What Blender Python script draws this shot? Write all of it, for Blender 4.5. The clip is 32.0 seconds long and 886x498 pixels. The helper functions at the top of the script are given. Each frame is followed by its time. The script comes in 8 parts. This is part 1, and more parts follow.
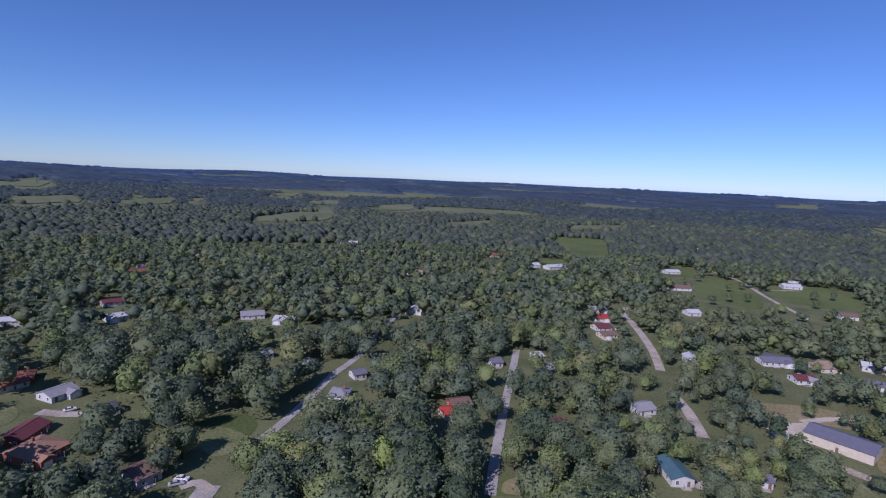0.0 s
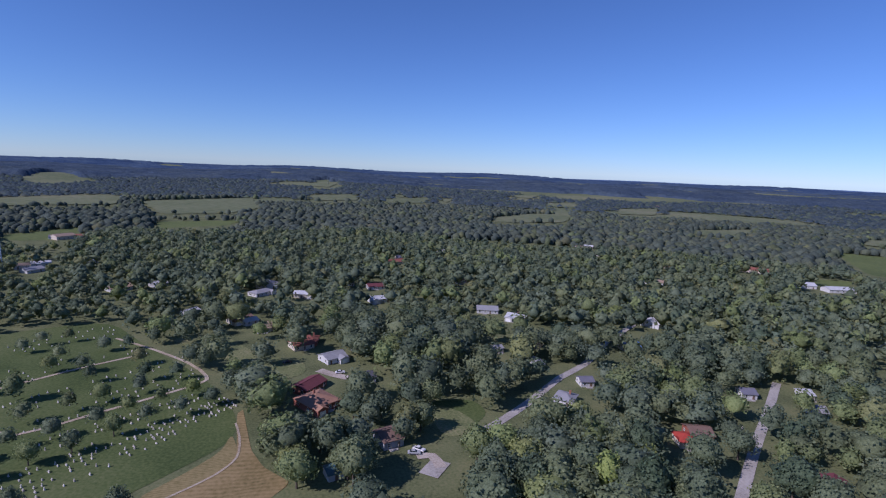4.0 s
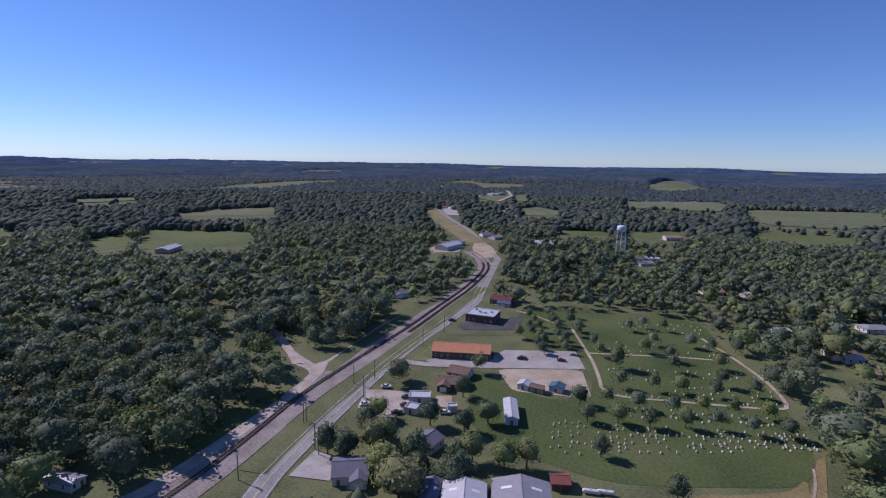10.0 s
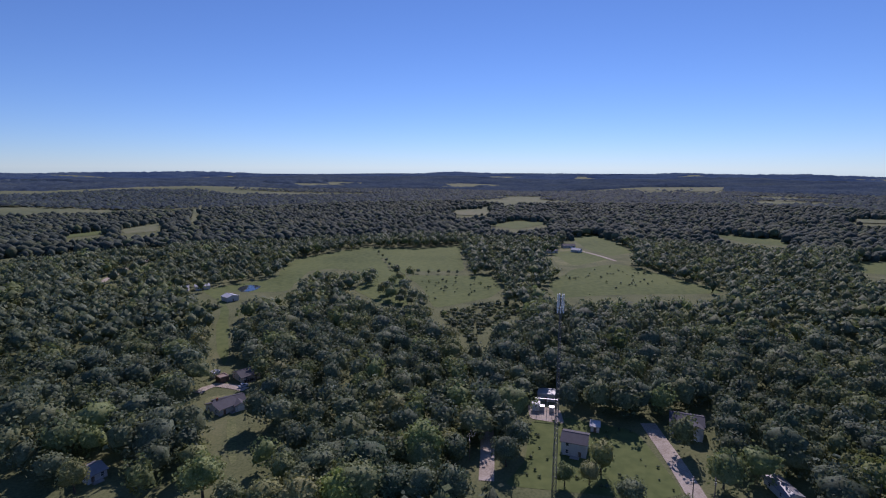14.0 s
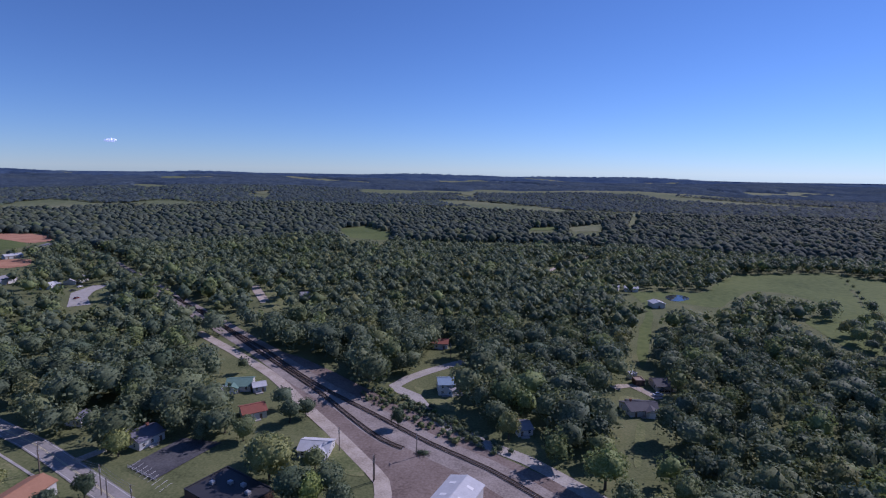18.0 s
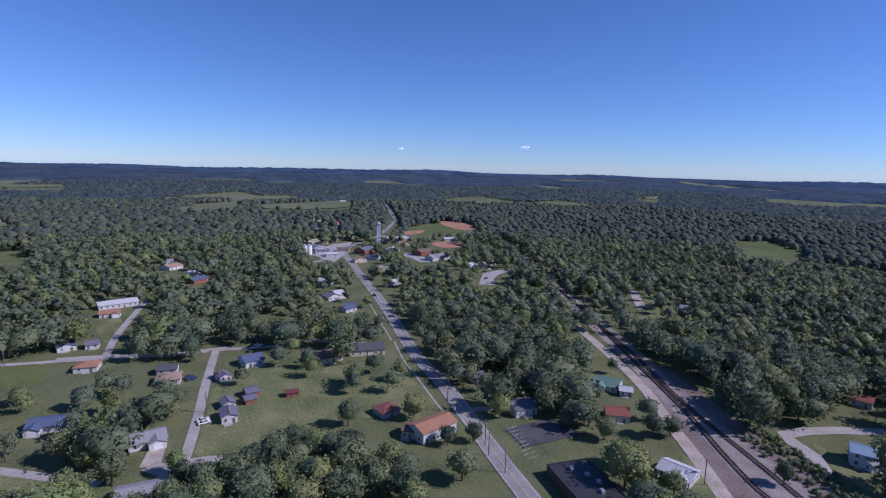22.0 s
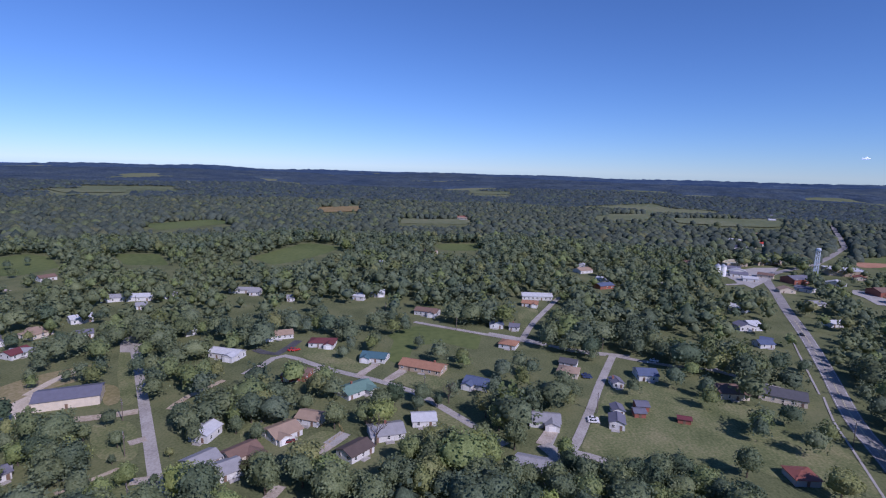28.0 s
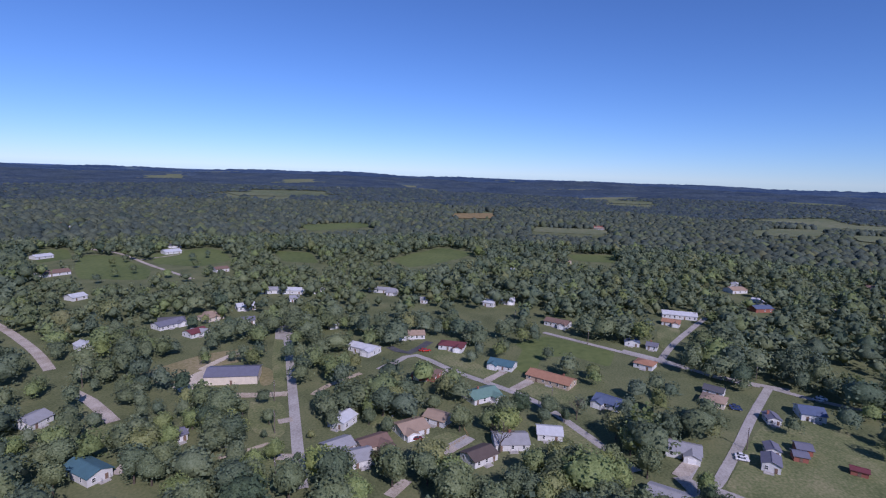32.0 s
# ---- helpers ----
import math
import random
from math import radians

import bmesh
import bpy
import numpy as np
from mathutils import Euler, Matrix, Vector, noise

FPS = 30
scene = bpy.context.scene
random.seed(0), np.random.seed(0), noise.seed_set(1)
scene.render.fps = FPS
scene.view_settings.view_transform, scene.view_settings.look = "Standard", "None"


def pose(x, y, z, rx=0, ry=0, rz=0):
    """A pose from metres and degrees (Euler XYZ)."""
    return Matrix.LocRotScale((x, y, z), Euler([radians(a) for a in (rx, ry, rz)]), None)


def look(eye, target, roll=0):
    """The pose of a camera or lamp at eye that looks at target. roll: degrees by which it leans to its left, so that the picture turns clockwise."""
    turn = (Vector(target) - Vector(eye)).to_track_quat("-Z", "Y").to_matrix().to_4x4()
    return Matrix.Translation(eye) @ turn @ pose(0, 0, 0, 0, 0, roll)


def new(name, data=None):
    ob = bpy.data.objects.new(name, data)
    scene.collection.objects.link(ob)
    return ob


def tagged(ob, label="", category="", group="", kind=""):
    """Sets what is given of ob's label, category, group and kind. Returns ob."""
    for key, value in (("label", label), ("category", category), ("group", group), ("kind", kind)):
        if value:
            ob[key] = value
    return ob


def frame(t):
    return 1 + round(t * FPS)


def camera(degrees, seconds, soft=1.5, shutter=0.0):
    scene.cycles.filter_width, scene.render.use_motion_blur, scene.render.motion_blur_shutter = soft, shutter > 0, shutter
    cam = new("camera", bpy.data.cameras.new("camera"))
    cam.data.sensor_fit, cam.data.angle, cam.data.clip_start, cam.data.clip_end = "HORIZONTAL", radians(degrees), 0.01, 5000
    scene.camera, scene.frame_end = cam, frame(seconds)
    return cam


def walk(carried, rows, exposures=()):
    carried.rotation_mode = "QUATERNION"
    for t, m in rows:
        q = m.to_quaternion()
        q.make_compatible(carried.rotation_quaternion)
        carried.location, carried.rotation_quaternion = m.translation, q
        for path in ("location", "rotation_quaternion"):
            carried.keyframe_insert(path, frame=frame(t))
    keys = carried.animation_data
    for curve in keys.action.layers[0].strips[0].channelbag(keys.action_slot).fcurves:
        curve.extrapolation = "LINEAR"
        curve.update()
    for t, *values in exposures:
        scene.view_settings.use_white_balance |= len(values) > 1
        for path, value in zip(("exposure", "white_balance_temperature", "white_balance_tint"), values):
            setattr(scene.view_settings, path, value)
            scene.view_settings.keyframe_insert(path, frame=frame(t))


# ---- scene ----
fov = 79.67
cam = camera(fov, 32.0, soft=1.2)
EYE = 100.0
# seconds, turn to the left, tilt and lean in degrees: the drone hovers and turns once round
TURN = (
    (0, -11.38, -7.85, 2.57),
    (0.5, -10.08, -7.91, 2.59),
    (1, -8.56, -7.96, 2.55),
    (1.5, -6.91, -8.02, 2.63),
    (2, -4.36, -8.09, 2.61),
    (2.5, -1.14, -8.20, 2.44),
    (3, 3.01, -8.33, 2.51),
    (3.5, 8.38, -8.52, 2.40),
    (5.5, 28.46, -9.02, 2.41),
    (6, 33.17, -9.14, 2.18),
    (6.5, 37.79, -9.26, 2.16),
    (7, 42.39, -9.33, 2.02),
    (7.5, 47.68, -9.44, 1.84),
    (8, 52.89, -9.50, 1.68),
    (8.5, 57.46, -9.56, 1.51),
    (9, 62.11, -9.60, 1.30),
    (9.5, 67.64, -9.62, 1.17),
    (10, 73.14, -9.61, 1.07),
    (10.5, 79.63, -9.61, 1.04),
    (11, 86.82, -9.58, 0.90),
    (11.5, 95.19, -9.47, 0.71),
    (12, 105.77, -9.29, 0.47),
    (12.5, 117.57, -9.12, 0.29),
    (13, 129.04, -8.97, 0.20),
    (13.5, 138.73, -8.80, 0.16),
    (15.5, 162.39, -8.36, 0.63),
    (16, 170.09, -8.31, 0.68),
    (16.5, 176.31, -8.34, 0.77),
    (17, 181.33, -8.38, 0.78),
    (17.5, 185.68, -8.39, 0.75),
    (18, 190.58, -8.42, 0.91),
    (18.5, 195.05, -8.48, 0.93),
    (19, 199.71, -8.53, 0.95),
    (19.5, 204.98, -8.60, 1.02),
    (20, 210.07, -8.69, 1.15),
    (20.5, 214.72, -8.74, 1.32),
    (21, 219.86, -8.77, 1.45),
    (21.5, 225.61, -8.75, 1.51),
    (22, 230.65, -8.78, 1.48),
    (22.5, 235.80, -8.86, 1.50),
    (23, 241.10, -8.92, 1.46),
    (23.5, 244.48, -8.92, 1.57),
    (24, 246.79, -8.88, 1.67),
    (24.5, 249.85, -8.82, 1.74),
    (25, 253.05, -8.79, 1.84),
    (25.5, 255.70, -8.81, 1.87),
    (27.5, 269.59, -8.69, 1.76),
    (28, 273.17, -8.68, 1.67),
    (28.5, 275.09, -8.64, 1.72),
    (29, 276.27, -8.54, 1.75),
    (29.5, 278.00, -8.50, 1.79),
    (30, 280.32, -8.49, 1.78),
    (30.5, 282.66, -8.49, 1.78),
    (31, 284.34, -8.45, 1.80),
    (31.5, 285.98, -8.40, 1.90),
    (32, 287.52, -8.31, 1.96),
)
walk(cam, [(t, pose(0, 0, EYE, 0, 0, a) @ pose(0, 0, 0, 90 + p, 0, 0) @ pose(0, 0, 0, 0, 0, r)) for t, a, p, r in TURN],
     exposures=[(0, 0.26, 5540, 34.5), (7, 0.33, 5600, 34), (10, 0.32, 5800, 34.5), (13, 0.2, 6000, 34), (17, 0.18, 5650, 34.5), (20, 0.32, 5520, 34), (23, 0.33, 5480, 33), (28, 0.31, 5520, 33), (32, 0.3, 5520, 33.5)])

# ---- light ----
SUN_TURN, SUN_UP = 133.0, 38.0
world = bpy.data.worlds.new("sky")
scene.world = world
world.use_nodes = True
wn, wl = world.node_tree.nodes, world.node_tree.links
sky = wn.new("ShaderNodeTexSky")
sky.sky_type, sky.sun_disc = "NISHITA", False
sky.sun_elevation, sky.sun_rotation = radians(SUN_UP), radians(-SUN_TURN)
sky.altitude, sky.air_density, sky.dust_density, sky.ozone_density = 2600, 1.15, 0.0, 5.5
wn["Background"].inputs["Strength"].default_value = 0.078
tint = wn.new("ShaderNodeMix")
tint.data_type, tint.blend_type = "RGBA", "MULTIPLY"
tint.inputs[0].default_value, tint.inputs[7].default_value = 1.0, (0.70, 0.86, 0.97, 1)
wl.new(sky.outputs["Color"], tint.inputs[6])
wl.new(tint.outputs[2], wn["Background"].inputs["Color"])
sun = new("sun", bpy.data.lights.new("sun", "SUN"))
sun.data.energy, sun.data.angle, sun.data.color = 3.1, radians(0.53), (1.0, 0.93, 0.83)
toward = Vector((-math.sin(radians(SUN_TURN)) * math.cos(radians(SUN_UP)), math.cos(radians(SUN_TURN)) * math.cos(radians(SUN_UP)), math.sin(radians(SUN_UP))))
sun.matrix_world = look((0, 0, 300), Vector((0, 0, 300)) - toward)

# ---- materials ----
MATS = {}


def ramp_node(nt, stops):
    n = nt.nodes.new("ShaderNodeValToRGB")
    e = n.color_ramp.elements
    while len(e) < len(stops):
        e.new(0.5)
    for el, (p, c) in zip(e, stops):
        el.position, el.color = p, (*c, 1)
    return n


def surface(name, low, high, scale=1.0, rough=0.85, metal=0.0, fine=8.0, bump=0.3, vary=0.0, big=None, island=False, spec=0.3, stripes=None, leafy=0.0, deep=0.04):
    """A two-scale noise material: low and high colours, a coarse and a fine grain, bump, and a variation from object to object."""
    if name in MATS:
        return MATS[name]
    m = bpy.data.materials.new(name)
    m.use_nodes = True
    nt = m.node_tree
    b = nt.nodes["Principled BSDF"]
    b.inputs["Roughness"].default_value, b.inputs["Metallic"].default_value = rough, metal
    b.inputs["Specular IOR Level"].default_value = spec
    geo = nt.nodes.new("ShaderNodeNewGeometry")
    n1, n2 = nt.nodes.new("ShaderNodeTexNoise"), nt.nodes.new("ShaderNodeTexNoise")
    n1.inputs["Scale"].default_value, n1.inputs["Detail"].default_value = scale, 4
    n2.inputs["Scale"].default_value, n2.inputs["Detail"].default_value = scale * fine, 3
    for n in (n1, n2):
        nt.links.new(geo.outputs["Position"], n.inputs["Vector"])
    add = nt.nodes.new("ShaderNodeMath")
    add.operation = "MULTIPLY_ADD"
    nt.links.new(n2.outputs["Fac"], add.inputs[0])
    add.inputs[1].default_value = 0.9 if leafy else 0.5
    half = nt.nodes.new("ShaderNodeMath")
    half.operation = "MULTIPLY"
    half.inputs[1].default_value = 0.5
    nt.links.new(n1.outputs["Fac"], half.inputs[0])
    nt.links.new(half.outputs[0], add.inputs[2])
    out = add.outputs[0]
    if stripes:
        w = nt.nodes.new("ShaderNodeTexWave")
        w.inputs["Scale"].default_value, w.inputs["Distortion"].default_value, w.inputs["Detail Scale"].default_value = stripes[0], stripes[2], 0.3
        mp = nt.nodes.new("ShaderNodeMapping")
        mp.inputs["Rotation"].default_value[2] = radians(stripes[1])
        nt.links.new(geo.outputs["Position"], mp.inputs["Vector"])
        nt.links.new(mp.outputs[0], w.inputs["Vector"])
        ws = nt.nodes.new("ShaderNodeMath")
        ws.operation = "MULTIPLY_ADD"
        ws.inputs[1].default_value = stripes[3]
        nt.links.new(w.outputs["Fac"], ws.inputs[0])
        nt.links.new(out, ws.inputs[2])
        out = ws.outputs[0]
    if vary:
        if island:
            own = nt.nodes.new("ShaderNodeAttribute")
            own.attribute_name = "kind"
            spread, wrap = nt.nodes.new("ShaderNodeMath"), nt.nodes.new("ShaderNodeMath")
            spread.operation, wrap.operation = "MULTIPLY", "FRACT"
            spread.inputs[1].default_value = 7.31
            nt.links.new(own.outputs["Fac"], spread.inputs[0])
            nt.links.new(spread.outputs[0], wrap.inputs[0])
            src = wrap.outputs[0]
        else:
            src = nt.nodes.new("ShaderNodeObjectInfo").outputs["Random"]
        v = nt.nodes.new("ShaderNodeMath")
        v.operation = "MULTIPLY_ADD"
        v.inputs[1].default_value, v.inputs[2].default_value = vary, -vary / 2
        nt.links.new(src, v.inputs[0])
        s = nt.nodes.new("ShaderNodeMath")
        s.operation = "ADD"
        nt.links.new(out, s.inputs[0])
        nt.links.new(v.outputs[0], s.inputs[1])
        out = s.outputs[0]
    stops = [(0.3, low), (0.7, high)] if big is None else [(0.34, low), (0.5, high), (0.68, big)]
    if leafy:
        stops = [(0.46, low), (0.7, high), (0.94, big)]
    r = ramp_node(nt, stops)
    nt.links.new(out, r.inputs["Fac"])
    if leafy:
        # kinds of tree differ in hue: bluish, grey-green, plain, olive, yellow-green and browning crowns
        kinds = ramp_node(nt, [(0.0, (0.62, 0.74, 0.72)), (0.22, (0.8, 0.86, 0.92)), (0.45, (0.95, 0.98, 0.93)), (0.66, (1.06, 1.04, 0.88)), (0.82, (1.2, 1.26, 0.8)), (0.93, (1.28, 1.1, 0.84)), (1.0, (1.5, 1.55, 0.8))])
        if island:
            nt.links.new(own.outputs["Fac"], kinds.inputs["Fac"])
        elif vary:
            nt.links.new(src, kinds.inputs["Fac"])
        else:
            spot = nt.nodes.new("ShaderNodeTexNoise")
            spot.inputs["Scale"].default_value, spot.inputs["Detail"].default_value, spot.inputs["Roughness"].default_value = 0.004, 5, 0.72
            nt.links.new(geo.outputs["Position"], spot.inputs["Vector"])
            wide = nt.nodes.new("ShaderNodeMapRange")
            wide.inputs[1].default_value, wide.inputs[2].default_value, wide.inputs[4].default_value = 0.3, 0.72, 0.8
            nt.links.new(spot.outputs["Fac"], wide.inputs[0])
            nt.links.new(wide.outputs[0], kinds.inputs["Fac"])
        mul = nt.nodes.new("ShaderNodeMix")
        mul.data_type, mul.blend_type = "RGBA", "MULTIPLY"
        mul.inputs[0].default_value = 1.0
        nt.links.new(r.outputs["Color"], mul.inputs[6])
        nt.links.new(kinds.outputs["Color"], mul.inputs[7])
        colour = mul.outputs[2]
    else:
        colour = r.outputs["Color"]
    nt.links.new(colour, b.inputs["Base Color"])
    if bump:
        bp = nt.nodes.new("ShaderNodeBump")
        bp.inputs["Strength"].default_value, bp.inputs["Distance"].default_value = bump, deep
        nt.links.new(n2.outputs["Fac"], bp.inputs["Height"])
        nt.links.new(bp.outputs[0], b.inputs["Normal"])
    if leafy:
        tr, mix = nt.nodes.new("ShaderNodeBsdfTranslucent"), nt.nodes.new("ShaderNodeMixShader")
        glow = nt.nodes.new("ShaderNodeMix")
        glow.data_type, glow.blend_type = "RGBA", "MULTIPLY"
        glow.inputs[0].default_value, glow.inputs[7].default_value = 1.0, (1.35, 1.32, 1.2, 1)
        nt.links.new(colour, glow.inputs[6])
        nt.links.new(glow.outputs[2], tr.inputs["Color"])
        mix.inputs[0].default_value = leafy
        nt.links.new(b.outputs[0], mix.inputs[1])
        nt.links.new(tr.outputs[0], mix.inputs[2])
        nt.links.new(mix.outputs[0], nt.nodes["Material Output"].inputs["Surface"])
    MATS[name] = m
    return m


LEAF = surface("foliage", (0.0828, 0.1015, 0.058), (0.155, 0.191, 0.103), 0.3, 0.7, fine=7, bump=0.3, vary=0.18, big=(0.235, 0.269, 0.163), spec=0.2, leafy=0.26, deep=0.15)
LEAF_WOODS = surface("foliage_woods", (0.0757, 0.0933, 0.0562), (0.141, 0.173, 0.099), 0.12, 0.72, fine=12, bump=0.3, vary=0.2, big=(0.212, 0.244, 0.155), island=True, spec=0.18, leafy=0.26, deep=0.2)
# haze over the outer woods put into the leaf colour: darker, bluer
LEAF_OUTER_HAZE = surface("foliage_outer_haze", (0.0516, 0.0639, 0.05264), (0.09804, 0.1179, 0.09212), 0.1, 0.8, fine=10, bump=0.6, vary=0.2, big=(0.1479, 0.1728, 0.1278), island=True, spec=0.1, leafy=0.22, deep=0.8)
# bluer again past 1480 m, distance haze painted into the foliage
LEAF_MID_HAZE = surface("foliage_far_haze", (0.04048, 0.057, 0.066), (0.07544, 0.09975, 0.112), 0.05, 0.85, fine=12, bump=0.5, vary=0.2, island=True, big=(0.115, 0.1444, 0.15), spec=0.05, leafy=0.2, deep=1.2)
# far canopy tinted with the blue of haze, strongest in the second colour
LEAF_FAR_HAZE = surface("foliage_distant_haze", (0.039, 0.058, 0.083), (0.07, 0.097, 0.134), 0.006, 0.9, fine=28, bump=0.5, big=(0.108, 0.14, 0.172), spec=0.0, leafy=0.1, deep=1.5)
LEAF_LAST_HAZE = surface("foliage_horizon_haze", (0.037, 0.063, 0.112), (0.065, 0.102, 0.172), 0.004, 0.9, fine=28, bump=0.5, big=(0.1, 0.143, 0.215), spec=0.0, leafy=0.1, deep=1.5)
LEAF_PLUM = surface("foliage_plum", (0.05, 0.032, 0.034), (0.1, 0.062, 0.06), 0.3, 0.8, fine=8, bump=0.5, spec=0.1)
BARK = surface("bark", (0.05, 0.04, 0.03), (0.14, 0.115, 0.09), 1.5, 0.9)
GROUND = surface("rough_grass", (0.074, 0.0882, 0.0403), (0.135, 0.152, 0.0694), 0.05, 0.95, fine=20, big=(0.19, 0.191, 0.0952), spec=0.1)
LAWN = surface("mown_grass", (0.0494, 0.0745, 0.0253), (0.0859, 0.116, 0.0401), 0.03, 0.95, fine=30, big=(0.14, 0.159, 0.0656), spec=0.1)
YARD = surface("yard_grass", (0.088, 0.11, 0.0462), (0.158, 0.178, 0.077), 0.06, 0.95, fine=16, big=(0.28, 0.257, 0.138), spec=0.1)
MEADOW = surface("pasture_grass", (0.0763, 0.105, 0.0364), (0.119, 0.15, 0.0525), 0.012, 0.95, fine=18, big=(0.153, 0.182, 0.0646), spec=0.1)
# pasture grass for far fields, paled so that haze sits in its colour
HAZED_PASTURE = surface("hazed_pasture", (0.098, 0.122, 0.058), (0.15, 0.172, 0.088), 0.0035, 0.95, fine=20, big=(0.23, 0.22, 0.13), spec=0.1)
HAY = surface("cut_hay", (0.13, 0.108, 0.045), (0.225, 0.17, 0.075), 0.06, 0.95, fine=12, big=(0.3, 0.225, 0.11), spec=0.1, stripes=(0.15, 62, 11.0, 0.13))
MOWN = surface("raked_grass", (0.115, 0.115, 0.045), (0.2, 0.165, 0.07), 0.06, 0.95, fine=12, big=(0.28, 0.225, 0.105), spec=0.1, stripes=(0.3, 60, 6.0, 0.14))
DRY = surface("dry_grass", (0.147, 0.141, 0.0621), (0.237, 0.209, 0.102), 0.035, 0.95, fine=18, big=(0.339, 0.282, 0.169), spec=0.1)
DIRT = surface("bare_dirt", (0.271, 0.215, 0.147), (0.407, 0.339, 0.243), 0.08, 0.95, fine=15, big=(0.531, 0.463, 0.362), spec=0.1)
RED_EARTH = surface("red_earth", (0.3, 0.15, 0.095), (0.42, 0.225, 0.14), 0.05, 0.95, fine=15, big=(0.5, 0.3, 0.2), spec=0.1)
SAND = surface("pale_sand", (0.42, 0.36, 0.27), (0.56, 0.49, 0.38), 0.08, 0.95, fine=15, big=(0.66, 0.6, 0.5), spec=0.1)
GRAVEL = surface("pale_gravel", (0.278, 0.233, 0.185), (0.418, 0.365, 0.301), 0.15, 0.95, fine=12, big=(0.537, 0.476, 0.408), spec=0.1)
BALLAST = surface("ballast", (0.165, 0.14, 0.122), (0.28, 0.245, 0.218), 0.1, 0.95, fine=14, big=(0.39, 0.35, 0.315), spec=0.1)
# brown-grey gravel, darker than the ballast
YARD_GRAVEL = surface("brown_gravel", (0.129, 0.0989, 0.0843), (0.211, 0.168, 0.144), 0.06, 0.95, fine=18, big=(0.284, 0.237, 0.206), spec=0.1)
ROAD = surface("worn_asphalt", (0.262, 0.242, 0.214), (0.37, 0.345, 0.31), 0.1, 0.9, fine=12, big=(0.479, 0.45, 0.41), spec=0.15)
ASPHALT = surface("highway_asphalt", (0.207, 0.195, 0.183), (0.287, 0.271, 0.254), 0.1, 0.88, fine=12, big=(0.366, 0.348, 0.323), spec=0.15)
BLACKTOP = surface("dark_asphalt", (0.0508, 0.0508, 0.0565), (0.0847, 0.0847, 0.0904), 0.1, 0.85, fine=12, big=(0.124, 0.124, 0.13), spec=0.25)
CONCRETE = surface("concrete", (0.27, 0.255, 0.23), (0.38, 0.36, 0.33), 0.2, 0.9, fine=10, big=(0.46, 0.44, 0.41))
WATER = surface("pond_water", (0.03, 0.04, 0.05), (0.05, 0.06, 0.07), 0.1, 0.08, spec=0.5, bump=0.02)
GROUND_KINDS = {"lawn": LAWN, "yard": YARD, "meadow": MEADOW, "hay": HAY, "dirt": DIRT, "gravel": GRAVEL, "ballast": BALLAST, "yardgravel": YARD_GRAVEL, "road": ROAD, "asphalt": ASPHALT, "blacktop": BLACKTOP, "concrete": CONCRETE,
                "water": WATER, "rough": GROUND, "dry": DRY, "mown": MOWN, "sand": SAND, "redearth": RED_EARTH}


# ---- terrain ----
def terrain(x, y):
    """Height of the ground: level round the drone, rolling and rising gently towards the horizon."""
    x, y = np.asarray(x, float), np.asarray(y, float)
    r = np.hypot(x, y)
    far = np.clip((r - 1300) / 3700, 0, 1)
    hill = np.sin(x / 310 + y / 520 + 1) + np.sin(x / 730 - y / 410 + 2) + 0.6 * np.sin(x / 190 - y / 240)
    return 44 * far ** 1.2 + 7.0 * np.clip((r - 900) / 1700, 0, 1) * hill


def mesh_from(name, verts, faces, material, smooth=False, kind=None):
    """verts: n x 3 array; faces: m x k array of indices."""
    me = bpy.data.meshes.new(name)
    verts, faces = np.asarray(verts, np.float32), np.asarray(faces, np.int32)
    me.vertices.add(len(verts))
    me.vertices.foreach_set("co", verts.ravel())
    k = faces.shape[1]
    me.loops.add(faces.size)
    me.loops.foreach_set("vertex_index", faces.ravel())
    me.polygons.add(len(faces))
    me.polygons.foreach_set("loop_start", np.arange(0, faces.size, k, dtype=np.int32))
    if smooth:
        me.polygons.foreach_set("use_smooth", np.ones(len(faces), bool))
    me.materials.append(material)
    me.update(calc_edges=True)
    if kind is not None:
        me.attributes.new("kind", "FLOAT", "POINT").data.foreach_set("value", np.asarray(kind, np.float32))
    return me


def polar_sheet(radii, steps):
    a = np.linspace(0, 2 * np.pi, steps, endpoint=False)
    x, y = np.outer(radii, np.cos(a)), np.outer(radii, np.sin(a))
    i, j = np.meshgrid(np.arange(len(radii) - 1), np.arange(steps), indexing="ij")
    j2 = (j + 1) % steps
    quads = np.stack([i * steps + j, (i + 1) * steps + j, (i + 1) * steps + j2, i * steps + j2], -1).reshape(-1, 4)
    return x.ravel(), y.ravel(), quads


gx, gy, quads = polar_sheet(np.concatenate([[0.0, 150, 300, 600, 900], np.arange(1000, 4990, 70), [4990]]), 240)
ground_mesh = mesh_from("ground", np.stack([gx, gy, terrain(gx, gy)], -1), quads, GROUND, True)
ground_mesh.materials.append(HAZED_PASTURE)
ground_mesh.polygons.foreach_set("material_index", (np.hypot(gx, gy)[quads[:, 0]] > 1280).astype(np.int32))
tagged(new("ground", ground_mesh), "rolling rough grassland under the woods and town", "ground", kind="structure")

def openness(x, y):
    """Where far farmland opens in the forest: above a level there are fields."""
    return np.sin(x / 170 + 1.7 * np.sin(y / 260)) + np.sin(y / 120 + 1.9 * np.sin(x / 310 + 1)) + 0.5 * np.sin((x + y) / 61)


def open_land(x, y):
    """Farmland is common to the north and thin elsewhere."""
    bearing = np.degrees(np.arctan2(-x, y))
    return openness(x, y) > np.where((bearing > -60) & (bearing < 35), 1.05, 1.25)


# ---- plan: clearings, roads and yards ----
CELL, HALF = 2.0, 1500
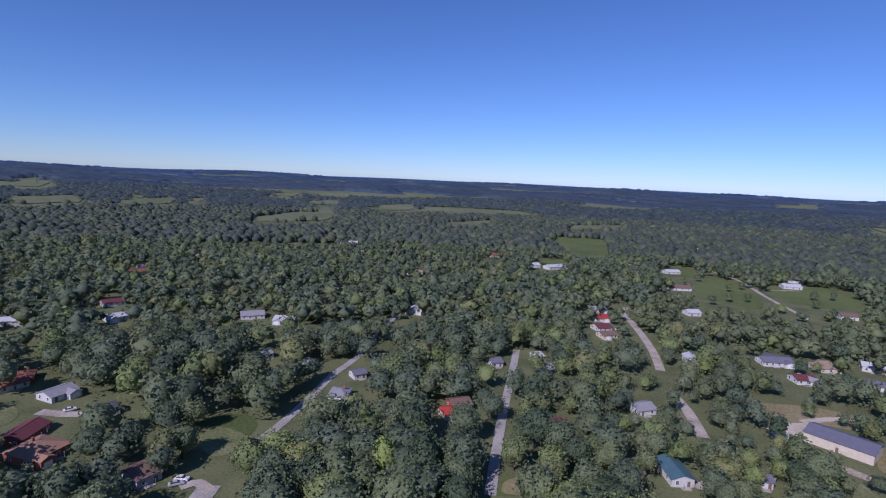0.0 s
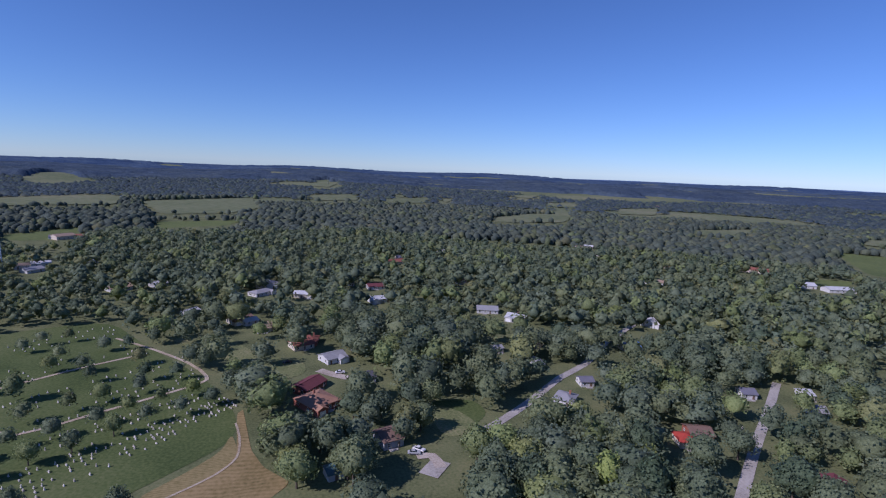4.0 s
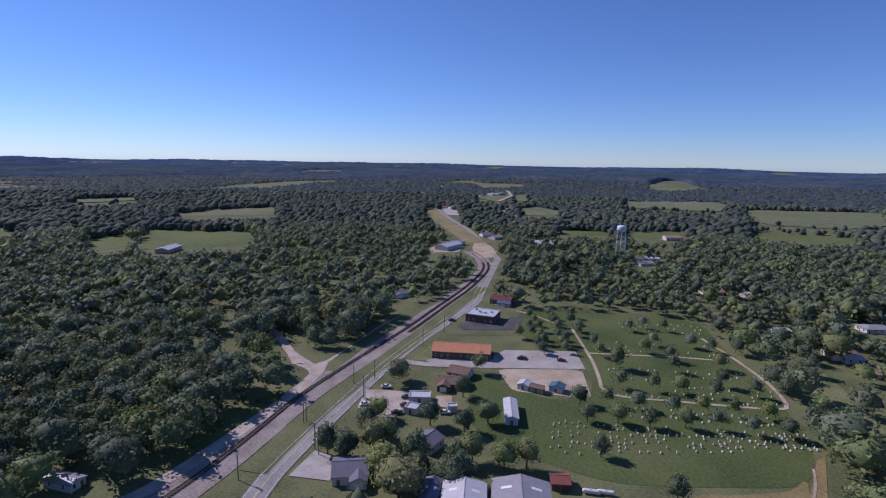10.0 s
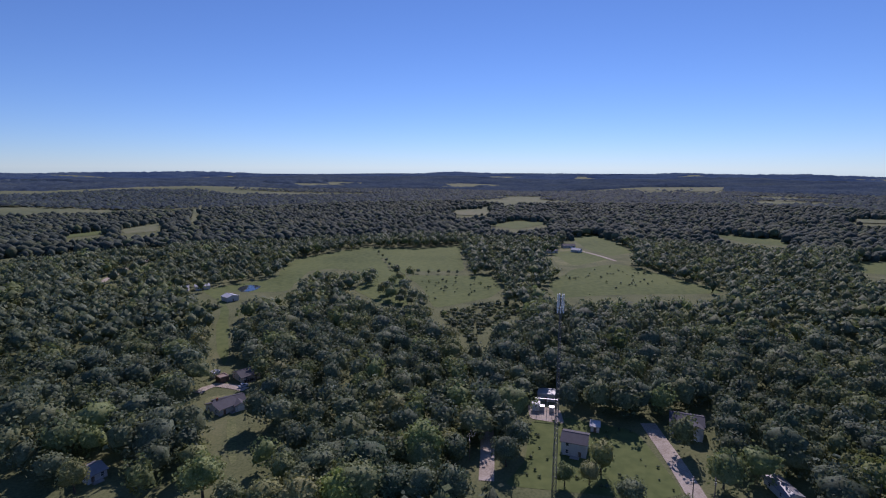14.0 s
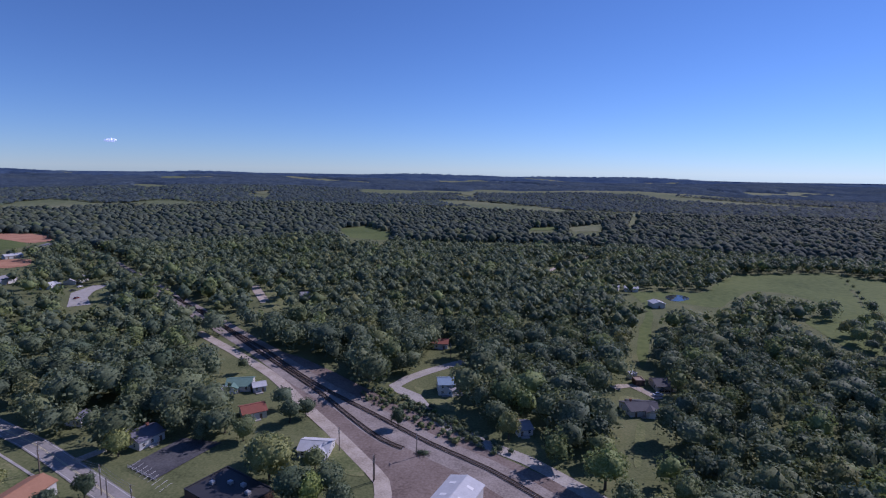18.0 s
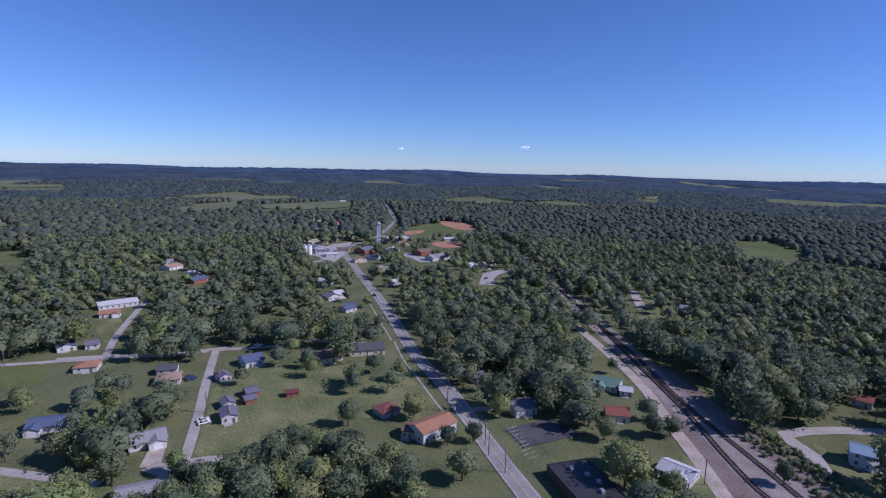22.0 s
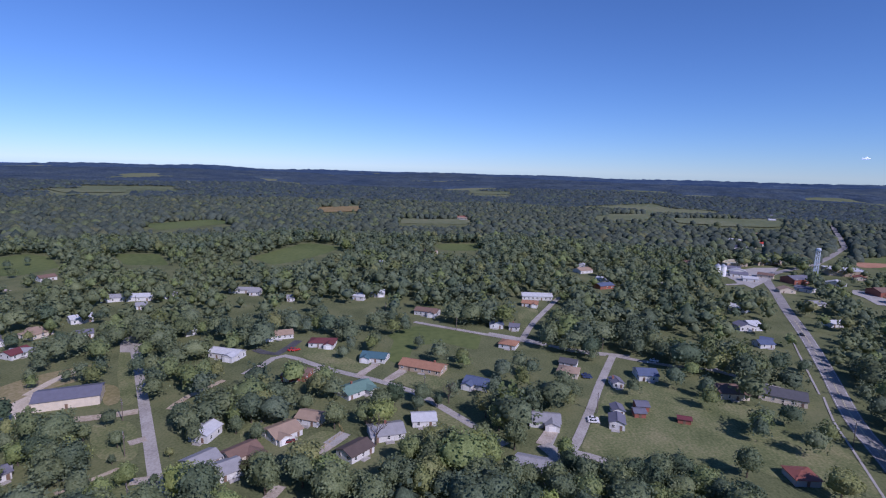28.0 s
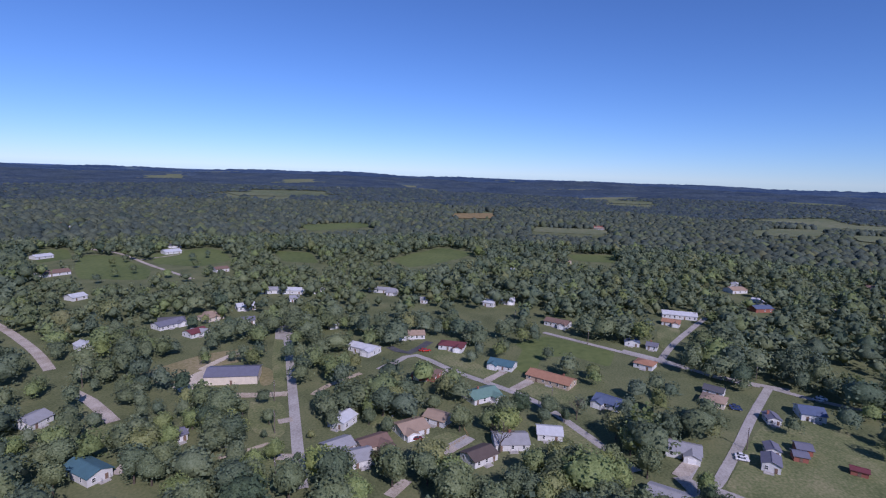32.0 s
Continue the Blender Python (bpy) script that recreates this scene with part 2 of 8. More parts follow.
COVER = np.zeros((2 * HALF, 2 * HALF), np.float32)        # 1: few trees, 1.5: streets under crowns, 2: streets in the open, 3: no tree may stand or show in front of it, 4: houses
FAR_OPEN = []


def inside(px, py, pts):
    hit = np.zeros(np.shape(px), bool)
    for (x0, y0), (x1, y1) in zip(pts, pts[1:] + pts[:1]):
        if y0 != y1:
            hit ^= ((y0 > py) != (y1 > py)) & (px < (x1 - x0) * (py - y0) / (y1 - y0) + x0)
    return hit


def clear_area(pts, level=3):
    xs, ys = [p[0] for p in pts], [p[1] for p in pts]
    i0, i1 = [int(np.clip(v / CELL + HALF, 0, 2 * HALF)) for v in (min(xs) - 2, max(xs) + 2)]
    j0, j1 = [int(np.clip(v / CELL + HALF, 0, 2 * HALF)) for v in (min(ys) - 2, max(ys) + 2)]
    if i1 > i0 and j1 > j0:
        cx, cy = np.meshgrid((np.arange(i0, i1) - HALF + 0.5) * CELL, (np.arange(j0, j1) - HALF + 0.5) * CELL, indexing="ij")
        COVER[i0:i1, j0:j1] = np.maximum(COVER[i0:i1, j0:j1], level * inside(cx, cy, pts))
    FAR_OPEN.append(pts)


def wedge(density, a0, a1, r0, r1):
    """A part of the town between two bearings and two distances, with its share of trees."""
    ring = [(r0, a) for a in np.linspace(a0, a1, 9)] + [(r1 * (1 + 0.06 * math.sin(a * 0.7)), a) for a in np.linspace(a1, a0, 9)]
    TOWN.append((density, [(-r * math.sin(radians(a)), r * math.cos(radians(a))) for r, a in ring]))


LAYER = [0.0]


def drape(name, verts, faces, material, lift):
    v = np.array([(x, y, float(terrain(x, y)) + lift + min(max((math.hypot(x, y) - 850) / 400, 0), 1) * 1.5) for x, y in verts])
    me = bpy.data.meshes.new(name)
    me.from_pydata(v.tolist(), [], faces)
    me.materials.append(material)
    return me


def patch(kind, name, label, pts, clear=True):
    """A flat piece of ground of one kind: lawn, field, yard or car park, with a slightly uneven edge."""
    LAYER[0] += 0.004
    rnd = random.Random(len(pts) * 7 + int(abs(pts[0][0])))
    size = max(max(p[0] for p in pts) - min(p[0] for p in pts), max(p[1] for p in pts) - min(p[1] for p in pts))
    edge = []
    shape = pts
    if kind not in ("road", "blacktop", "concrete"):
        for _ in range(2):
            shape = [(p[0] * (1 - k) + q[0] * k, p[1] * (1 - k) + q[1] * k) for p, q in zip(shape, shape[1:] + shape[:1]) for k in ((0.09, 0.91) if kind in ("meadow", "gravel", "yardgravel", "hay", "dirt") else (0.2, 0.8))]
    for (x0, y0), (x1, y1) in zip(shape, shape[1:] + shape[:1]):
        n = max(1, min(8, int(math.hypot(x1 - x0, y1 - y0) / 12)))
        for k in range(n):
            w = (0.0 if kind in ("road", "blacktop", "concrete") else 0.008 * size) if k else 0
            edge.append((x0 + (x1 - x0) * k / n + rnd.uniform(-w, w), y0 + (y1 - y0) * k / n + rnd.uniform(-w, w)))
    lift = {"meadow": 0.04, "dry": 0.045, "mown": 0.09, "sand": 0.13, "redearth": 0.125, "rough": 0.05, "lawn": 0.07, "yard": 0.075, "hay": 0.1, "dirt": 0.12, "gravel": 0.14, "ballast": 0.13, "yardgravel": 0.13, "concrete": 0.2, "road": 0.17, "blacktop": 0.19, "water": 0.1}[kind] + LAYER[0] * 0.1
    ob = new(name, drape(name, edge, [list(range(len(edge)))], HAZED_PASTURE if kind == "meadow" and math.hypot(*pts[0]) > 1000 else GROUND_KINDS[kind], lift))
    if clear:
        clear_area(pts, 1 if name in ("yard", "dry_verge", "roadside_field") else 3)
    return tagged(ob, label, name.replace("_", " "), kind="structure")


def way(kind, name, label, pts, width, lift=0.0, clear=True, overhung=False):
    """A road, path or strip along a line of points."""
    LAYER[0] += 0.004
    P = [Vector(pts[0])]
    for p in pts[1:]:
        q, p = P[-1], Vector(p)
        if (p - q).length > 90:
            P += [q.lerp(p, k) for k in (0.1, 0.35, 0.65, 0.9)]
        P.append(p)
    fine = []
    for i in range(len(P) - 1):
        a, b, c, d = P[max(i - 1, 0)], P[i], P[i + 1], P[min(i + 2, len(P) - 1)]
        n = max(2, min(12, int((c - b).length / 10)))
        for k in range(n):
            t = k / n
            fine.append(0.5 * (2 * b + (c - a) * t + (2 * a - 5 * b + 4 * c - d) * t * t + (3 * b - a - 3 * c + d) * t ** 3))
    fine.append(P[-1])
    left, right = [], []
    for i, p in enumerate(fine):
        d = (fine[min(i + 1, len(fine) - 1)] - fine[max(i - 1, 0)]).normalized()
        n = Vector((-d.y, d.x)) * width / 2
        left.append(p + n)
        right.append(p - n)
    verts = [v for pair in zip(left, right) for v in pair]
    faces = [[2 * i, 2 * i + 1, 2 * i + 3, 2 * i + 2] for i in range(len(fine) - 1)]
    ob = new(name, drape(name, verts, faces, GROUND_KINDS[kind], 0.16 + lift + LAYER[0] * 0.1))
    if clear:
        for i in range(len(fine) - 1):
            a, b = fine[i], fine[i + 1]
            n = (left[i] - right[i]).normalized() * (width / 2 + 1.0)
            clear_area([tuple(a + n), tuple(a - n), tuple(b - n), tuple(b + n)], 1.5 if overhung or (name == "rail_bed" and a.y < -275) else 2 if name in ("street", "driveway", "dirt_path") else 3)
            FAR_OPEN.pop()
    tagged(ob, label, name.replace("_", " "), kind="structure")
    return fine


# ---- plan of the ground ----
TOWN = []
wedge(0.84, -62, -20, 130, 330)
wedge(0.86, -62, -20, 330, 620)
wedge(0.93, -20, 22, 130, 600)
wedge(0.9, 22, 48, 130, 560)
wedge(0.75, 48, 98, 130, 700)
wedge(0.9, 200, 242, 130, 650)
wedge(0.64, 236, 300, 130, 420)
wedge(0.85, 236, 300, 420, 640)
HIGHWAY = way("asphalt", "highway", "worn two-lane highway through the town", [(-1112, 302), (-1006, 295), (-874, 274), (-714, 255), (-547, 221), (-496, 209), (-343, 128), (-304, 95), (-270, 66), (-238, 42), (-206, 21), (-186, 8), (-163, -6), (95, -116), (116, -124), (145, -136), (177, -149), (220, -163), (279, -189), (343, -216), (410, -242), (468, -266), (513, -283), (544, -298), (573, -322), (598, -352), (639, -402), (711, -466), (811, -550), (945, -630), (1259, -815)], 7.6)
RAIL = way("ballast", "rail_bed", "gravel bed of the railway line", [(-547, 196), (-498, 192), (-450, 177), (-390, 140), (-342, 104), (-291, 65), (-254, 34), (-219, 6), (-192, -11), (-172, -24), (15, -166), (37, -178), (66, -197), (105, -223), (148, -258), (255, -337), (404, -445), (532, -538)], 14.0)
SIDING = way("ballast", "rail_bed", "gravel bed of the siding", [(235, -327), (205, -302), (159.7, -264.3), (118.3, -231.8), (93.8, -212), (70.1, -190.5), (55.4, -178.6), (45.9, -174)], 4.0)
line = way("gravel", "gravel_road", "pale gravel road beside the railway", [(-116, -96), (-132, -85), (-141, -73), (-153, -57), (-165, -41), (-193, -19), (-218, -1), (-237, 10), (-251, 16)], 5.5)
line = way("gravel", "gravel_road", "pale gravel lane along the railway", [(-251, 16), (-270, 31), (-308, 58), (-331, 81)], 4.0)
line = way("gravel", "gravel_road", "gravel lane going into the woods", [(-245, 14), (-260, 7), (-275, 1), (-303, -5), (-318, -11)], 4.5)
line = way("gravel", "gravel_road", "gravel drive up to a house", [(-142, -74), (-146, -76), (-161, -94), (-179, -118)], 6.0)
line = way("gravel", "gravel_road", "narrow lane between trees", [(-101, -123), (-112, -136), (-123, -150)], 5.0)
line = way("gravel", "gravel_road", "pale gravel road along the railway", [(44, -142), (47.6, -152.8), (59.1, -164.7), (79.3, -184.2), (98.6, -201.4), (123.5, -225.1), (158.4, -250.3), (203.4, -280)], 5.4)
line = way("road", "side_street", "curving side street past a blue house", [(-24, -154.8), (-13.8, -163.4), (1.3, -175.5), (13.8, -181.8), (27.7, -190.8), (40.8, -201), (52.7, -219), (64.5, -228), (53.4, -248.7), (37.5, -266.9)], 6.0)
line = way("road", "street", "straight town street between trees", [(49, 150), (57, 171), (72, 209), (89, 249), (105, 288)], 3.9)
line = way("road", "street", "town street running downhill", [(-33, 182), (-22, 203), (-11, 229), (-1, 257), (11, 280), (22, 316)], 3.9)
clear_area([(-37, 178), (-31, 178), (-9, 226), (-5, 246), (-10, 244), (-18, 226)], 3)
patch("lawn", "lawn", "mown lawn beside the town street", [(-56, 210), (-37, 219), (-28, 207), (-34, 190), (-48, 192)])
line = way("gravel", "gravel_road", "pale gravel road on the hillside", [(146, 177), (156, 201), (161, 221)], 5.0)
line = way("gravel", "gravel_road", "pale gravel road up to houses", [(174, 249), (189, 280), (207, 328), (222, 376), (236, 384)], 5.0)
line = way("road", "street", "straight pale street with a turning circle", [(134, 86), (159, 104), (197, 131), (239, 161), (274, 187)], 4.2)
line = way("road", "street", "street curving between bungalows", [(235, 106), (249, 102), (262, 96), (247, 69), (237, 45), (226, 25), (210, 9), (193, -6), (183, -15)], 3.9)
line = way("road", "street", "town street along the meadow", [(334, 36), (320, 3), (306, -30), (292, -63), (287, -89)], 3.9)
line = way("road", "street", "short street beside the open lawn", [(287, -80), (247, -64), (217, -53), (189, -42), (183, -39)], 3.9)
line = way("road", "street", "town street towards the highway", [(287, -80), (278, -98), (273, -116), (271, -128), (249, -152)], 3.9)
line = way("road", "street", "street bend among trees", [(183, -28), (181, -37), (179, -44), (175, -51)], 3.9)
patch("lawn", "cemetery_lawn", "mown green cemetery lawn with headstones", [(-321, 150), (-301, 214), (-269, 255), (-214, 225), (-159, 200), (-126, 176), (-112, 156), (-121, 124), (-130, 97), (-148, 80), (-169, 67), (-183, 67), (-234, 86), (-205, 96), (-190, 104), (-185, 125), (-228, 148), (-263, 126)])
patch("hay", "hay_field", "cut brown hay field with curved mowing rows", [(-105, 102), (-115, 107), (-109, 123), (-105, 140), (-106, 148), (-124, 174), (-124, 178), (-103, 152), (-93, 144), (-80, 139), (-86, 112), (-106, 103)])
patch("mown", "mown_strip", "half-dried mown grass with raked rows", [(-119, 118), (-114.6, 133), (-112, 148), (-116.4, 160), (-107.6, 151), (-104.4, 144), (-105, 134), (-110, 120), (-114, 112)])
patch("road", "car_park", "pale asphalt car park beside the orange-roofed building", [(-243, 102), (-249, 111), (-238, 147), (-215, 139), (-227, 97), (-233, 98)])
patch("meadow", "pasture", "light green pasture enclosed by woods", [(-157, -514), (-193, -573), (-310, -616), (-252, -467), (-231, -434), (-207, -494), (-180, -498), (-133, -420), (-76, -458), (-77, -467), (-138, -476)])
patch("meadow", "pasture", "smooth green hay meadow", [(-304, -601), (-346, -567), (-404, -557), (-307, -412), (-270, -434), (-251, -458)])
patch("meadow", "pasture", "rough pasture with scattered bushes", [(-248, -426), (-314, -379), (-286, -332), (-259, -314), (-204, -311), (-231, -368)])
patch("meadow", "pasture", "pasture on the rise beyond the woods", [(-330, -323), (-405, -362), (-470, -356), (-433, -218), (-376, -250), (-339, -271), (-300, -283)])
patch("meadow", "pasture", "small field above the farmyard", [(-587, -530), (-634, -519), (-550, -395), (-503, -393), (-521, -445)])
patch("yard", "farmyard", "mown yard among the farm trees", [(-443, -431), (-521, -486), (-516, -451), (-482, -378), (-456, -373), (-398, -371)])
line = way("gravel", "driveway", "pale farm drive", [(-506, -447), (-494, -404), (-480, -368)], 4)
patch("meadow", "pasture", "bright green field in the forest", [(-783, -171), (-740, -45), (-624, -39), (-628, -113), (-628, -139)])
patch("meadow", "pasture", "bright green field in the forest", [(-1036, -130), (-1088, -16), (-952, -16), (-949, -113)])
patch("yard", "open_lawn", "wide mown green lawn behind the houses", [(190, -45), (244, -67), (253, -87), (251, -97), (231, -109), (228, -140), (181, -114), (173, -80), (179, -65), (179, -47), (183, -42)])
patch("meadow", "pasture", "small green field in the forest", [(333, -836), (306, -901), (231, -797), (219, -721), (276, -734)])
patch("meadow", "pasture", "green field beyond the town", [(542, 235), (663, 213), (639, 157), (563, 172), (506, 195)])
patch("meadow", "pasture", "green field in the forest", [(378, 896), (470, 869), (369, 668), (328, 690)])
patch("yard", "yard", "mown yard grass beside the metal building", [(259, 185), (261, 178), (200, 135), (196, 141)])
patch("dry", "dry_field", "dry tan field beside a sandy apron", [(185, 210), (200, 205), (220, 200), (238, 184), (240, 174), (224, 172), (204, 184), (186, 180), (179, 183)])
patch("sand", "gravel_apron", "bare sandy apron of the metal building", [(180, 183), (192, 185), (208, 184), (207, 181), (193, 175), (186, 170), (177, 162), (176, 167), (177, 175)])
patch("yard", "yard", "mown yard grass", [(124, 127), (141, 117), (156, 115), (151, 103), (133, 89)])
patch("yard", "yard", "mown yard grass", [(182, 144), (186, 127), (158, 108), (158, 124)])
patch("yard", "yard", "front lawns of the bungalows", [(275, 89), (279, 77), (256, 55), (254, 43), (242, 50), (256, 78), (263, 88)])
patch("yard", "yard", "front lawns of the bungalows", [(242, 39), (247, 32), (240, 5), (227, 16), (232, 30)])
patch("meadow", "open_meadow", "open green meadow among trees", [(328, 33), (312, -8), (285, -5), (296, 16), (286, 31), (252, 31), (266, 43), (295, 43), (304, 49)])
patch("yard", "yard", "lawn behind the houses", [(183, 85), (199, 80), (187, 72), (171, 74), (173, 80)])
patch("yard", "yard", "worn back yard grass", [(179, 59), (187, 54), (183, 45), (175, 50), (172, 56)])
patch("yard", "yard", "lawn at the bend of the street", [(214, 15), (196, -3), (183, -15), (179, -11), (191, 3), (203, 14)])
patch("yard", "yard", "mown lawn beside the highway", [(226, -115), (209, -129), (197, -142), (183, -141), (156, -131), (159, -117), (172, -105), (179, -98), (198, -99)])
patch("yard", "yard", "wide mown lawn behind the houses", [(239, -80), (238, -92), (219, -113), (197, -100), (183, -89), (192, -77), (177, -71), (186, -60)])
patch("yard", "yard", "lawn beside the cemetery", [(-214, 239), (-197, 260), (-144, 229), (-124, 229), (-130, 214), (-155, 221), (-186, 230)])
patch("gravel", "gravel_lot", "gravel lot with parked cars", [(-219, 33), (-208, 58), (-198, 45), (-190, 39), (-193, 32), (-202, 26)])
patch("concrete", "forecourt", "pale concrete forecourt beside the highway", [(-161, -1), (-174, 8), (-162, 20), (-155, 11)])
patch("dirt", "dirt_yard", "bare earth yard", [(-205, 60), (-203, 67), (-193, 63), (-195, 58)])
patch("blacktop", "black_car_park", "dark asphalt round the flat-roofed office", [(-296, 99), (-303, 110), (-290, 126), (-304, 138), (-304, 147), (-280, 134), (-280, 126), (-287, 101)])
patch("dirt", "gravel_yard", "dusty beige gravel half of the car park", [(-226, 97), (-215, 137), (-185, 124), (-201, 94)])
line = way("rough", "grass_verge", "grass verge between highway and railway", [(-166, -12), (-185, -1), (-211, 16), (-247, 44), (-284, 73), (-338, 114), (-385, 150)], 10)
patch("meadow", "dry_verge", "dry grass strip beside the gravel road", [(-178, -37), (-195, -35), (-216, -19), (-226, -3), (-242, 9), (-227, 7), (-213, -9), (-176, -32)])
line = way("rough", "grass_verge", "rough grass beside the railway", [(-244, 17), (-296, 53), (-354, 102)], 8)
patch("meadow", "open_field", "weedy green field beside an old house", [(-141, -145), (-154, -142), (-170, -117), (-148, -83), (-136, -87), (-123, -100), (-104, -118), (-120, -125)])
patch("rough", "yard", "rough grass beside a mobile home", [(-186, -82), (-185, -76), (-163, -67), (-171, -60), (-165, -47), (-160, -56), (-160, -66)])
patch("gravel", "gravel_pad", "gravel pad of a substation", [(-151, -157), (-159, -146), (-151, -136), (-143, -147)])
patch("yardgravel", "gravel_yard", "wide bare gravel yard between tracks and road", [(189, -284), (127, -231.5), (87.4, -192.6), (59.7, -166.4), (48.5, -155.8), (41.4, -140), (-25.4, -150), (-22, -157), (-6.5, -165.8), (13.5, -177.9), (37.6, -196.5), (79.7, -224.4), (114.6, -248.2), (164.4, -277)])
patch("dirt", "crossing", "worn earth crossing beside the white warehouse", [(50, -157), (42, -166), (30, -170), (16, -160), (8, -152), (30, -146), (44, -148)])
patch("yard", "yard", "yard grass beside a green-roofed house", [(143, -206), (142, -215), (130, -230), (125, -218), (132, -211)])
patch("yard", "yard", "grass beside the gravel road", [(83, -183), (68, -173), (52, -154), (61, -154), (75, -167)])
patch("yard", "yard", "lawn round the blue house", [(58, -232), (43, -223), (30, -218), (32, -207), (44, -211)])
patch("meadow", "grass_corridor", "mown grass corridor through the woods", [(-59, -325), (-80, -411), (-76, -458), (-93, -458), (-60, -295), (-53, -275)])
line = way("gravel", "driveway", "gravel driveway of a woodland house", [(-36, -248), (-45, -253), (-55, -240)], 4.5)
patch("yard", "yard", "small lawn inside a driveway loop", [(-38, -242), (-52, -236), (-49, -230), (-36, -230)])
patch("yard", "grass_corridor", "grass strip going down between trees", [(-41, -215), (-45, -215), (-37, -179), (-34, -179)])
patch("rough", "rough_pasture", "rough pasture with bushes", [(-199, -298), (-258, -297), (-253, -270), (-211, -262), (-185, -241), (-196, -272)])
line = way("gravel", "gravel_road", "pale country road in the woods", [(-2, -526), (-34, -608), (-73, -678)], 5.5)
patch("meadow", "roadside_field", "green field beside the country road", [(-30, -570), (-71, -664), (-46, -585)])
patch("meadow", "clearing", "small clearing in the woods", [(23, -340), (9, -359), (10, -340)])
patch("meadow", "ball_field", "green baseball outfield", [(695, -492), (741, -585), (676, -586), (618, -537), (617, -457)])
patch("redearth", "infield", "reddish bare infield of the baseball ground", [(671, -465), (668, -514), (634, -476), (629, -446)])
patch("redearth", "bare_ground", "reddish bare earth beside the ball field", [(759, -607), (717, -645), (630, -589), (640, -555)])
patch("concrete", "car_park", "pale concrete car park with a loop", [(328, -310), (361, -346), (367, -374), (356, -378), (349, -355), (337, -337), (318, -320)])
patch("yard", "island_lawn", "green lawn inside the car park loop", [(321, -324), (336, -338), (347, -354), (352, -373), (316, -335)])
patch("concrete", "car_park", "pale concrete yard of the school", [(498, -350), (448, -358), (435, -338), (481, -338)])
patch("concrete", "car_park", "pale paved lots of the shops", [(558, -256), (600, -313), (607, -344), (520, -284), (487, -255)])
patch("yard", "yard", "lawn beside the street", [(-84, 223), (-59, 231), (-54, 223), (-74, 213), (-59, 205), (-44, 208), (-30, 197), (-34, 185), (-42, 183), (-51, 198)])
patch("yard", "yard", "lawn beside the woods", [(-149, 235), (-127, 234), (-119, 221), (-125, 209), (-133, 209)])
line = way("road", "driveway", "pale driveway", [(-38, 166), (-40, 156)], 7)
patch("meadow", "yard", "dry grass beside the street", [(55, 159), (72, 161), (86, 152), (82, 147), (51, 149)])
patch("yard", "yard", "lawn running up to houses", [(113, 189), (141, 205), (156, 204), (144, 174), (131, 164), (122, 175), (110, 173)])
patch("meadow", "hillside_field", "green field on the hillside below the lane", [(376, 493), (324, 423), (346, 373), (380, 403), (423, 490), (414, 526)])
patch("meadow", "hillside_field", "green field round a hillside house", [(406, 427), (415, 379), (457, 376), (504, 426), (512, 459), (447, 472)])
patch("meadow", "hillside_field", "green field at the top of the hillside", [(412, 596), (358, 519), (392, 517), (431, 575)])
line = way("gravel", "gravel_road", "pale gravel lane across the fields", [(447, 580), (440, 539), (434, 501), (397, 420), (376, 367), (366, 343)], 4)
line = way("gravel", "driveway", "pale drive to the hillside house", [(416, 455), (446, 450), (462, 449)], 3)
patch("gravel", "gravel_lot", "pale gravel by a garage", [(119, 147), (127, 150), (132, 149), (128, 144), (120, 144)])
line = way("gravel", "driveway", "pale driveway", [(239, 77), (251, 70)], 3.5)
line = way("gravel", "driveway", "pale driveway", [(239, 52), (256, 47)], 3.5)
line = way("gravel", "driveway", "pale driveway", [(235, 38), (249, 31)], 3.5)
line = way("gravel", "driveway", "pale driveway", [(170, 51), (183, 45)], 4)
line = way("concrete", "driveway", "concrete driveway", [(184, -30), (195, -34)], 4)
line = way("gravel", "driveway", "pale driveway", [(140, 59), (150, 57)], 4)
line = way("gravel", "driveway", "pale driveway", [(169, 119), (173, 115)], 4)
line = way("gravel", "driveway", "pale driveway", [(147, 104), (149, 99)], 4)
line = way("dirt", "driveway", "sandy track to the street", [(179, 165), (185, 146), (193, 131)], 5)
line = way("blacktop", "driveway", "black asphalt driveway", [(269, 115), (264, 101), (287, 97)], 5)
patch("blacktop", "black_car_park", "dark asphalt car park with painted bays", [(133, -143), (128, -164), (112, -164), (119, -138)])
way("dirt", "cemetery_lane", "narrow pale dirt lane through the cemetery", [(-272, 165), (-223, 148), (-203, 139), (-187, 134), (-175, 156), (-163, 180), (-157, 195), (-160, 202), (-179, 213), (-213, 224), (-239, 230)], 1.7)
line = way("dirt", "cemetery_lane", "narrow pale dirt lane through the cemetery", [(-234, 153), (-227, 170), (-218, 194), (-208, 213)], 1.7)
line = way("dirt", "cemetery_lane", "narrow pale dirt lane through the cemetery", [(-274, 163), (-302, 156), (-317, 148)], 1.7)
line = way("concrete", "sidewalk", "narrow concrete sidewalk beside the highway", [(158, -132), (197, -146), (217, -153), (243, -165)], 0.9)
line = way("dirt", "field_track", "bare track along the hay field", [(-112.8, 116.2), (-108.4, 126.2), (-105.1, 135.1), (-104.3, 143.1), (-106.1, 149.4), (-112.3, 158.7), (-119.8, 167.1)], 0.8)
line = way("road", "driveway", "asphalt drive to the store", [(-242, 67), (-243, 75), (-237, 89), (-234, 101)], 7)
patch("meadow", "pasture", "pale green pasture among the distant woods", [(-1056, 2032), (-1038, 2230), (-867, 1780), (-937, 1789)])
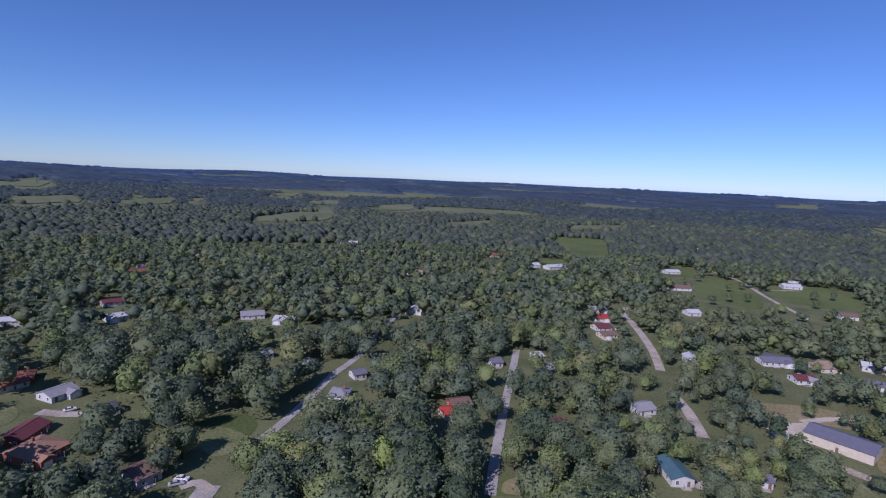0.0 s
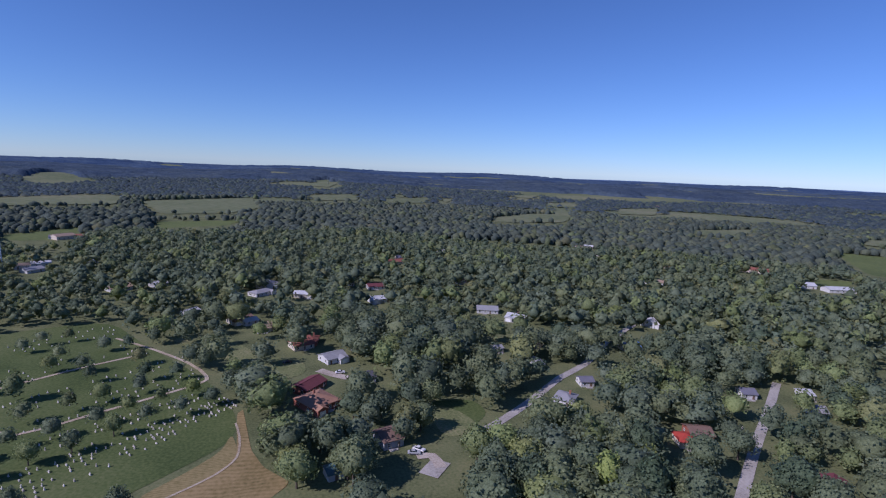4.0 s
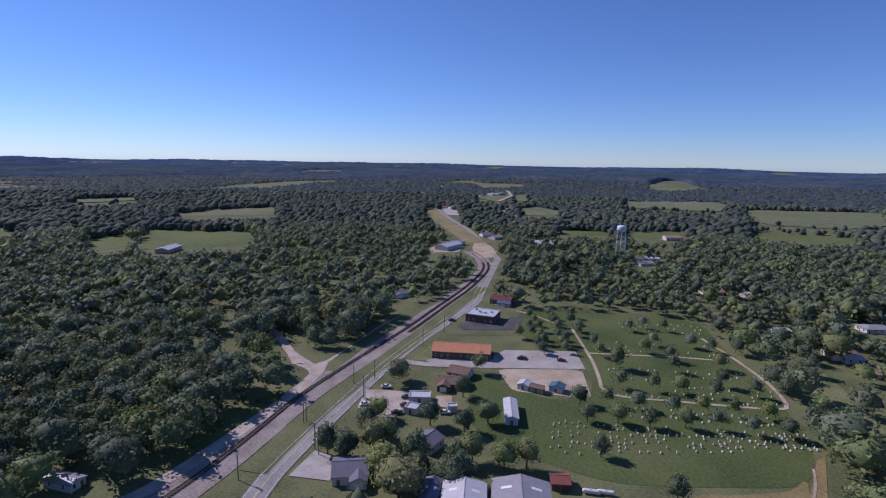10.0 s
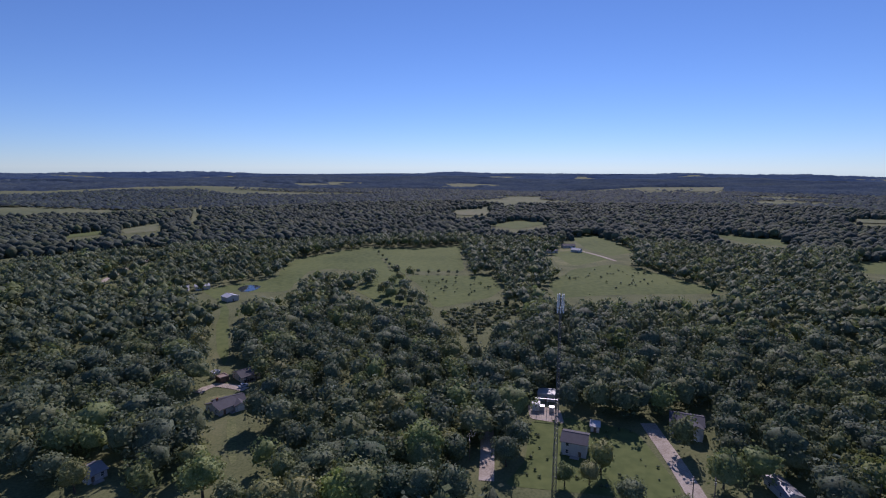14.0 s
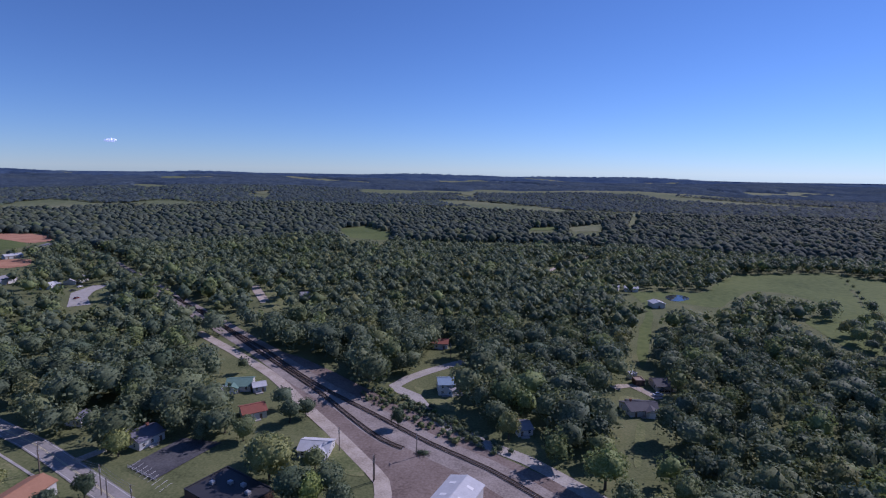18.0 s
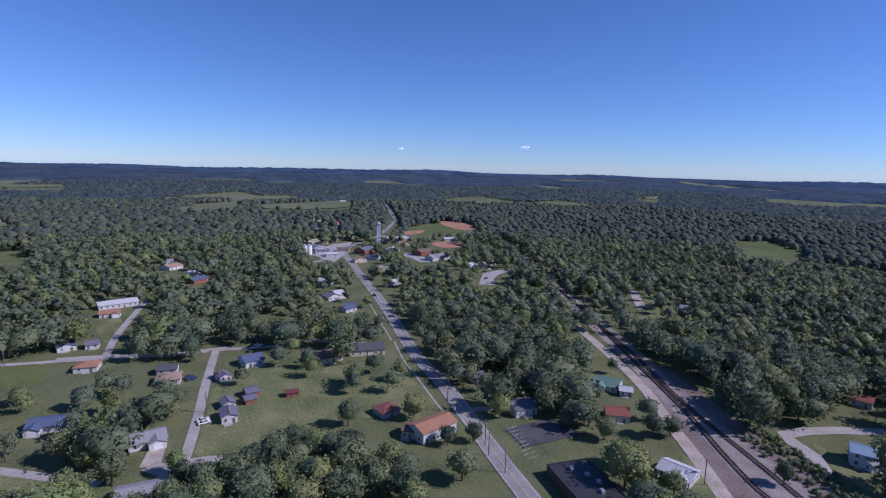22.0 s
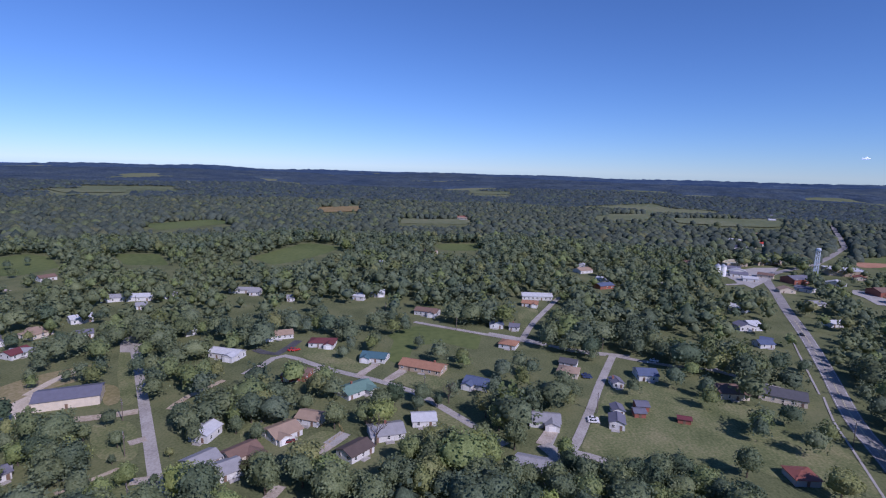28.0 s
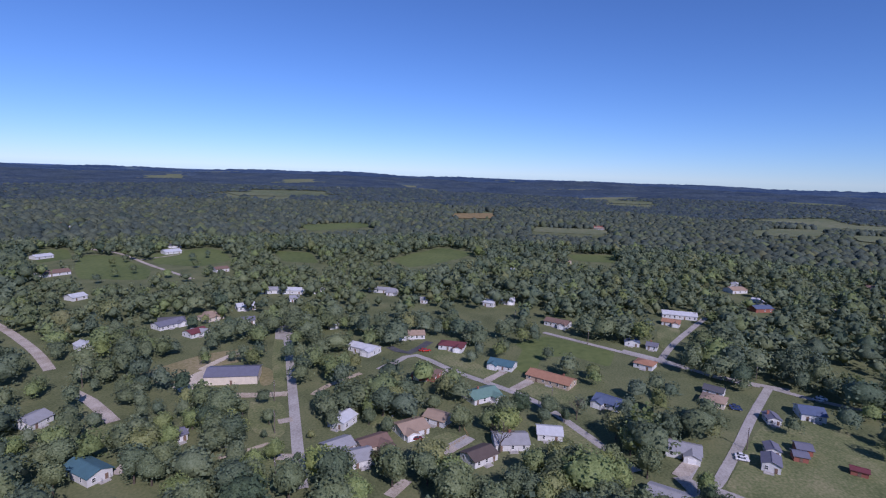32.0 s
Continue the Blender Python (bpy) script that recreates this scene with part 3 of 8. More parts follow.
patch("meadow", "pasture", "pale green pasture among the distant woods", [(-743, 1473), (-639, 1521), (-583, 1360), (-689, 1388)])
patch("meadow", "pasture", "pale green pasture among the distant woods", [(-165, 1124), (-90, 1309), (-4, 1308), (-20, 1104), (-131, 1024)])
patch("meadow", "pasture", "pale green pasture among the distant woods", [(-97, 1807), (4, 1940), (3, 1660), (-80, 1638)])
patch("meadow", "pasture", "pale green pasture among the distant woods", [(128, 1715), (262, 1821), (209, 1506), (113, 1464)])
patch("meadow", "pasture", "pale green pasture among the distant woods", [(224, 1122), (373, 1237), (279, 1019), (212, 1030)])
patch("meadow", "pasture", "pale green pasture among the distant woods", [(534, 1155), (683, 1190), (616, 1071), (481, 1038)])
patch("meadow", "pasture", "pale green pasture among the distant woods", [(252, 629), (288, 632), (258, 580), (232, 586)])
patch("meadow", "pasture", "pale green pasture among the distant woods", [(-598, 1666), (-538, 1665), (-520, 1566)])
patch("meadow", "pasture", "pale green pasture among the distant woods", [(-430, 1655), (-384, 1687), (-366, 1516)])
patch("meadow", "pasture", "pale green pasture among the distant woods", [(-1204, 867), (-1089, 1089), (-917, 898), (-1045, 760)])
patch("meadow", "pasture", "pale green pasture among the distant woods", [(-953, 1003), (-826, 1242), (-655, 1010), (-625, 861), (-707, 784)])
patch("meadow", "pasture", "pale green pasture among the distant woods", [(-626, 680), (-536, 772), (-511, 705), (-564, 626)])
patch("meadow", "pasture", "pale green pasture among the distant woods", [(-765, 1428), (-675, 1560), (-600, 1370), (-666, 1277)])
patch("meadow", "pasture", "pale green pasture among the distant woods", [(-166, 1100), (-10, 1408), (-11, 1136), (-148, 1017)])
patch("meadow", "pasture", "pale green pasture among the distant woods", [(-545, 1462), (-459, 1668), (-413, 1452), (-482, 1336)])
patch("meadow", "pasture", "pale green pasture among the distant woods", [(-268, 2022), (-132, 2276), (-161, 1983)])
patch("meadow", "pasture", "pale green pasture among the distant woods", [(-1128, 2152), (-1126, 2321), (-903, 1841)])
patch("meadow", "pasture", "pale green pasture among the distant woods", [(-657, 486), (-645, 559), (-567, 496), (-602, 454)])
patch("meadow", "pasture", "pale green pasture among the distant woods", [(-597, -731), (-699, -770), (-717, -697), (-596, -658)])
patch("meadow", "pasture", "pale green pasture among the distant woods", [(-730, -1032), (-841, -1028), (-712, -880), (-669, -928)])
patch("meadow", "pasture", "pale green pasture among the distant woods", [(-807, -442), (-835, -347), (-768, -319), (-748, -365)])
patch("meadow", "pasture", "pale green pasture among the distant woods", [(-699, -221), (-743, -184), (-644, -162), (-629, -192)])
patch("meadow", "pasture", "pale green pasture among the distant woods", [(-740, -173), (-721, -42), (-625, -40), (-615, -140)])
patch("meadow", "pasture", "pale green pasture among the distant woods", [(-988, -177), (-1096, -16), (-1000, -20), (-932, -151)])
patch("meadow", "pasture", "pale green pasture among the distant woods", [(-585, -533), (-646, -540), (-576, -422), (-516, -413)])
patch("meadow", "pasture", "pale green pasture among the distant woods", [(-458, -446), (-506, -447), (-486, -380), (-418, -373)])
patch("meadow", "pasture", "pale green pasture among the distant woods", [(-2096, -1505), (-2473, -1312), (-2109, -1146), (-1915, -1344)])
patch("meadow", "pasture", "pale green pasture among the distant woods", [(-1253, -415), (-1313, -307), (-1243, -290), (-1181, -378)])
patch("meadow", "pasture", "pale green pasture among the distant woods", [(-47, -999), (-120, -1097), (-96, -947), (-52, -923)])
patch("meadow", "pasture", "pale green pasture among the distant woods", [(27, -956), (-29, -1008), (-27, -944), (26, -916)])
patch("meadow", "pasture", "pale green pasture among the distant woods", [(1010, -1691), (978, -1802), (919, -1652)])
patch("meadow", "pasture", "pale green pasture among the distant woods", [(352, -2162), (271, -2234), (261, -1983)])
patch("meadow", "pasture", "pale green pasture among the distant woods", [(-223, -1402), (-236, -1408), (-172, -1070), (-162, -1064)])
patch("meadow", "pasture", "pale green pasture among the distant woods", [(1034, 141), (1044, -1), (952, 15), (968, 126)])
patch("meadow", "pasture", "pale green pasture among the distant woods", [(1261, -280), (1375, -455), (1185, -378), (1118, -260)])
patch("meadow", "pasture", "pale green pasture among the distant woods", [(1285, -469), (1354, -755), (1103, -600), (1141, -431)])
patch("meadow", "pasture", "pale green pasture among the distant woods", [(689, 51), (704, -11), (649, -4), (645, 38)])
patch("meadow", "pasture", "pale green pasture among the distant woods", [(2250, 28), (2214, -158), (2076, -129), (2070, 10)])
patch("meadow", "pasture", "pale green pasture among the distant woods", [(1385, 1165), (1513, 1011), (1389, 945), (1300, 1048)])
patch("meadow", "pasture", "pale green pasture among the distant woods", [(788, 512), (894, 448), (855, 390), (730, 449)])
patch("meadow", "pasture", "pale green pasture among the distant woods", [(1001, 148), (1080, 9), (960, 12), (939, 128)])
patch("meadow", "pasture", "pale green pasture among the distant woods", [(698, 42), (712, -11), (651, -7), (642, 31)])
patch("meadow", "pasture", "pale green pasture among the distant woods", [(480, 455), (489, 412), (448, 394), (431, 410)])
patch("meadow", "pasture", "pale green pasture among the distant woods", [(1329, -309), (1396, -454), (1197, -366)])
patch("meadow", "pasture", "pale green pasture among the distant woods", [(1187, -520), (1313, -746), (1114, -623), (1091, -490)])
patch("meadow", "pasture", "pale green pasture among the distant woods", [(532, 378), (543, 335), (485, 289), (477, 328)])
patch("hay", "pasture", "dry pale field among the distant woods", [(1234, 370), (1315, 280), (1170, 249), (1101, 324)])
patch("water", "pond", "small still farm pond", [(-101, -453), (-109, -463), (-118, -462), (-121, -450), (-110, -438), (-102, -439)])
line = way("sand", "dirt_track", "sandy track climbing from the apron", [(201, 185), (216, 186), (231, 185)], 4)
patch("dry", "dry_verge", "dry grass beside the street", [(217, 164), (215, 154), (200, 143), (195, 147)])
patch("road", "turning_circle", "pale asphalt turning circle at the street end", [(255, 181), (268, 190), (277, 193), (282, 191), (276, 183), (263, 173), (252, 168), (256, 176)])
line = way("dirt", "dirt_path", "bare dirt path between trees", [(196, 120), (208, 119), (227, 112)], 3)
line = way("dirt", "dirt_path", "worn track along a fence line", [(139, 122), (146, 117), (154, 112)], 2)
line = way("road", "street", "town street joining the corner", [(317, -12), (306, -37), (291, -58), (287, -76)], 3.9)
line = way("concrete", "sidewalk", "narrow concrete sidewalk beside the highway", [(340, -205), (291, -184), (246, -165)], 0.9)
line = way("concrete", "driveway", "wide concrete driveway", [(284, -129), (270, -129)], 4)
line = way("gravel", "driveway", "pale driveway", [(185, -28), (196, -33)], 4)
line = way("road", "street", "town street running on between trees", [(16, 300), (25, 324), (38, 356), (45, 371)], 3.9, overhung=True)
line = way("gravel", "driveway", "pale driveway", [(-47, 166), (-42, 168), (-37, 162)], 4)
line = way("gravel", "driveway", "pale driveway by the brick house", [(-115, 226), (-105, 223), (-98, 222)], 5)
patch("dry", "yard", "bare dry lawn beside the street", [(52, 149), (56, 158), (69, 160), (76, 154), (86, 151), (84, 147)])
line = way("road", "driveway", "asphalt drive past the orange-roofed building", [(-247, 55), (-240, 65), (-235, 80), (-229, 98)], 5)
patch("gravel", "gravel_pad", "pale gravel corner where lanes meet", [(-257, 2), (-252, 10), (-258, 20), (-243, 16), (-239, 12), (-233, 10), (-246, 9), (-250, 7)])
line = way("gravel", "gravel_road", "gravel lane into the trees", [(-256, 4), (-281, 0), (-304, -5), (-319, -11)], 4)
patch("yard", "yard", "small front lawn beside the highway", [(-248, 59), (-269, 77), (-250, 72), (-244, 68)])
patch("dirt", "bare_ground", "reddish bare ground at the railway crossing", [(-643, 240), (-566, 231), (-536, 225), (-504, 206), (-505, 190), (-565, 206)])
patch("dirt", "clearing", "bare earth clearing round a long shed", [(-567, 155), (-601, 175), (-622, 207), (-598, 209), (-542, 183), (-544, 151)])
line = way("dry", "grass_verge", "wide grass strip beside the highway", [(-1002, 278), (-837, 252), (-703, 235), (-595, 224)], 26)
patch("concrete", "car_park", "pale roadside lots", [(-1091, 318), (-1003, 332), (-901, 307), (-917, 285)])
patch("meadow", "pasture", "green field beside the distant houses", [(-1040, 487), (-1077, 547), (-957, 543), (-880, 484), (-900, 427)])
patch("meadow", "pasture", "wide green field in the distance", [(-1185, 846), (-1178, 992), (-1027, 873), (-1019, 747)])
patch("meadow", "pasture", "wide green field in the distance", [(-1170, 1002), (-1130, 1090), (-941, 909), (-994, 863)])
patch("meadow", "pasture", "pale field behind the water tower", [(-697, 385), (-674, 437), (-645, 450), (-620, 421), (-655, 368)])
patch("meadow", "pasture", "pale field behind the water tower", [(-654, 476), (-652, 575), (-608, 548), (-612, 450)])
patch("meadow", "pasture", "green slope beside the country road", [(-1386, 507), (-1462, 574), (-1407, 625), (-1222, 509)])
patch("meadow", "pasture", "green slope beside the country road", [(-1457, 661), (-1450, 700), (-1241, 603), (-1251, 573)])
line = way("gravel", "country_road", "pale country road climbing the hill", [(-1237, 515), (-1415, 633), (-1575, 691), (-1720, 707), (-1886, 666)], 9)
patch("yard", "yard", "lawn beside a gravel turnout", [(230, -404), (209, -417), (178, -351), (179, -328)])
line = way("gravel", "gravel_road", "pale gravel lane end among trees", [(240, -404), (202, -355)], 4)
patch("meadow", "pasture", "pale green pasture beyond the trees", [(-181, -399), (-236, -456), (-252, -460), (-285, -494), (-193, -328), (-185, -332), (-179, -348)])
line = way("gravel", "driveway", "pale driveway", [(242, 52), (257, 46)], 4)
line = way("gravel", "driveway", "pale driveway", [(236, 38), (251, 32)], 4)
line = way("concrete", "driveway", "concrete driveway", [(176, 49), (185, 45)], 5)
line = way("gravel", "driveway", "pale driveway", [(187, -30), (197, -35)], 4)
line = way("road", "street", "side street between the houses", [(304, -31), (340, -41), (381, -56), (420, -71)], 3.9)
line = way("road", "driveway", "drive down into the trees", [(185, -29), (177, -33), (173, -30)], 6)
line = way("gravel", "driveway", "short drive beside the highway", [(153, -142), (149, -151)], 4)
line = way("gravel", "gravel_road", "pale gravel lane among trees", [(239, -407), (220, -382), (204, -361)], 6)
patch("yard", "yard", "lawn beyond the railway", [(230, -410), (228, -434), (207, -420), (193, -398), (189, -350), (208, -375)])
patch("yard", "yard", "lawn round the green-roofed house", [(145, -207), (148, -227), (142, -233), (130, -224), (138, -203)])
patch("yard", "yard", "lawn between street and trees", [(377, -34), (383, -51), (344, -43), (326, -33)])
line = way("road", "street", "cross street at the shops", [(499, -163), (493, -187), (493, -212), (504, -252), (526, -286)], 4.8)
patch("concrete", "car_park", "pale paved lot of the shops", [(549, -263), (566, -298), (542, -295), (509, -269), (503, -250)])
patch("redearth", "bare_ground", "reddish dug ground behind the school", [(759, -601), (760, -631), (697, -625), (654, -582), (687, -571)])
patch("redearth", "bare_ground", "reddish dug ground by the sheds", [(544, -423), (558, -453), (534, -469), (497, -434), (507, -412)])
line = way("concrete", "driveway", "pale concrete drive of the school", [(496, -354), (472, -344), (439, -334)], 8)

# ---- things ----
def empty(name, x, y, z=0.0, turn=0.0):
    ob = new(name)
    ob.location, ob.rotation_euler = (x, y, z), (0, 0, radians(turn))
    return ob


def part(name, me, material, parent, label="", at=(0, 0, 0), turn=0.0):
    """Links a bmesh or a shared mesh as one object under a thing or a part."""
    if isinstance(me, bmesh.types.BMesh):
        bm, me = me, bpy.data.meshes.new(name)
        bm.to_mesh(me)
        bm.free()
        me.materials.append(material)
    ob = new(name, me)
    ob.parent = parent
    ob.location, ob.rotation_euler = at, (0, 0, turn)
    return tagged(ob, label) if label else ob


def box(bm, x0, x1, y0, y1, z0, z1):
    v = [bm.verts.new(p) for p in ((x0, y0, z0), (x1, y0, z0), (x1, y1, z0), (x0, y1, z0), (x0, y0, z1), (x1, y0, z1), (x1, y1, z1), (x0, y1, z1))]
    for f in ((0, 3, 2, 1), (4, 5, 6, 7), (0, 1, 5, 4), (1, 2, 6, 5), (2, 3, 7, 6), (3, 0, 4, 7)):
        bm.faces.new([v[i] for i in f])
    return v


def tube(bm, a, b, ra, rb, sides=8, caps=True):
    a, b = Vector(a), Vector(b)
    d = (b - a).normalized()
    s = d.orthogonal().normalized()
    t = d.cross(s)
    rings = [[bm.verts.new(p + (s * math.cos(k * 2 * math.pi / sides) + t * math.sin(k * 2 * math.pi / sides)) * r) for k in range(sides)] for p, r in ((a, ra), (b, rb))]
    for k in range(sides):
        bm.faces.new((rings[0][k], rings[0][(k + 1) % sides], rings[1][(k + 1) % sides], rings[1][k]))
    if caps:
        bm.faces.new(rings[0][::-1])
        bm.faces.new(rings[1])


def lathe(bm, profile, sides=20):
    rings = [[bm.verts.new((r * math.cos(k * 2 * math.pi / sides), r * math.sin(k * 2 * math.pi / sides), z)) for k in range(sides)] for r, z in profile]
    for p, q in zip(rings, rings[1:]):
        for k in range(sides):
            bm.faces.new((p[k], p[(k + 1) % sides], q[(k + 1) % sides], q[k]))


def shared(name, material, build):
    """One mesh that many alike pieces share."""
    bm = bmesh.new()
    build(bm)
    me = bpy.data.meshes.new(name)
    bm.to_mesh(me)
    bm.free()
    me.materials.append(material)
    return me


PAINT = {"white": (0.6, 0.6, 0.585), "cream": (0.62, 0.55, 0.44), "tan": (0.45, 0.36, 0.26), "brown": (0.14, 0.09, 0.065), "grey": (0.4, 0.41, 0.42), "brick": (0.3, 0.11, 0.075)}
ROOFS = {"grey": (0.3, 0.3, 0.31), "darkgrey": (0.1, 0.1, 0.11), "slate": (0.165, 0.165, 0.205), "brown": (0.2, 0.13, 0.1), "darkbrown": (0.11, 0.085, 0.075), "maroon": (0.16, 0.05, 0.055),
         "red": (0.42, 0.06, 0.04), "redbrown": (0.27, 0.1, 0.07), "orange": (0.36, 0.19, 0.115), "brightorange": (0.56, 0.25, 0.13), "tan": (0.34, 0.25, 0.18), "tanbrown": (0.36, 0.2, 0.13), "white": (0.52, 0.53, 0.54),
         "green": (0.14, 0.24, 0.2), "teal": (0.07, 0.15, 0.18), "blue": (0.1, 0.2, 0.42), "navy": (0.1, 0.13, 0.21), "steelblue": (0.26, 0.36, 0.46), "cream": (0.6, 0.55, 0.4), "black": (0.05, 0.05, 0.055)}
WORDS = {"brightorange": "bright orange", "darkgrey": "dark grey", "darkbrown": "dark brown", "redbrown": "red-brown", "tanbrown": "tan-brown", "steelblue": "steel blue", "navy": "dark blue"}


def painted(kind, colour, table, rough, metal=0.0):
    c = table[colour]
    return surface(kind + "_" + colour, tuple(v * 0.78 for v in c), tuple(v * 1.08 for v in c), 0.5, rough, metal, fine=9, bump=0.25, spec=0.35)


GLASS = surface("window_glass", (0.03, 0.035, 0.04), (0.06, 0.07, 0.08), 0.4, 0.08, spec=0.6, bump=0)
TRIM = surface("white_trim", (0.7, 0.7, 0.68), (0.82, 0.82, 0.8), 2.0, 0.6)
DOOR_PAINT = surface("door_paint", (0.12, 0.08, 0.06), (0.25, 0.17, 0.12), 1.0, 0.6)
POLE_WOOD = surface("weathered_pole", (0.1, 0.08, 0.065), (0.2, 0.165, 0.135), 3.0, 0.9)
STEEL = surface("galvanised_steel", (0.42, 0.44, 0.46), (0.6, 0.62, 0.64), 0.8, 0.45, 0.6)
TYRE = surface("tyre_rubber", (0.015, 0.015, 0.015), (0.03, 0.03, 0.03), 5, 0.9)
BRICK_RED = surface("chimney_brick", (0.22, 0.09, 0.06), (0.36, 0.17, 0.12), 3, 0.9)


def window_frame_mesh(bm):
    for x0, x1, z0, z1 in ((-0.6, 0.6, -0.75, -0.65), (-0.6, 0.6, 0.65, 0.75), (-0.6, -0.5, -0.65, 0.65), (0.5, 0.6, -0.65, 0.65), (-0.5, 0.5, -0.04, 0.04)):
        box(bm, x0, x1, -0.07, 0.04, z0, z1)


WINDOW = shared("window", TRIM, window_frame_mesh)
PANE = shared("pane", GLASS, lambda bm: box(bm, -0.5, 0.5, -0.03, 0.03, -0.65, 0.65))


def door_mesh(bm):
    box(bm, -0.5, 0.5, -0.05, 0.04, 0, 2.05)
    box(bm, -0.36, 0.36, -0.075, -0.05, 0.2, 0.9)
    box(bm, -0.36, 0.36, -0.075, -0.05, 1.05, 1.85)


DOOR = shared("door", DOOR_PAINT, door_mesh)
BIG_DOOR = shared("garage_door", TRIM, lambda bm: [box(bm, -1.4, 1.4, -0.06 - 0.02 * (k % 2), 0.04, 0.55 * k, 0.55 * k + 0.52) for k in range(4)])
HOUSES = []


def house(x, y, turn, length, depth, wall_h, kind, roof, wall, name):
    """kind: g gable roof along the length, x gable towards the front, p hipped, f flat with a parapet. The front is the side at -y."""
    far = math.hypot(x, y) > 430
    ob = empty(name, x, y, float(terrain(x, y)), turn)
    words = {"g": "gable", "x": "gable", "p": "hipped", "f": "flat"}[kind]
    tagged(ob, f"{wall} {'brick-walled ' if wall == 'brick' else ''}{name.replace('_', ' ')} with a {WORDS.get(roof, roof)} {words} roof".replace("brick brick", "brick"), name.replace("_", " "), "buildings of the town" if name == "house" else "")
    rnd = random.Random(int(x * 7 + y * 13))
    metal = name not in ("house", "store", "church_hall", "school")
    wm, rm = painted("siding", wall, PAINT, 0.75), painted("metal_roof" if metal else "shingles", roof, ROOFS, 0.5 if metal else 0.9)
    L, D, spin = (depth, length, math.pi / 2) if kind == "x" else (length, depth, 0.0)
    a, b, e = L / 2, D / 2, 0.45
    wall_h = 2.55 if wall_h == 2.8 else wall_h
    rise = min(0.29 * D / 2 + 0.25, 2.6) * (0.8 if metal else 1.0)
    bm = bmesh.new()
    if kind in "gx":
        pts = [(-b, -0.3), (b, -0.3), (b, wall_h), (0, wall_h + rise), (-b, wall_h)]
        ends = [[bm.verts.new((sx, p, q)) for p, q in pts] for sx in (-a, a)]
        bm.faces.new(ends[0])
        bm.faces.new(ends[1][::-1])
        for k in range(5):
            bm.faces.new((ends[0][k], ends[1][k], ends[1][(k + 1) % 5], ends[0][(k + 1) % 5]))
    else:
        box(bm, -a, a, -b, b, -0.3, wall_h)
    bmesh.ops.recalc_face_normals(bm, faces=bm.faces)
    part("wall", bm, wm, ob, turn=spin)
    bm = bmesh.new()
    if kind in "gx":
        slope = rise / b
        for s in (-1, 1):
            ey, ez = s * (b + e), wall_h - slope * e
            q = [(-a - e, 0, wall_h + rise + 0.05), (a + e, 0, wall_h + rise + 0.05), (a + e, ey, ez + 0.05), (-a - e, ey, ez + 0.05)]
            lo = [bm.verts.new(p) for p in q]
            hi = [bm.verts.new((p[0], p[1], p[2] + 0.2)) for p in q]
            bm.faces.new(hi)
            bm.faces.new(lo[::-1])
            for k in range(4):
                bm.faces.new((lo[k], lo[(k + 1) % 4], hi[(k + 1) % 4], hi[k]))
        box(bm, -a - e, a + e, -0.15, 0.15, wall_h + rise + 0.2, wall_h + rise + 0.32)
    elif kind == "p":
        rise *= 1.1
        rl = max(a - b, 0.3)
        eaves = [(-a - e, -b - e), (a + e, -b - e), (a + e, b + e), (-a - e, b + e)]
        lo = [bm.verts.new((*p, wall_h)) for p in eaves]
        mid = [bm.verts.new((*p, wall_h + 0.18)) for p in eaves]
        r0, r1 = bm.verts.new((-rl, 0, wall_h + rise)), bm.verts.new((rl, 0, wall_h + rise))
        bm.faces.new(lo[::-1])
        for k in range(4):
            bm.faces.new((lo[k], lo[(k + 1) % 4], mid[(k + 1) % 4], mid[k]))
        for f in ((mid[0], mid[1], r1, r0), (mid[1], mid[2], r1), (mid[2], mid[3], r0, r1), (mid[3], mid[0], r0)):
            bm.faces.new(f)
    else:
        box(bm, -a - 0.05, a + 0.05, -b - 0.05, b + 0.05, wall_h, wall_h + 0.15)
        for x0, x1, y0, y1 in ((-a - 0.1, a + 0.1, -b - 0.1, -b + 0.25), (-a - 0.1, a + 0.1, b - 0.25, b + 0.1), (-a - 0.1, -a + 0.25, -b + 0.25, b - 0.25), (a - 0.25, a + 0.1, -b + 0.25, b - 0.25)):
            box(bm, x0, x1, y0, y1, wall_h + 0.1, wall_h + 0.5)
    bmesh.ops.recalc_face_normals(bm, faces=bm.faces)
    part("roof", bm, rm, ob, f"{WORDS.get(roof, roof)} {'metal' if metal else 'shingle'} roof", turn=spin)
    if kind == "f" and length > 12 and not far:
        for k in range(4):
            bm = bmesh.new()
            box(bm, -0.8, 0.8, -0.6, 0.6, 0, 0.9)
            box(bm, -0.5, 0.5, -0.4, 0.4, 0.9, 1.05)
            part("roof_unit", bm, STEEL, ob, "grey rooftop air unit", (-length * 0.3 + k * length * 0.2, rnd.uniform(-0.25, 0.25) * depth, wall_h + 0.15))
    if name == "warehouse" and kind in "gx" and not far:
        for s in (-1, 1):
            for k in range(3):
                bm = bmesh.new()
                px = (k - 1) * 0.3 * L
                q = [(px + u * 0.6, s * b * v, wall_h + rise * (1 - v) + 0.27) for u, v in ((-1, 0.35), (1, 0.35), (1, 0.72), (-1, 0.72))]
                lo, hi = [bm.verts.new((p[0], p[1], p[2] - 0.05)) for p in q], [bm.verts.new((p[0], p[1], p[2] + 0.03)) for p in q]
                for f in (hi, lo[::-1], *[(lo[i], lo[(i + 1) % 4], hi[(i + 1) % 4], hi[i]) for i in range(4)]):
                    bm.faces.new(f)
                bmesh.ops.recalc_face_normals(bm, faces=bm.faces)
                part("skylight", bm, TRIM, ob, "pale translucent roof panel", turn=spin)
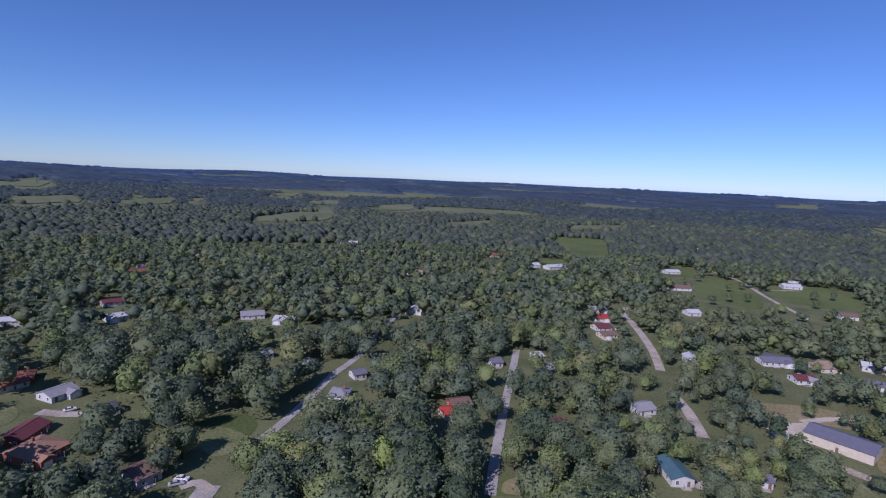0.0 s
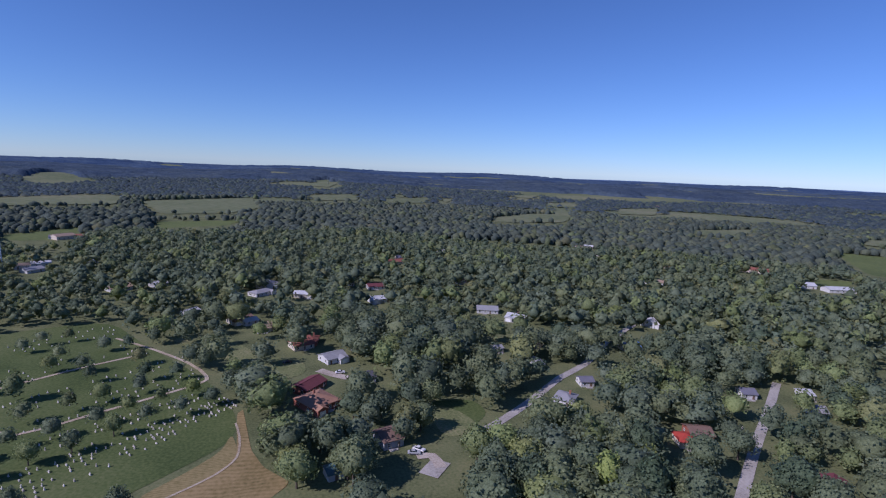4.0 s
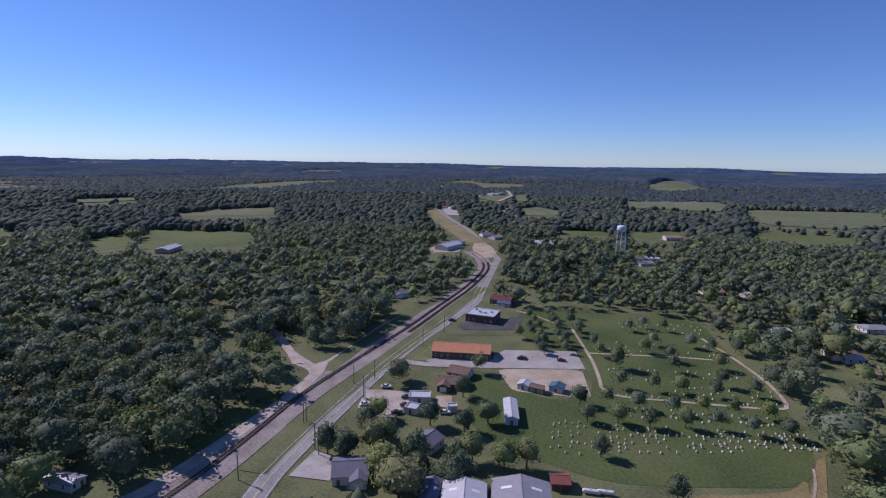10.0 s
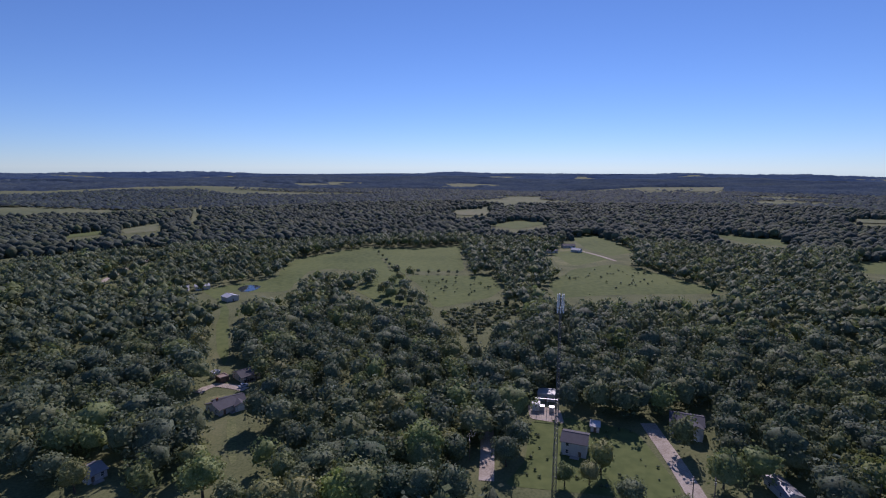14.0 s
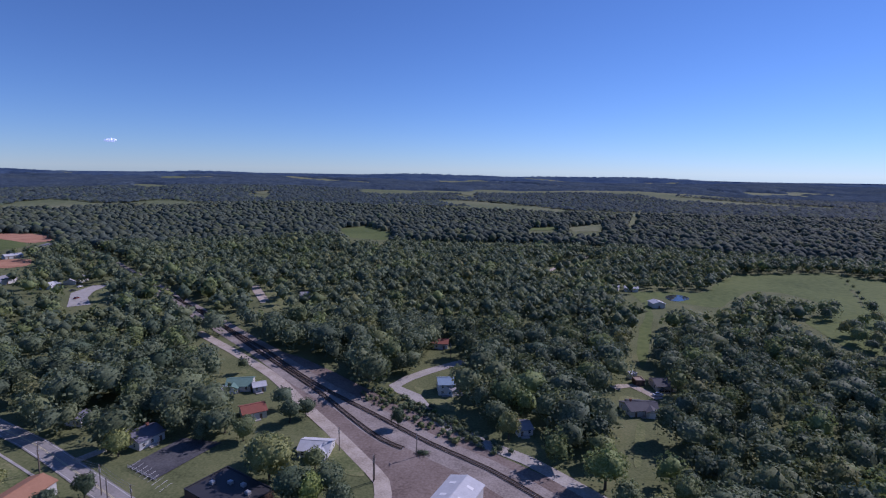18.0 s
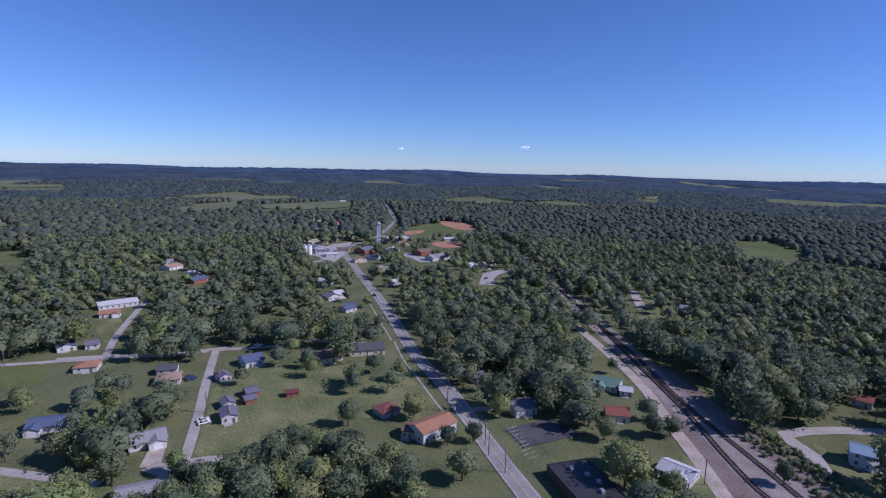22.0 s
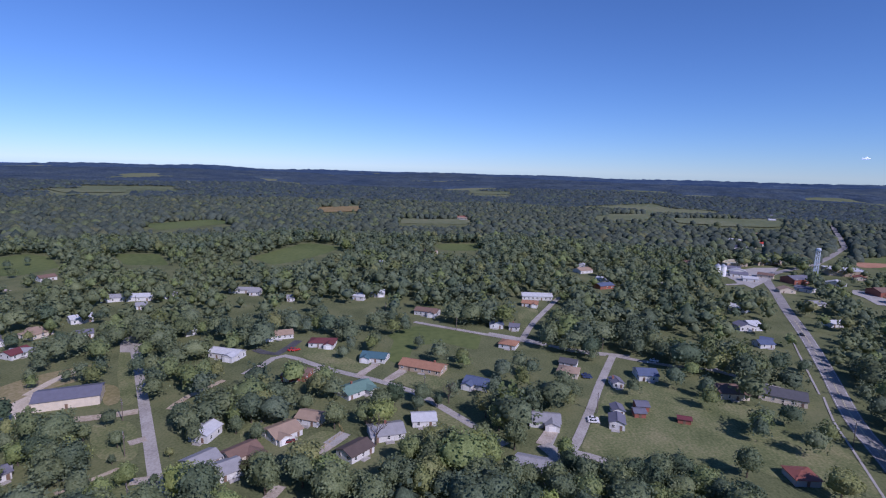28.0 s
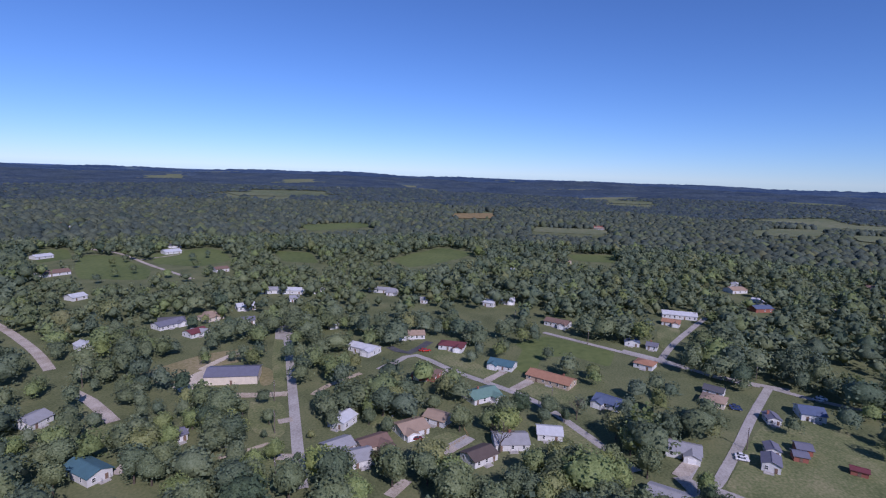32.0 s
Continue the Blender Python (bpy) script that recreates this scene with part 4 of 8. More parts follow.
    if name in ("shed", "carport", "barn", "long_shed", "metal_building"):
        part("door", DOOR, None, ob, at=(0, -depth / 2 - 0.03, 0))
    elif name != "camper":
        n = max(2, int(length / (5.0 if far else 3.2)))
        dk = rnd.randrange(n)
        for k in range(n):
            px = -length / 2 + length * (k + 0.5) / n
            if k == dk:
                part("door", DOOR, None, ob, at=(px, -depth / 2 - 0.03, 0))
                continue
            for fl in range(2 if wall_h > 4.4 and kind != "f" else 1):
                w = part("window", WINDOW, None, ob, at=(px, -depth / 2 - 0.02, 1.6 + 2.7 * fl))
                part("pane", PANE, None, w)
        if not far:
            for s in (-1, 1):
                for k in (-0.25, 0.25):
                    w = part("window", WINDOW, None, ob, at=(s * (length / 2 + 0.02), k * depth, 1.6), turn=s * math.pi / 2)
                    part("pane", PANE, None, w)
    if name == "house" and rnd.random() < 0.12 and not far:
        bm = bmesh.new()
        box(bm, -0.4, 0.4, -0.3, 0.3, wall_h, wall_h + rise + 0.9)
        box(bm, -0.48, 0.48, -0.38, 0.38, wall_h + rise + 0.9, wall_h + rise + 1.05)
        part("chimney", bm, BRICK_RED, ob, "brick chimney", (rnd.uniform(-0.3, 0.3) * length, 0.1 * depth, 0))
    if name == "house" and not far and kind in "gp" and length > 10.5 and rnd.random() < 0.6:
        s, ww, wd = rnd.choice((-1, 1)), rnd.uniform(4.4, 5.6), rnd.uniform(1.8, 3.2)
        cx, y0, wr = s * (length / 2 - ww / 2 - 0.4), -depth / 2 - wd, 0.34 * ww / 2 + 0.15
        back = 0.0
        for nm, mat_, grow in (("wing_wall", wm, 0.0), ("wing_roof", rm, 0.35)):
            bm = bmesh.new()
            hw = ww / 2 + grow
            if nm == "wing_wall":
                prof = [(-hw, -0.2), (hw, -0.2), (hw, wall_h - 0.05), (0, wall_h - 0.05 + wr), (-hw, wall_h - 0.05)]
            else:
                dz = wr / (ww / 2) * grow
                prof = [(-hw, wall_h - dz), (0, wall_h + wr), (hw, wall_h - dz), (hw, wall_h - dz + 0.18), (0, wall_h + wr + 0.2), (-hw, wall_h - dz + 0.18)]
            ends2 = [[bm.verts.new((cx + p, yy, q)) for p, q in prof] for yy in (y0 - grow, back)]
            for i2, f in enumerate(ends2):
                bm.faces.new(f if i2 else f[::-1])
            for k in range(len(prof)):
                j = (k + 1) % len(prof)
                bm.faces.new((ends2[0][k], ends2[0][j], ends2[1][j], ends2[1][k]))
            bmesh.ops.recalc_face_normals(bm, faces=bm.faces)
            part(nm, bm, mat_, ob)
        part("garage_door", BIG_DOOR, None, ob, "white panelled garage door", at=(cx, y0 - 0.02, 0.05))
    if name == "house" and not far and kind != "f":
        bm = bmesh.new()
        px = rnd.uniform(-0.15, 0.15) * length
        box(bm, px - 1.6, px + 1.6, -depth / 2 - 1.9, -depth / 2 - 0.05, -0.1, 0.25)
        for sx in (-1.5, 1.4):
            box(bm, px + sx, px + sx + 0.12, -depth / 2 - 1.8, -depth / 2 - 1.68, 0.25, 2.3)
        part("porch", bm, CONCRETE, ob, "small front porch with posts")
    HOUSES.append((x, y, turn))
    m = Matrix.Rotation(radians(turn), 2)
    c = [Vector((x, y)) + m @ Vector((sx * (length / 2 + 1.2), sy * (depth / 2 + 1.2))) for sx, sy in ((-1, -1), (1, -1), (1, 1), (-1, 1))]
    clear_area([tuple(p) for p in c], 4)
    return ob


# vehicles
CAR_PAINT = {"white": (0.75, 0.75, 0.74), "silver": (0.45, 0.46, 0.48), "black": (0.02, 0.02, 0.022), "maroon": (0.14, 0.02, 0.025), "red": (0.5, 0.03, 0.02), "navy": (0.03, 0.05, 0.14)}
CARS = {}


def car_body(bm):
    prof = [(-2.3, 0.35), (-2.3, 0.75), (-2.1, 0.92), (-1.1, 1.0), (1.2, 0.98), (2.1, 0.88), (2.3, 0.7), (2.3, 0.35)]
    sides = [[bm.verts.new((x, s * (0.88 if z < 0.9 else 0.8), z)) for x, z in prof] for s in (-1, 1)]
    bm.faces.new(sides[0])
    bm.faces.new(sides[1][::-1])
    for k in range(len(prof)):
        j = (k + 1) % len(prof)
        bm.faces.new((sides[0][k], sides[1][k], sides[1][j], sides[0][j]))
    prof = [(-1.55, 0.98), (-1.05, 1.42), (0.35, 1.45), (1.05, 0.99)]
    roof = [[bm.verts.new((x * 0.72, s * 0.66, 1.44)) for x in (-1.3, 0.5)] for s in (-1, 1)]
    top = [bm.verts.new((p.co.x, p.co.y, 1.5)) for r in roof for p in r]
    bm.faces.new((roof[0][0], roof[0][1], roof[1][1], roof[1][0]))
    bm.faces.new((top[0], top[1], top[3], top[2]))
    for p, q in ((0, 1), (1, 3), (3, 2), (2, 0)):
        flat = [roof[0][0], roof[0][1], roof[1][0], roof[1][1]]
        bm.faces.new((flat[p], flat[q], top[q], top[p]))
    bmesh.ops.recalc_face_normals(bm, faces=bm.faces)


def car_glass(bm):
    low = [bm.verts.new(p) for p in ((-1.6, -0.78, 0.97), (1.1, -0.78, 0.97), (1.1, 0.78, 0.97), (-1.6, 0.78, 0.97))]
    up = [bm.verts.new(p) for p in ((-1.0, -0.67, 1.44), (0.4, -0.67, 1.44), (0.4, 0.67, 1.44), (-1.0, 0.67, 1.44))]
    bm.faces.new(up)
    for k in range(4):
        bm.faces.new((low[k], low[(k + 1) % 4], up[(k + 1) % 4], up[k]))


def wheel_mesh(bm):
    tube(bm, (0, -0.11, 0), (0, 0.11, 0), 0.33, 0.33, 12)


CAR_GLASS, WHEEL, RIM = shared("cabin_glass", GLASS, car_glass), shared("wheel", TYRE, wheel_mesh), shared("rim", STEEL, lambda bm: tube(bm, (0, -0.125, 0), (0, 0.125, 0), 0.2, 0.2, 10))


def car(x, y, turn, colour):
    if colour not in CARS:
        c = CAR_PAINT[colour]
        CARS[colour] = shared("car_body", surface("car_paint_" + colour, tuple(v * 0.92 for v in c), c, 0.3, 0.25, spec=0.6, bump=0), car_body)
    ob = tagged(empty("car", x, y, float(terrain(x, y)) + 0.22, turn), f"{'dark blue' if colour == 'navy' else colour} parked car with dark windows", "car", "parked cars")
    part("body", CARS[colour], None, ob)
    part("cabin_glass", CAR_GLASS, None, ob, "dark car windows")
    for wx in (-1.4, 1.4):
        for wy in (-0.8, 0.8):
            w = part("wheel", WHEEL, None, ob, at=(wx, wy, 0.33))
            part("rim", RIM, None, w)
    clear_area([(x - 2, y - 2), (x + 2, y - 2), (x + 2, y + 2), (x - 2, y + 2)])
    return ob


POLE_POST = shared("post", POLE_WOOD, lambda bm: tube(bm, (0, 0, -0.5), (0, 0, 1), 0.2, 0.13, 8))
POLE_ARM = shared("crossarm", POLE_WOOD, lambda bm: box(bm, -1.2, 1.2, -0.07, 0.07, -0.08, 0.08))
POLE_CAP = shared("insulator", surface("porcelain", (0.5, 0.5, 0.5), (0.7, 0.7, 0.7), 3, 0.3), lambda bm: tube(bm, (0, 0, 0.08), (0, 0, 0.3), 0.06, 0.04, 6))
POLE_CAN = shared("transformer", STEEL, lambda bm: tube(bm, (0.3, 0, -0.5), (0.3, 0, 0.4), 0.25, 0.25, 10))


def utility_pole(x, y, h, turn=None):
    ob = tagged(empty("utility_pole", x, y, float(terrain(x, y)), math.degrees(math.atan2(y, x)) if turn is None else turn), "weathered wooden utility pole with a crossarm", "utility pole", "utility poles")
    p = part("post", POLE_POST, None, ob)
    p.scale = (1, 1, h)
    a = part("crossarm", POLE_ARM, None, ob, at=(0, 0.15, h - 0.6))
    for k in (-1.05, -0.4, 0.4, 1.05):
        part("insulator", POLE_CAP, None, a, at=(k, 0, 0))
    part("transformer", POLE_CAN, None, ob, "grey steel transformer can", at=(0, 0, h - 2.0))
    return ob

# ---- houses, sheds and larger buildings ----
house(198.0, 163.4, -62, 23.0, 13.5, 4.0, "g", "slate", "cream", "metal_building")
house(176.9, 95.0, -98, 7.6, 9.0, 3.2, "x", "white", "white", "house")
house(158.6, 87.0, -32, 9.8, 8.0, 2.8, "g", "grey", "white", "house")
house(155.0, 76.8, -44, 8.2, 9.0, 2.8, "g", "grey", "white", "house")
house(165.1, 76.4, -35, 11.1, 8.0, 2.8, "g", "brown", "cream", "house")
house(181.0, 67.9, -38, 11.1, 10.0, 2.8, "g", "tan", "white", "house")
house(193.2, 60.5, -103, 9.6, 8.0, 2.8, "g", "tan", "white", "house")
house(171.1, 38.1, -35, 10.5, 8.0, 2.8, "g", "darkbrown", "white", "house")
house(256.9, 124.6, -101, 16.6, 8.0, 3.0, "g", "white", "white", "house")
house(236.0, 80.4, -95, 11.4, 10.0, 2.8, "p", "brown", "brick", "house")
house(291.1, 110.6, -63, 16.3, 9.0, 2.8, "g", "tan", "white", "house")
house(281.7, 81.3, -85, 14.3, 9.0, 2.8, "p", "maroon", "white", "house")
house(263.1, 48.4, -98, 13.0, 9.0, 2.8, "g", "teal", "white", "house")
house(221.6, 49.7, -39, 14.6, 10.0, 2.8, "g", "green", "white", "house")
house(287.8, 161.0, -42, 6.1, 3.0, 2.6, "f", "white", "white", "camper")
house(277.8, 245.3, -60, 10.7, 9.0, 2.8, "p", "tan", "cream", "house")
house(255.6, 256.6, -50, 14.8, 10.0, 2.8, "g", "darkgrey", "white", "house")
house(244.9, 225.6, -70, 9.4, 6.0, 2.6, "g", "grey", "white", "house")
house(276.6, 216.2, -48, 7.5, 8.0, 2.8, "g", "slate", "white", "house")
house(338.2, 222.8, -53, 6.6, 8.0, 2.8, "g", "grey", "white", "house")
house(368.7, 220.3, -46, 8.9, 8.0, 2.8, "g", "grey", "white", "house")
house(393.9, 175.7, -83, 21.1, 9.0, 2.8, "p", "grey", "white", "house")
house(116.3, 153.1, -10, 7.8, 13.7, 2.9, "x", "teal", "white", "house")
house(145.7, 144.2, -52, 4.2, 4.0, 2.3, "g", "grey", "cream", "shed")
house(252.9, 22.2, -108, 22.1, 10.0, 2.8, "g", "orange", "tan", "house")
house(235.5, -5.3, -113, 11.9, 9.0, 2.8, "g", "navy", "white", "house")
house(202.2, -31.5, -95, 11.8, 9.0, 2.8, "g", "grey", "white", "house")
house(197.2, 16.7, -78, 9.3, 8.0, 2.8, "g", "white", "white", "house")
house(185.6, 29.8, -68, 12.5, 10.0, 2.8, "g", "grey", "white", "house")
house(167.4, -25.3, -105, 15.8, 9.0, 2.8, "g", "grey", "white", "house")
house(255.8, -50.2, -108, 10.0, 9.0, 2.8, "p", "tan", "cream", "house")
house(268.1, -52.4, -110, 8.5, 7.0, 2.8, "g", "darkgrey", "white", "house")
house(293.7, -23.0, -109, 9.6, 9.0, 2.8, "p", "orange", "white", "house")
house(330.9, -17.3, -89, 8.4, 7.0, 2.8, "x", "navy", "white", "house")
house(328.0, -28.7, -101, 6.1, 7.0, 2.8, "g", "slate", "white", "house")
house(389.8, -44.8, -100, 11.6, 8.0, 2.8, "g", "orange", "white", "house")
house(412.8, -52.1, -89, 23.3, 10.0, 3.0, "g", "white", "white", "house")
house(388.3, 83.3, -100, 8.8, 9.0, 3.0, "g", "white", "white", "house")
house(401.5, 73.7, -74, 12.5, 9.0, 3.0, "g", "white", "white", "house")
house(389.2, 164.6, -80, 7.9, 10.0, 2.8, "g", "grey", "white", "house")
house(375.9, 132.5, -72, 5.4, 8.0, 2.8, "g", "grey", "white", "house")
house(529.7, 92.6, -75, 9.8, 10.0, 3.5, "g", "white", "white", "barn")
house(203.4, -60.3, -102, 5.8, 8.0, 3.0, "x", "slate", "white", "house")
house(214.8, -63.4, -92, 4.7, 6.0, 2.8, "x", "slate", "white", "house")
house(213.8, -72.1, -92, 4.6, 5.0, 2.2, "g", "slate", "brick", "shed")
house(220.4, -75.0, -91, 5.2, 6.0, 2.4, "g", "slate", "brick", "shed")
house(209.6, -89.0, -104, 5.0, 3.5, 2.0, "g", "maroon", "brick", "shed")
house(256.8, -88.1, -89, 9.4, 10.5, 3.0, "g", "navy", "white", "house")
house(244.7, -70.7, -85, 5.1, 7.0, 2.8, "x", "slate", "white", "house")
house(240.6, -120.4, -90, 14.2, 12.0, 2.9, "g", "brown", "cream", "house")
house(238.6, -143.6, -114, 18.6, 12.0, 3.0, "g", "darkgrey", "cream", "house")
house(351.7, -181.4, -82, 10.5, 9.0, 3.0, "x", "slate", "white", "house")
house(401.8, -202.5, -139, 12.3, 9.0, 3.0, "g", "white", "white", "house")
house(316.4, -175.9, -82, 9.0, 8.0, 2.8, "g", "navy", "white", "house")
house(355.4, -188.2, -172, 13.0, 8.0, 3.0, "x", "white", "white", "house")
house(322.0, -180.5, -123, 6.4, 8.0, 2.8, "g", "navy", "white", "house")
house(147.1, -117.6, -88, 16.2, 9.5, 4.3, "g", "orange", "white", "church_hall")
house(151.5, -110.5, -144, 4.0, 7.0, 3.0, "g", "brown", "white", "house")
house(171.2, -112.8, -90, 8.2, 8.0, 2.4, "p", "redbrown", "grey", "shed")
house(140.2, -158.9, -105, 10.1, 10.0, 3.2, "g", "slate", "white", "house")
house(89.9, -134.2, -22, 22.3, 15.0, 3.2, "f", "black", "brown", "shop")
house(174.7, -166.3, -87, 6.5, 7.0, 2.8, "g", "slate", "white", "house")
house(150.5, -160.2, -115, 3.5, 8.0, 3.0, "g", "slate", "white", "house")
house(40.4, -227.3, -163, 6.9, 9.0, 5.0, "g", "steelblue", "white", "house")
house(36.8, -226.2, -122, 7.0, 6.0, 3.0, "g", "grey", "white", "house")
house(4.6, -196.7, -153, 6.0, 8.0, 2.8, "g", "grey", "white", "house")
house(-41.9, -224.8, -159, 9.0, 10.0, 2.8, "g", "darkgrey", "white", "house")
house(133.0, -211.1, -160, 10.8, 11.0, 2.8, "g", "green", "white", "house")
house(123.3, -210.3, -143, 5.4, 6.0, 2.6, "g", "white", "white", "house")
house(137.1, -202.5, -166, 4.5, 6.0, 2.4, "g", "white", "white", "shed")
house(112.6, -186.7, -139, 9.1, 9.0, 3.0, "g", "redbrown", "white", "house")
house(75.7, -165.8, -174, 10.7, 9.0, 2.8, "g", "white", "white", "house")
house(180.1, -379.6, -155, 7.4, 9.0, 2.8, "g", "grey", "white", "house")
house(141.6, -345.7, -146, 4.8, 8.0, 2.8, "g", "slate", "white", "house")
house(54.3, -288.3, -173, 8.5, 9.0, 3.0, "g", "redbrown", "white", "house")
house(-44.8, -226.4, -178, 11.7, 9.0, 2.8, "g", "darkgrey", "white", "house")
house(-59.0, -254.4, -169, 9.2, 10.0, 2.8, "g", "darkgrey", "cream", "house")
house(-48.5, -256.5, -167, 4.3, 5.0, 2.4, "f", "tan", "brown", "shed")
house(-87.7, -416.3, -164, 9.3, 9.0, 3.5, "x", "white", "white", "barn")
house(-63.8, -469.9, 166, 7.2, 8.0, 3.0, "g", "white", "white", "barn")
house(-77.2, -469.1, 180, 10.9, 8.0, 3.0, "g", "white", "white", "barn")
house(-185.9, -106.1, 124, 11.6, 10.0, 5.0, "g", "darkgrey", "white", "house")
house(-173.5, -66.2, -212, 5.0, 10.8, 2.8, "x", "grey", "white", "mobile_home")
house(-139.4, -120.2, 125, 8.7, 9.0, 5.0, "g", "darkgrey", "white", "house")
house(-157.6, -126.4, 130, 3.1, 5.0, 2.5, "g", "white", "white", "shed")
house(-284.1, -13.4, 118, 4.0, 6.0, 2.6, "x", "slate", "white", "house")
house(-372.7, 81.1, 100, 11.8, 9.0, 2.8, "g", "slate", "white", "house")
house(-248.9, 86.7, 67, 29.3, 14.0, 3.6, "g", "brightorange", "brown", "store")
house(-303.9, 119.6, 52, 18.2, 16.0, 4.6, "f", "white", "brown", "office_building")
house(-223.3, 77.4, 48, 10.2, 9.0, 2.8, "g", "brown", "white", "house")
house(-180.6, 84.1, 69, 4.8, 16.5, 3.0, "x", "white", "white", "long_shed")
house(-202.7, 100.6, 45, 5.1, 5.0, 2.4, "x", "white", "white", "shed")
house(-198.3, 104.6, 45, 5.7, 4.0, 2.3, "g", "brown", "tan", "shed")
house(-196.7, 113.5, 45, 5.9, 5.0, 2.4, "x", "teal", "white", "shed")
house(-337.8, 147.3, 47, 14.7, 12.0, 3.2, "g", "maroon", "brown", "house")
house(-330.0, 145.2, 51, 8.8, 5.0, 2.8, "g", "navy", "white", "house")
house(-557.8, 298.9, 63, 34.0, 22.0, 5.0, "g", "white", "white", "warehouse")
house(-166.4, 46.0, 38, 8.2, 9.0, 3.0, "x", "slate", "white", "house")
house(-213.4, 70.1, 65, 12.2, 9.0, 2.8, "g", "brown", "brown", "house")
house(-202.8, 52.6, 71, 8.9, 6.0, 2.4, "f", "white", "white", "carport")
house(-193.4, 47.1, 54, 5.0, 5.0, 2.4, "f", "white", "white", "carport")
house(-156.6, 18.1, 81, 10.9, 11.0, 3.0, "g", "slate", "white", "house")
house(-134.2, 80.1, 69, 5.5, 6.0, 2.4, "g", "redbrown", "brown", "shed")
house(-109.3, 204.9, 80, 14.4, 9.0, 2.8, "g", "maroon", "brick", "house")
house(-98.1, 190.9, 62, 13.1, 14.0, 3.0, "p", "tanbrown", "brick", "house")
house(-115.1, 241.1, 57, 11.1, 10.0, 2.8, "g", "grey", "white", "house")
house(-88.9, 222.8, 50, 5.5, 8.0, 2.8, "g", "darkgrey", "white", "house")
house(-139.4, 252.8, 51, 11.1, 10.0, 2.8, "g", "redbrown", "cream", "house")
house(-174.0, 270.2, 47, 7.5, 8.0, 2.8, "g", "tan", "white", "house")
house(-197.0, 281.3, 60, 13.9, 9.0, 2.8, "g", "brown", "cream", "house")
house(-189.7, 279.8, 66, 8.9, 7.0, 2.8, "g", "white", "white", "house")
house(-224.7, 347.5, 73, 17.3, 10.0, 2.8, "p", "grey", "white", "house")
house(-326.1, 318.3, 68, 15.4, 10.0, 2.8, "g", "tan", "white", "house")
house(-310.5, 339.9, 82, 10.9, 9.0, 2.8, "g", "white", "white", "house")
house(-234.6, 283.6, 84, 9.0, 8.0, 2.8, "g", "white", "white", "house")
house(-109.0, 259.7, 81, 5.4, 6.0, 2.8, "x", "white", "white", "house")
house(-436.8, 341.1, 86, 14.7, 10.0, 2.8, "g", "grey", "white", "house")
house(-429.6, 389.3, 98, 9.6, 9.0, 2.8, "g", "white", "white", "house")
house(-60.0, 172.3, 47, 7.9, 10.0, 3.0, "g", "brown", "grey", "house")
house(2.3, 229.4, -14, 8.4, 10.0, 2.8, "p", "grey", "white", "house")
house(-13.2, 267.7, 22, 5.7, 8.0, 3.2, "x", "grey", "white", "house")
house(-55.2, 365.5, 13, 14.7, 11.0, 2.8, "g", "grey", "white", "house")
house(-32.4, 352.2, -12, 13.3, 11.0, 2.8, "g", "white", "white", "house")
house(-59.1, 287.2, 10, 6.6, 8.0, 2.8, "p", "tan", "white", "house")
house(37.1, 316.0, 34, 11.2, 9.0, 2.8, "g", "blue", "white", "house")
house(-176.5, 517.6, 49, 22.9, 12.0, 2.8, "g", "redbrown", "cream", "house")
house(-154.1, 401.4, 34, 13.3, 10.0, 2.8, "g", "maroon", "white", "house")
house(11.0, 253.4, 22, 6.4, 7.0, 2.8, "g", "slate", "white", "house")
house(-66.1, 271.0, 25, 3.8, 7.0, 2.8, "g", "grey", "white", "house")
house(-36.3, 284.9, 39, 4.9, 6.0, 2.8, "g", "grey", "white", "house")
house(-107.6, 263.1, 20, 3.0, 5.0, 2.6, "x", "white", "white", "house")
house(-172.5, 277.4, 36, 4.5, 9.0, 2.8, "g", "tan", "cream", "house")
house(-138.8, 260.7, 18, 9.8, 11.0, 2.8, "p", "redbrown", "brick", "house")
house(-177.3, 404.5, 31, 4.9, 8.0, 2.8, "g", "slate", "white", "house")
house(88.8, 187.0, -20, 8.0, 12.1, 2.8, "x", "maroon", "white", "house")
house(53.2, 213.7, 12, 8.6, 9.0, 3.0, "g", "brown", "brick", "house")
house(47.4, 206.7, 12, 6.8, 8.0, 2.6, "p", "red", "cream", "house")
house(108.9, 253.7, 3, 6.6, 8.0, 2.8, "g", "grey", "white", "house")
house(111.8, 272.9, 16, 4.1, 8.0, 2.8, "g", "white", "white", "house")
house(133.8, 202.6, 6, 9.3, 9.0, 2.8, "g", "grey", "white", "house")
house(84.4, 264.7, 9, 6.5, 8.0, 2.8, "g", "slate", "white", "house")
house(200.9, 261.3, -22, 6.9, 9.0, 3.0, "x", "white", "white", "house")
house(205.4, 255.2, 8, 6.9, 5.0, 2.6, "g", "white", "white", "house")
house(199.2, 374.4, 1, 13.7, 10.0, 2.8, "g", "grey", "white", "house")
house(190.2, 351.1, -5, 11.1, 10.0, 2.8, "g", "red", "white", "house")
house(179.1, 326.4, 5, 10.7, 10.0, 2.8, "g", "maroon", "white", "house")
house(174.2, 309.5, -0, 10.8, 9.0, 2.8, "g", "brown", "cream", "house")
house(275.4, 362.7, -5, 10.3, 10.0, 2.8, "g", "white", "white", "house")
house(326.7, 455.5, -14, 23.6, 12.0, 2.8, "g", "brown", "white", "house")
house(378.9, 541.8, -3, 16.9, 11.0, 2.8, "g", "white", "white", "house")
house(250.3, 253.9, -14, 16.7, 10.0, 2.8, "g", "slate", "white", "house")
house(273.3, 242.3, -12, 12.3, 10.0, 2.8, "p", "tan", "cream", "house")
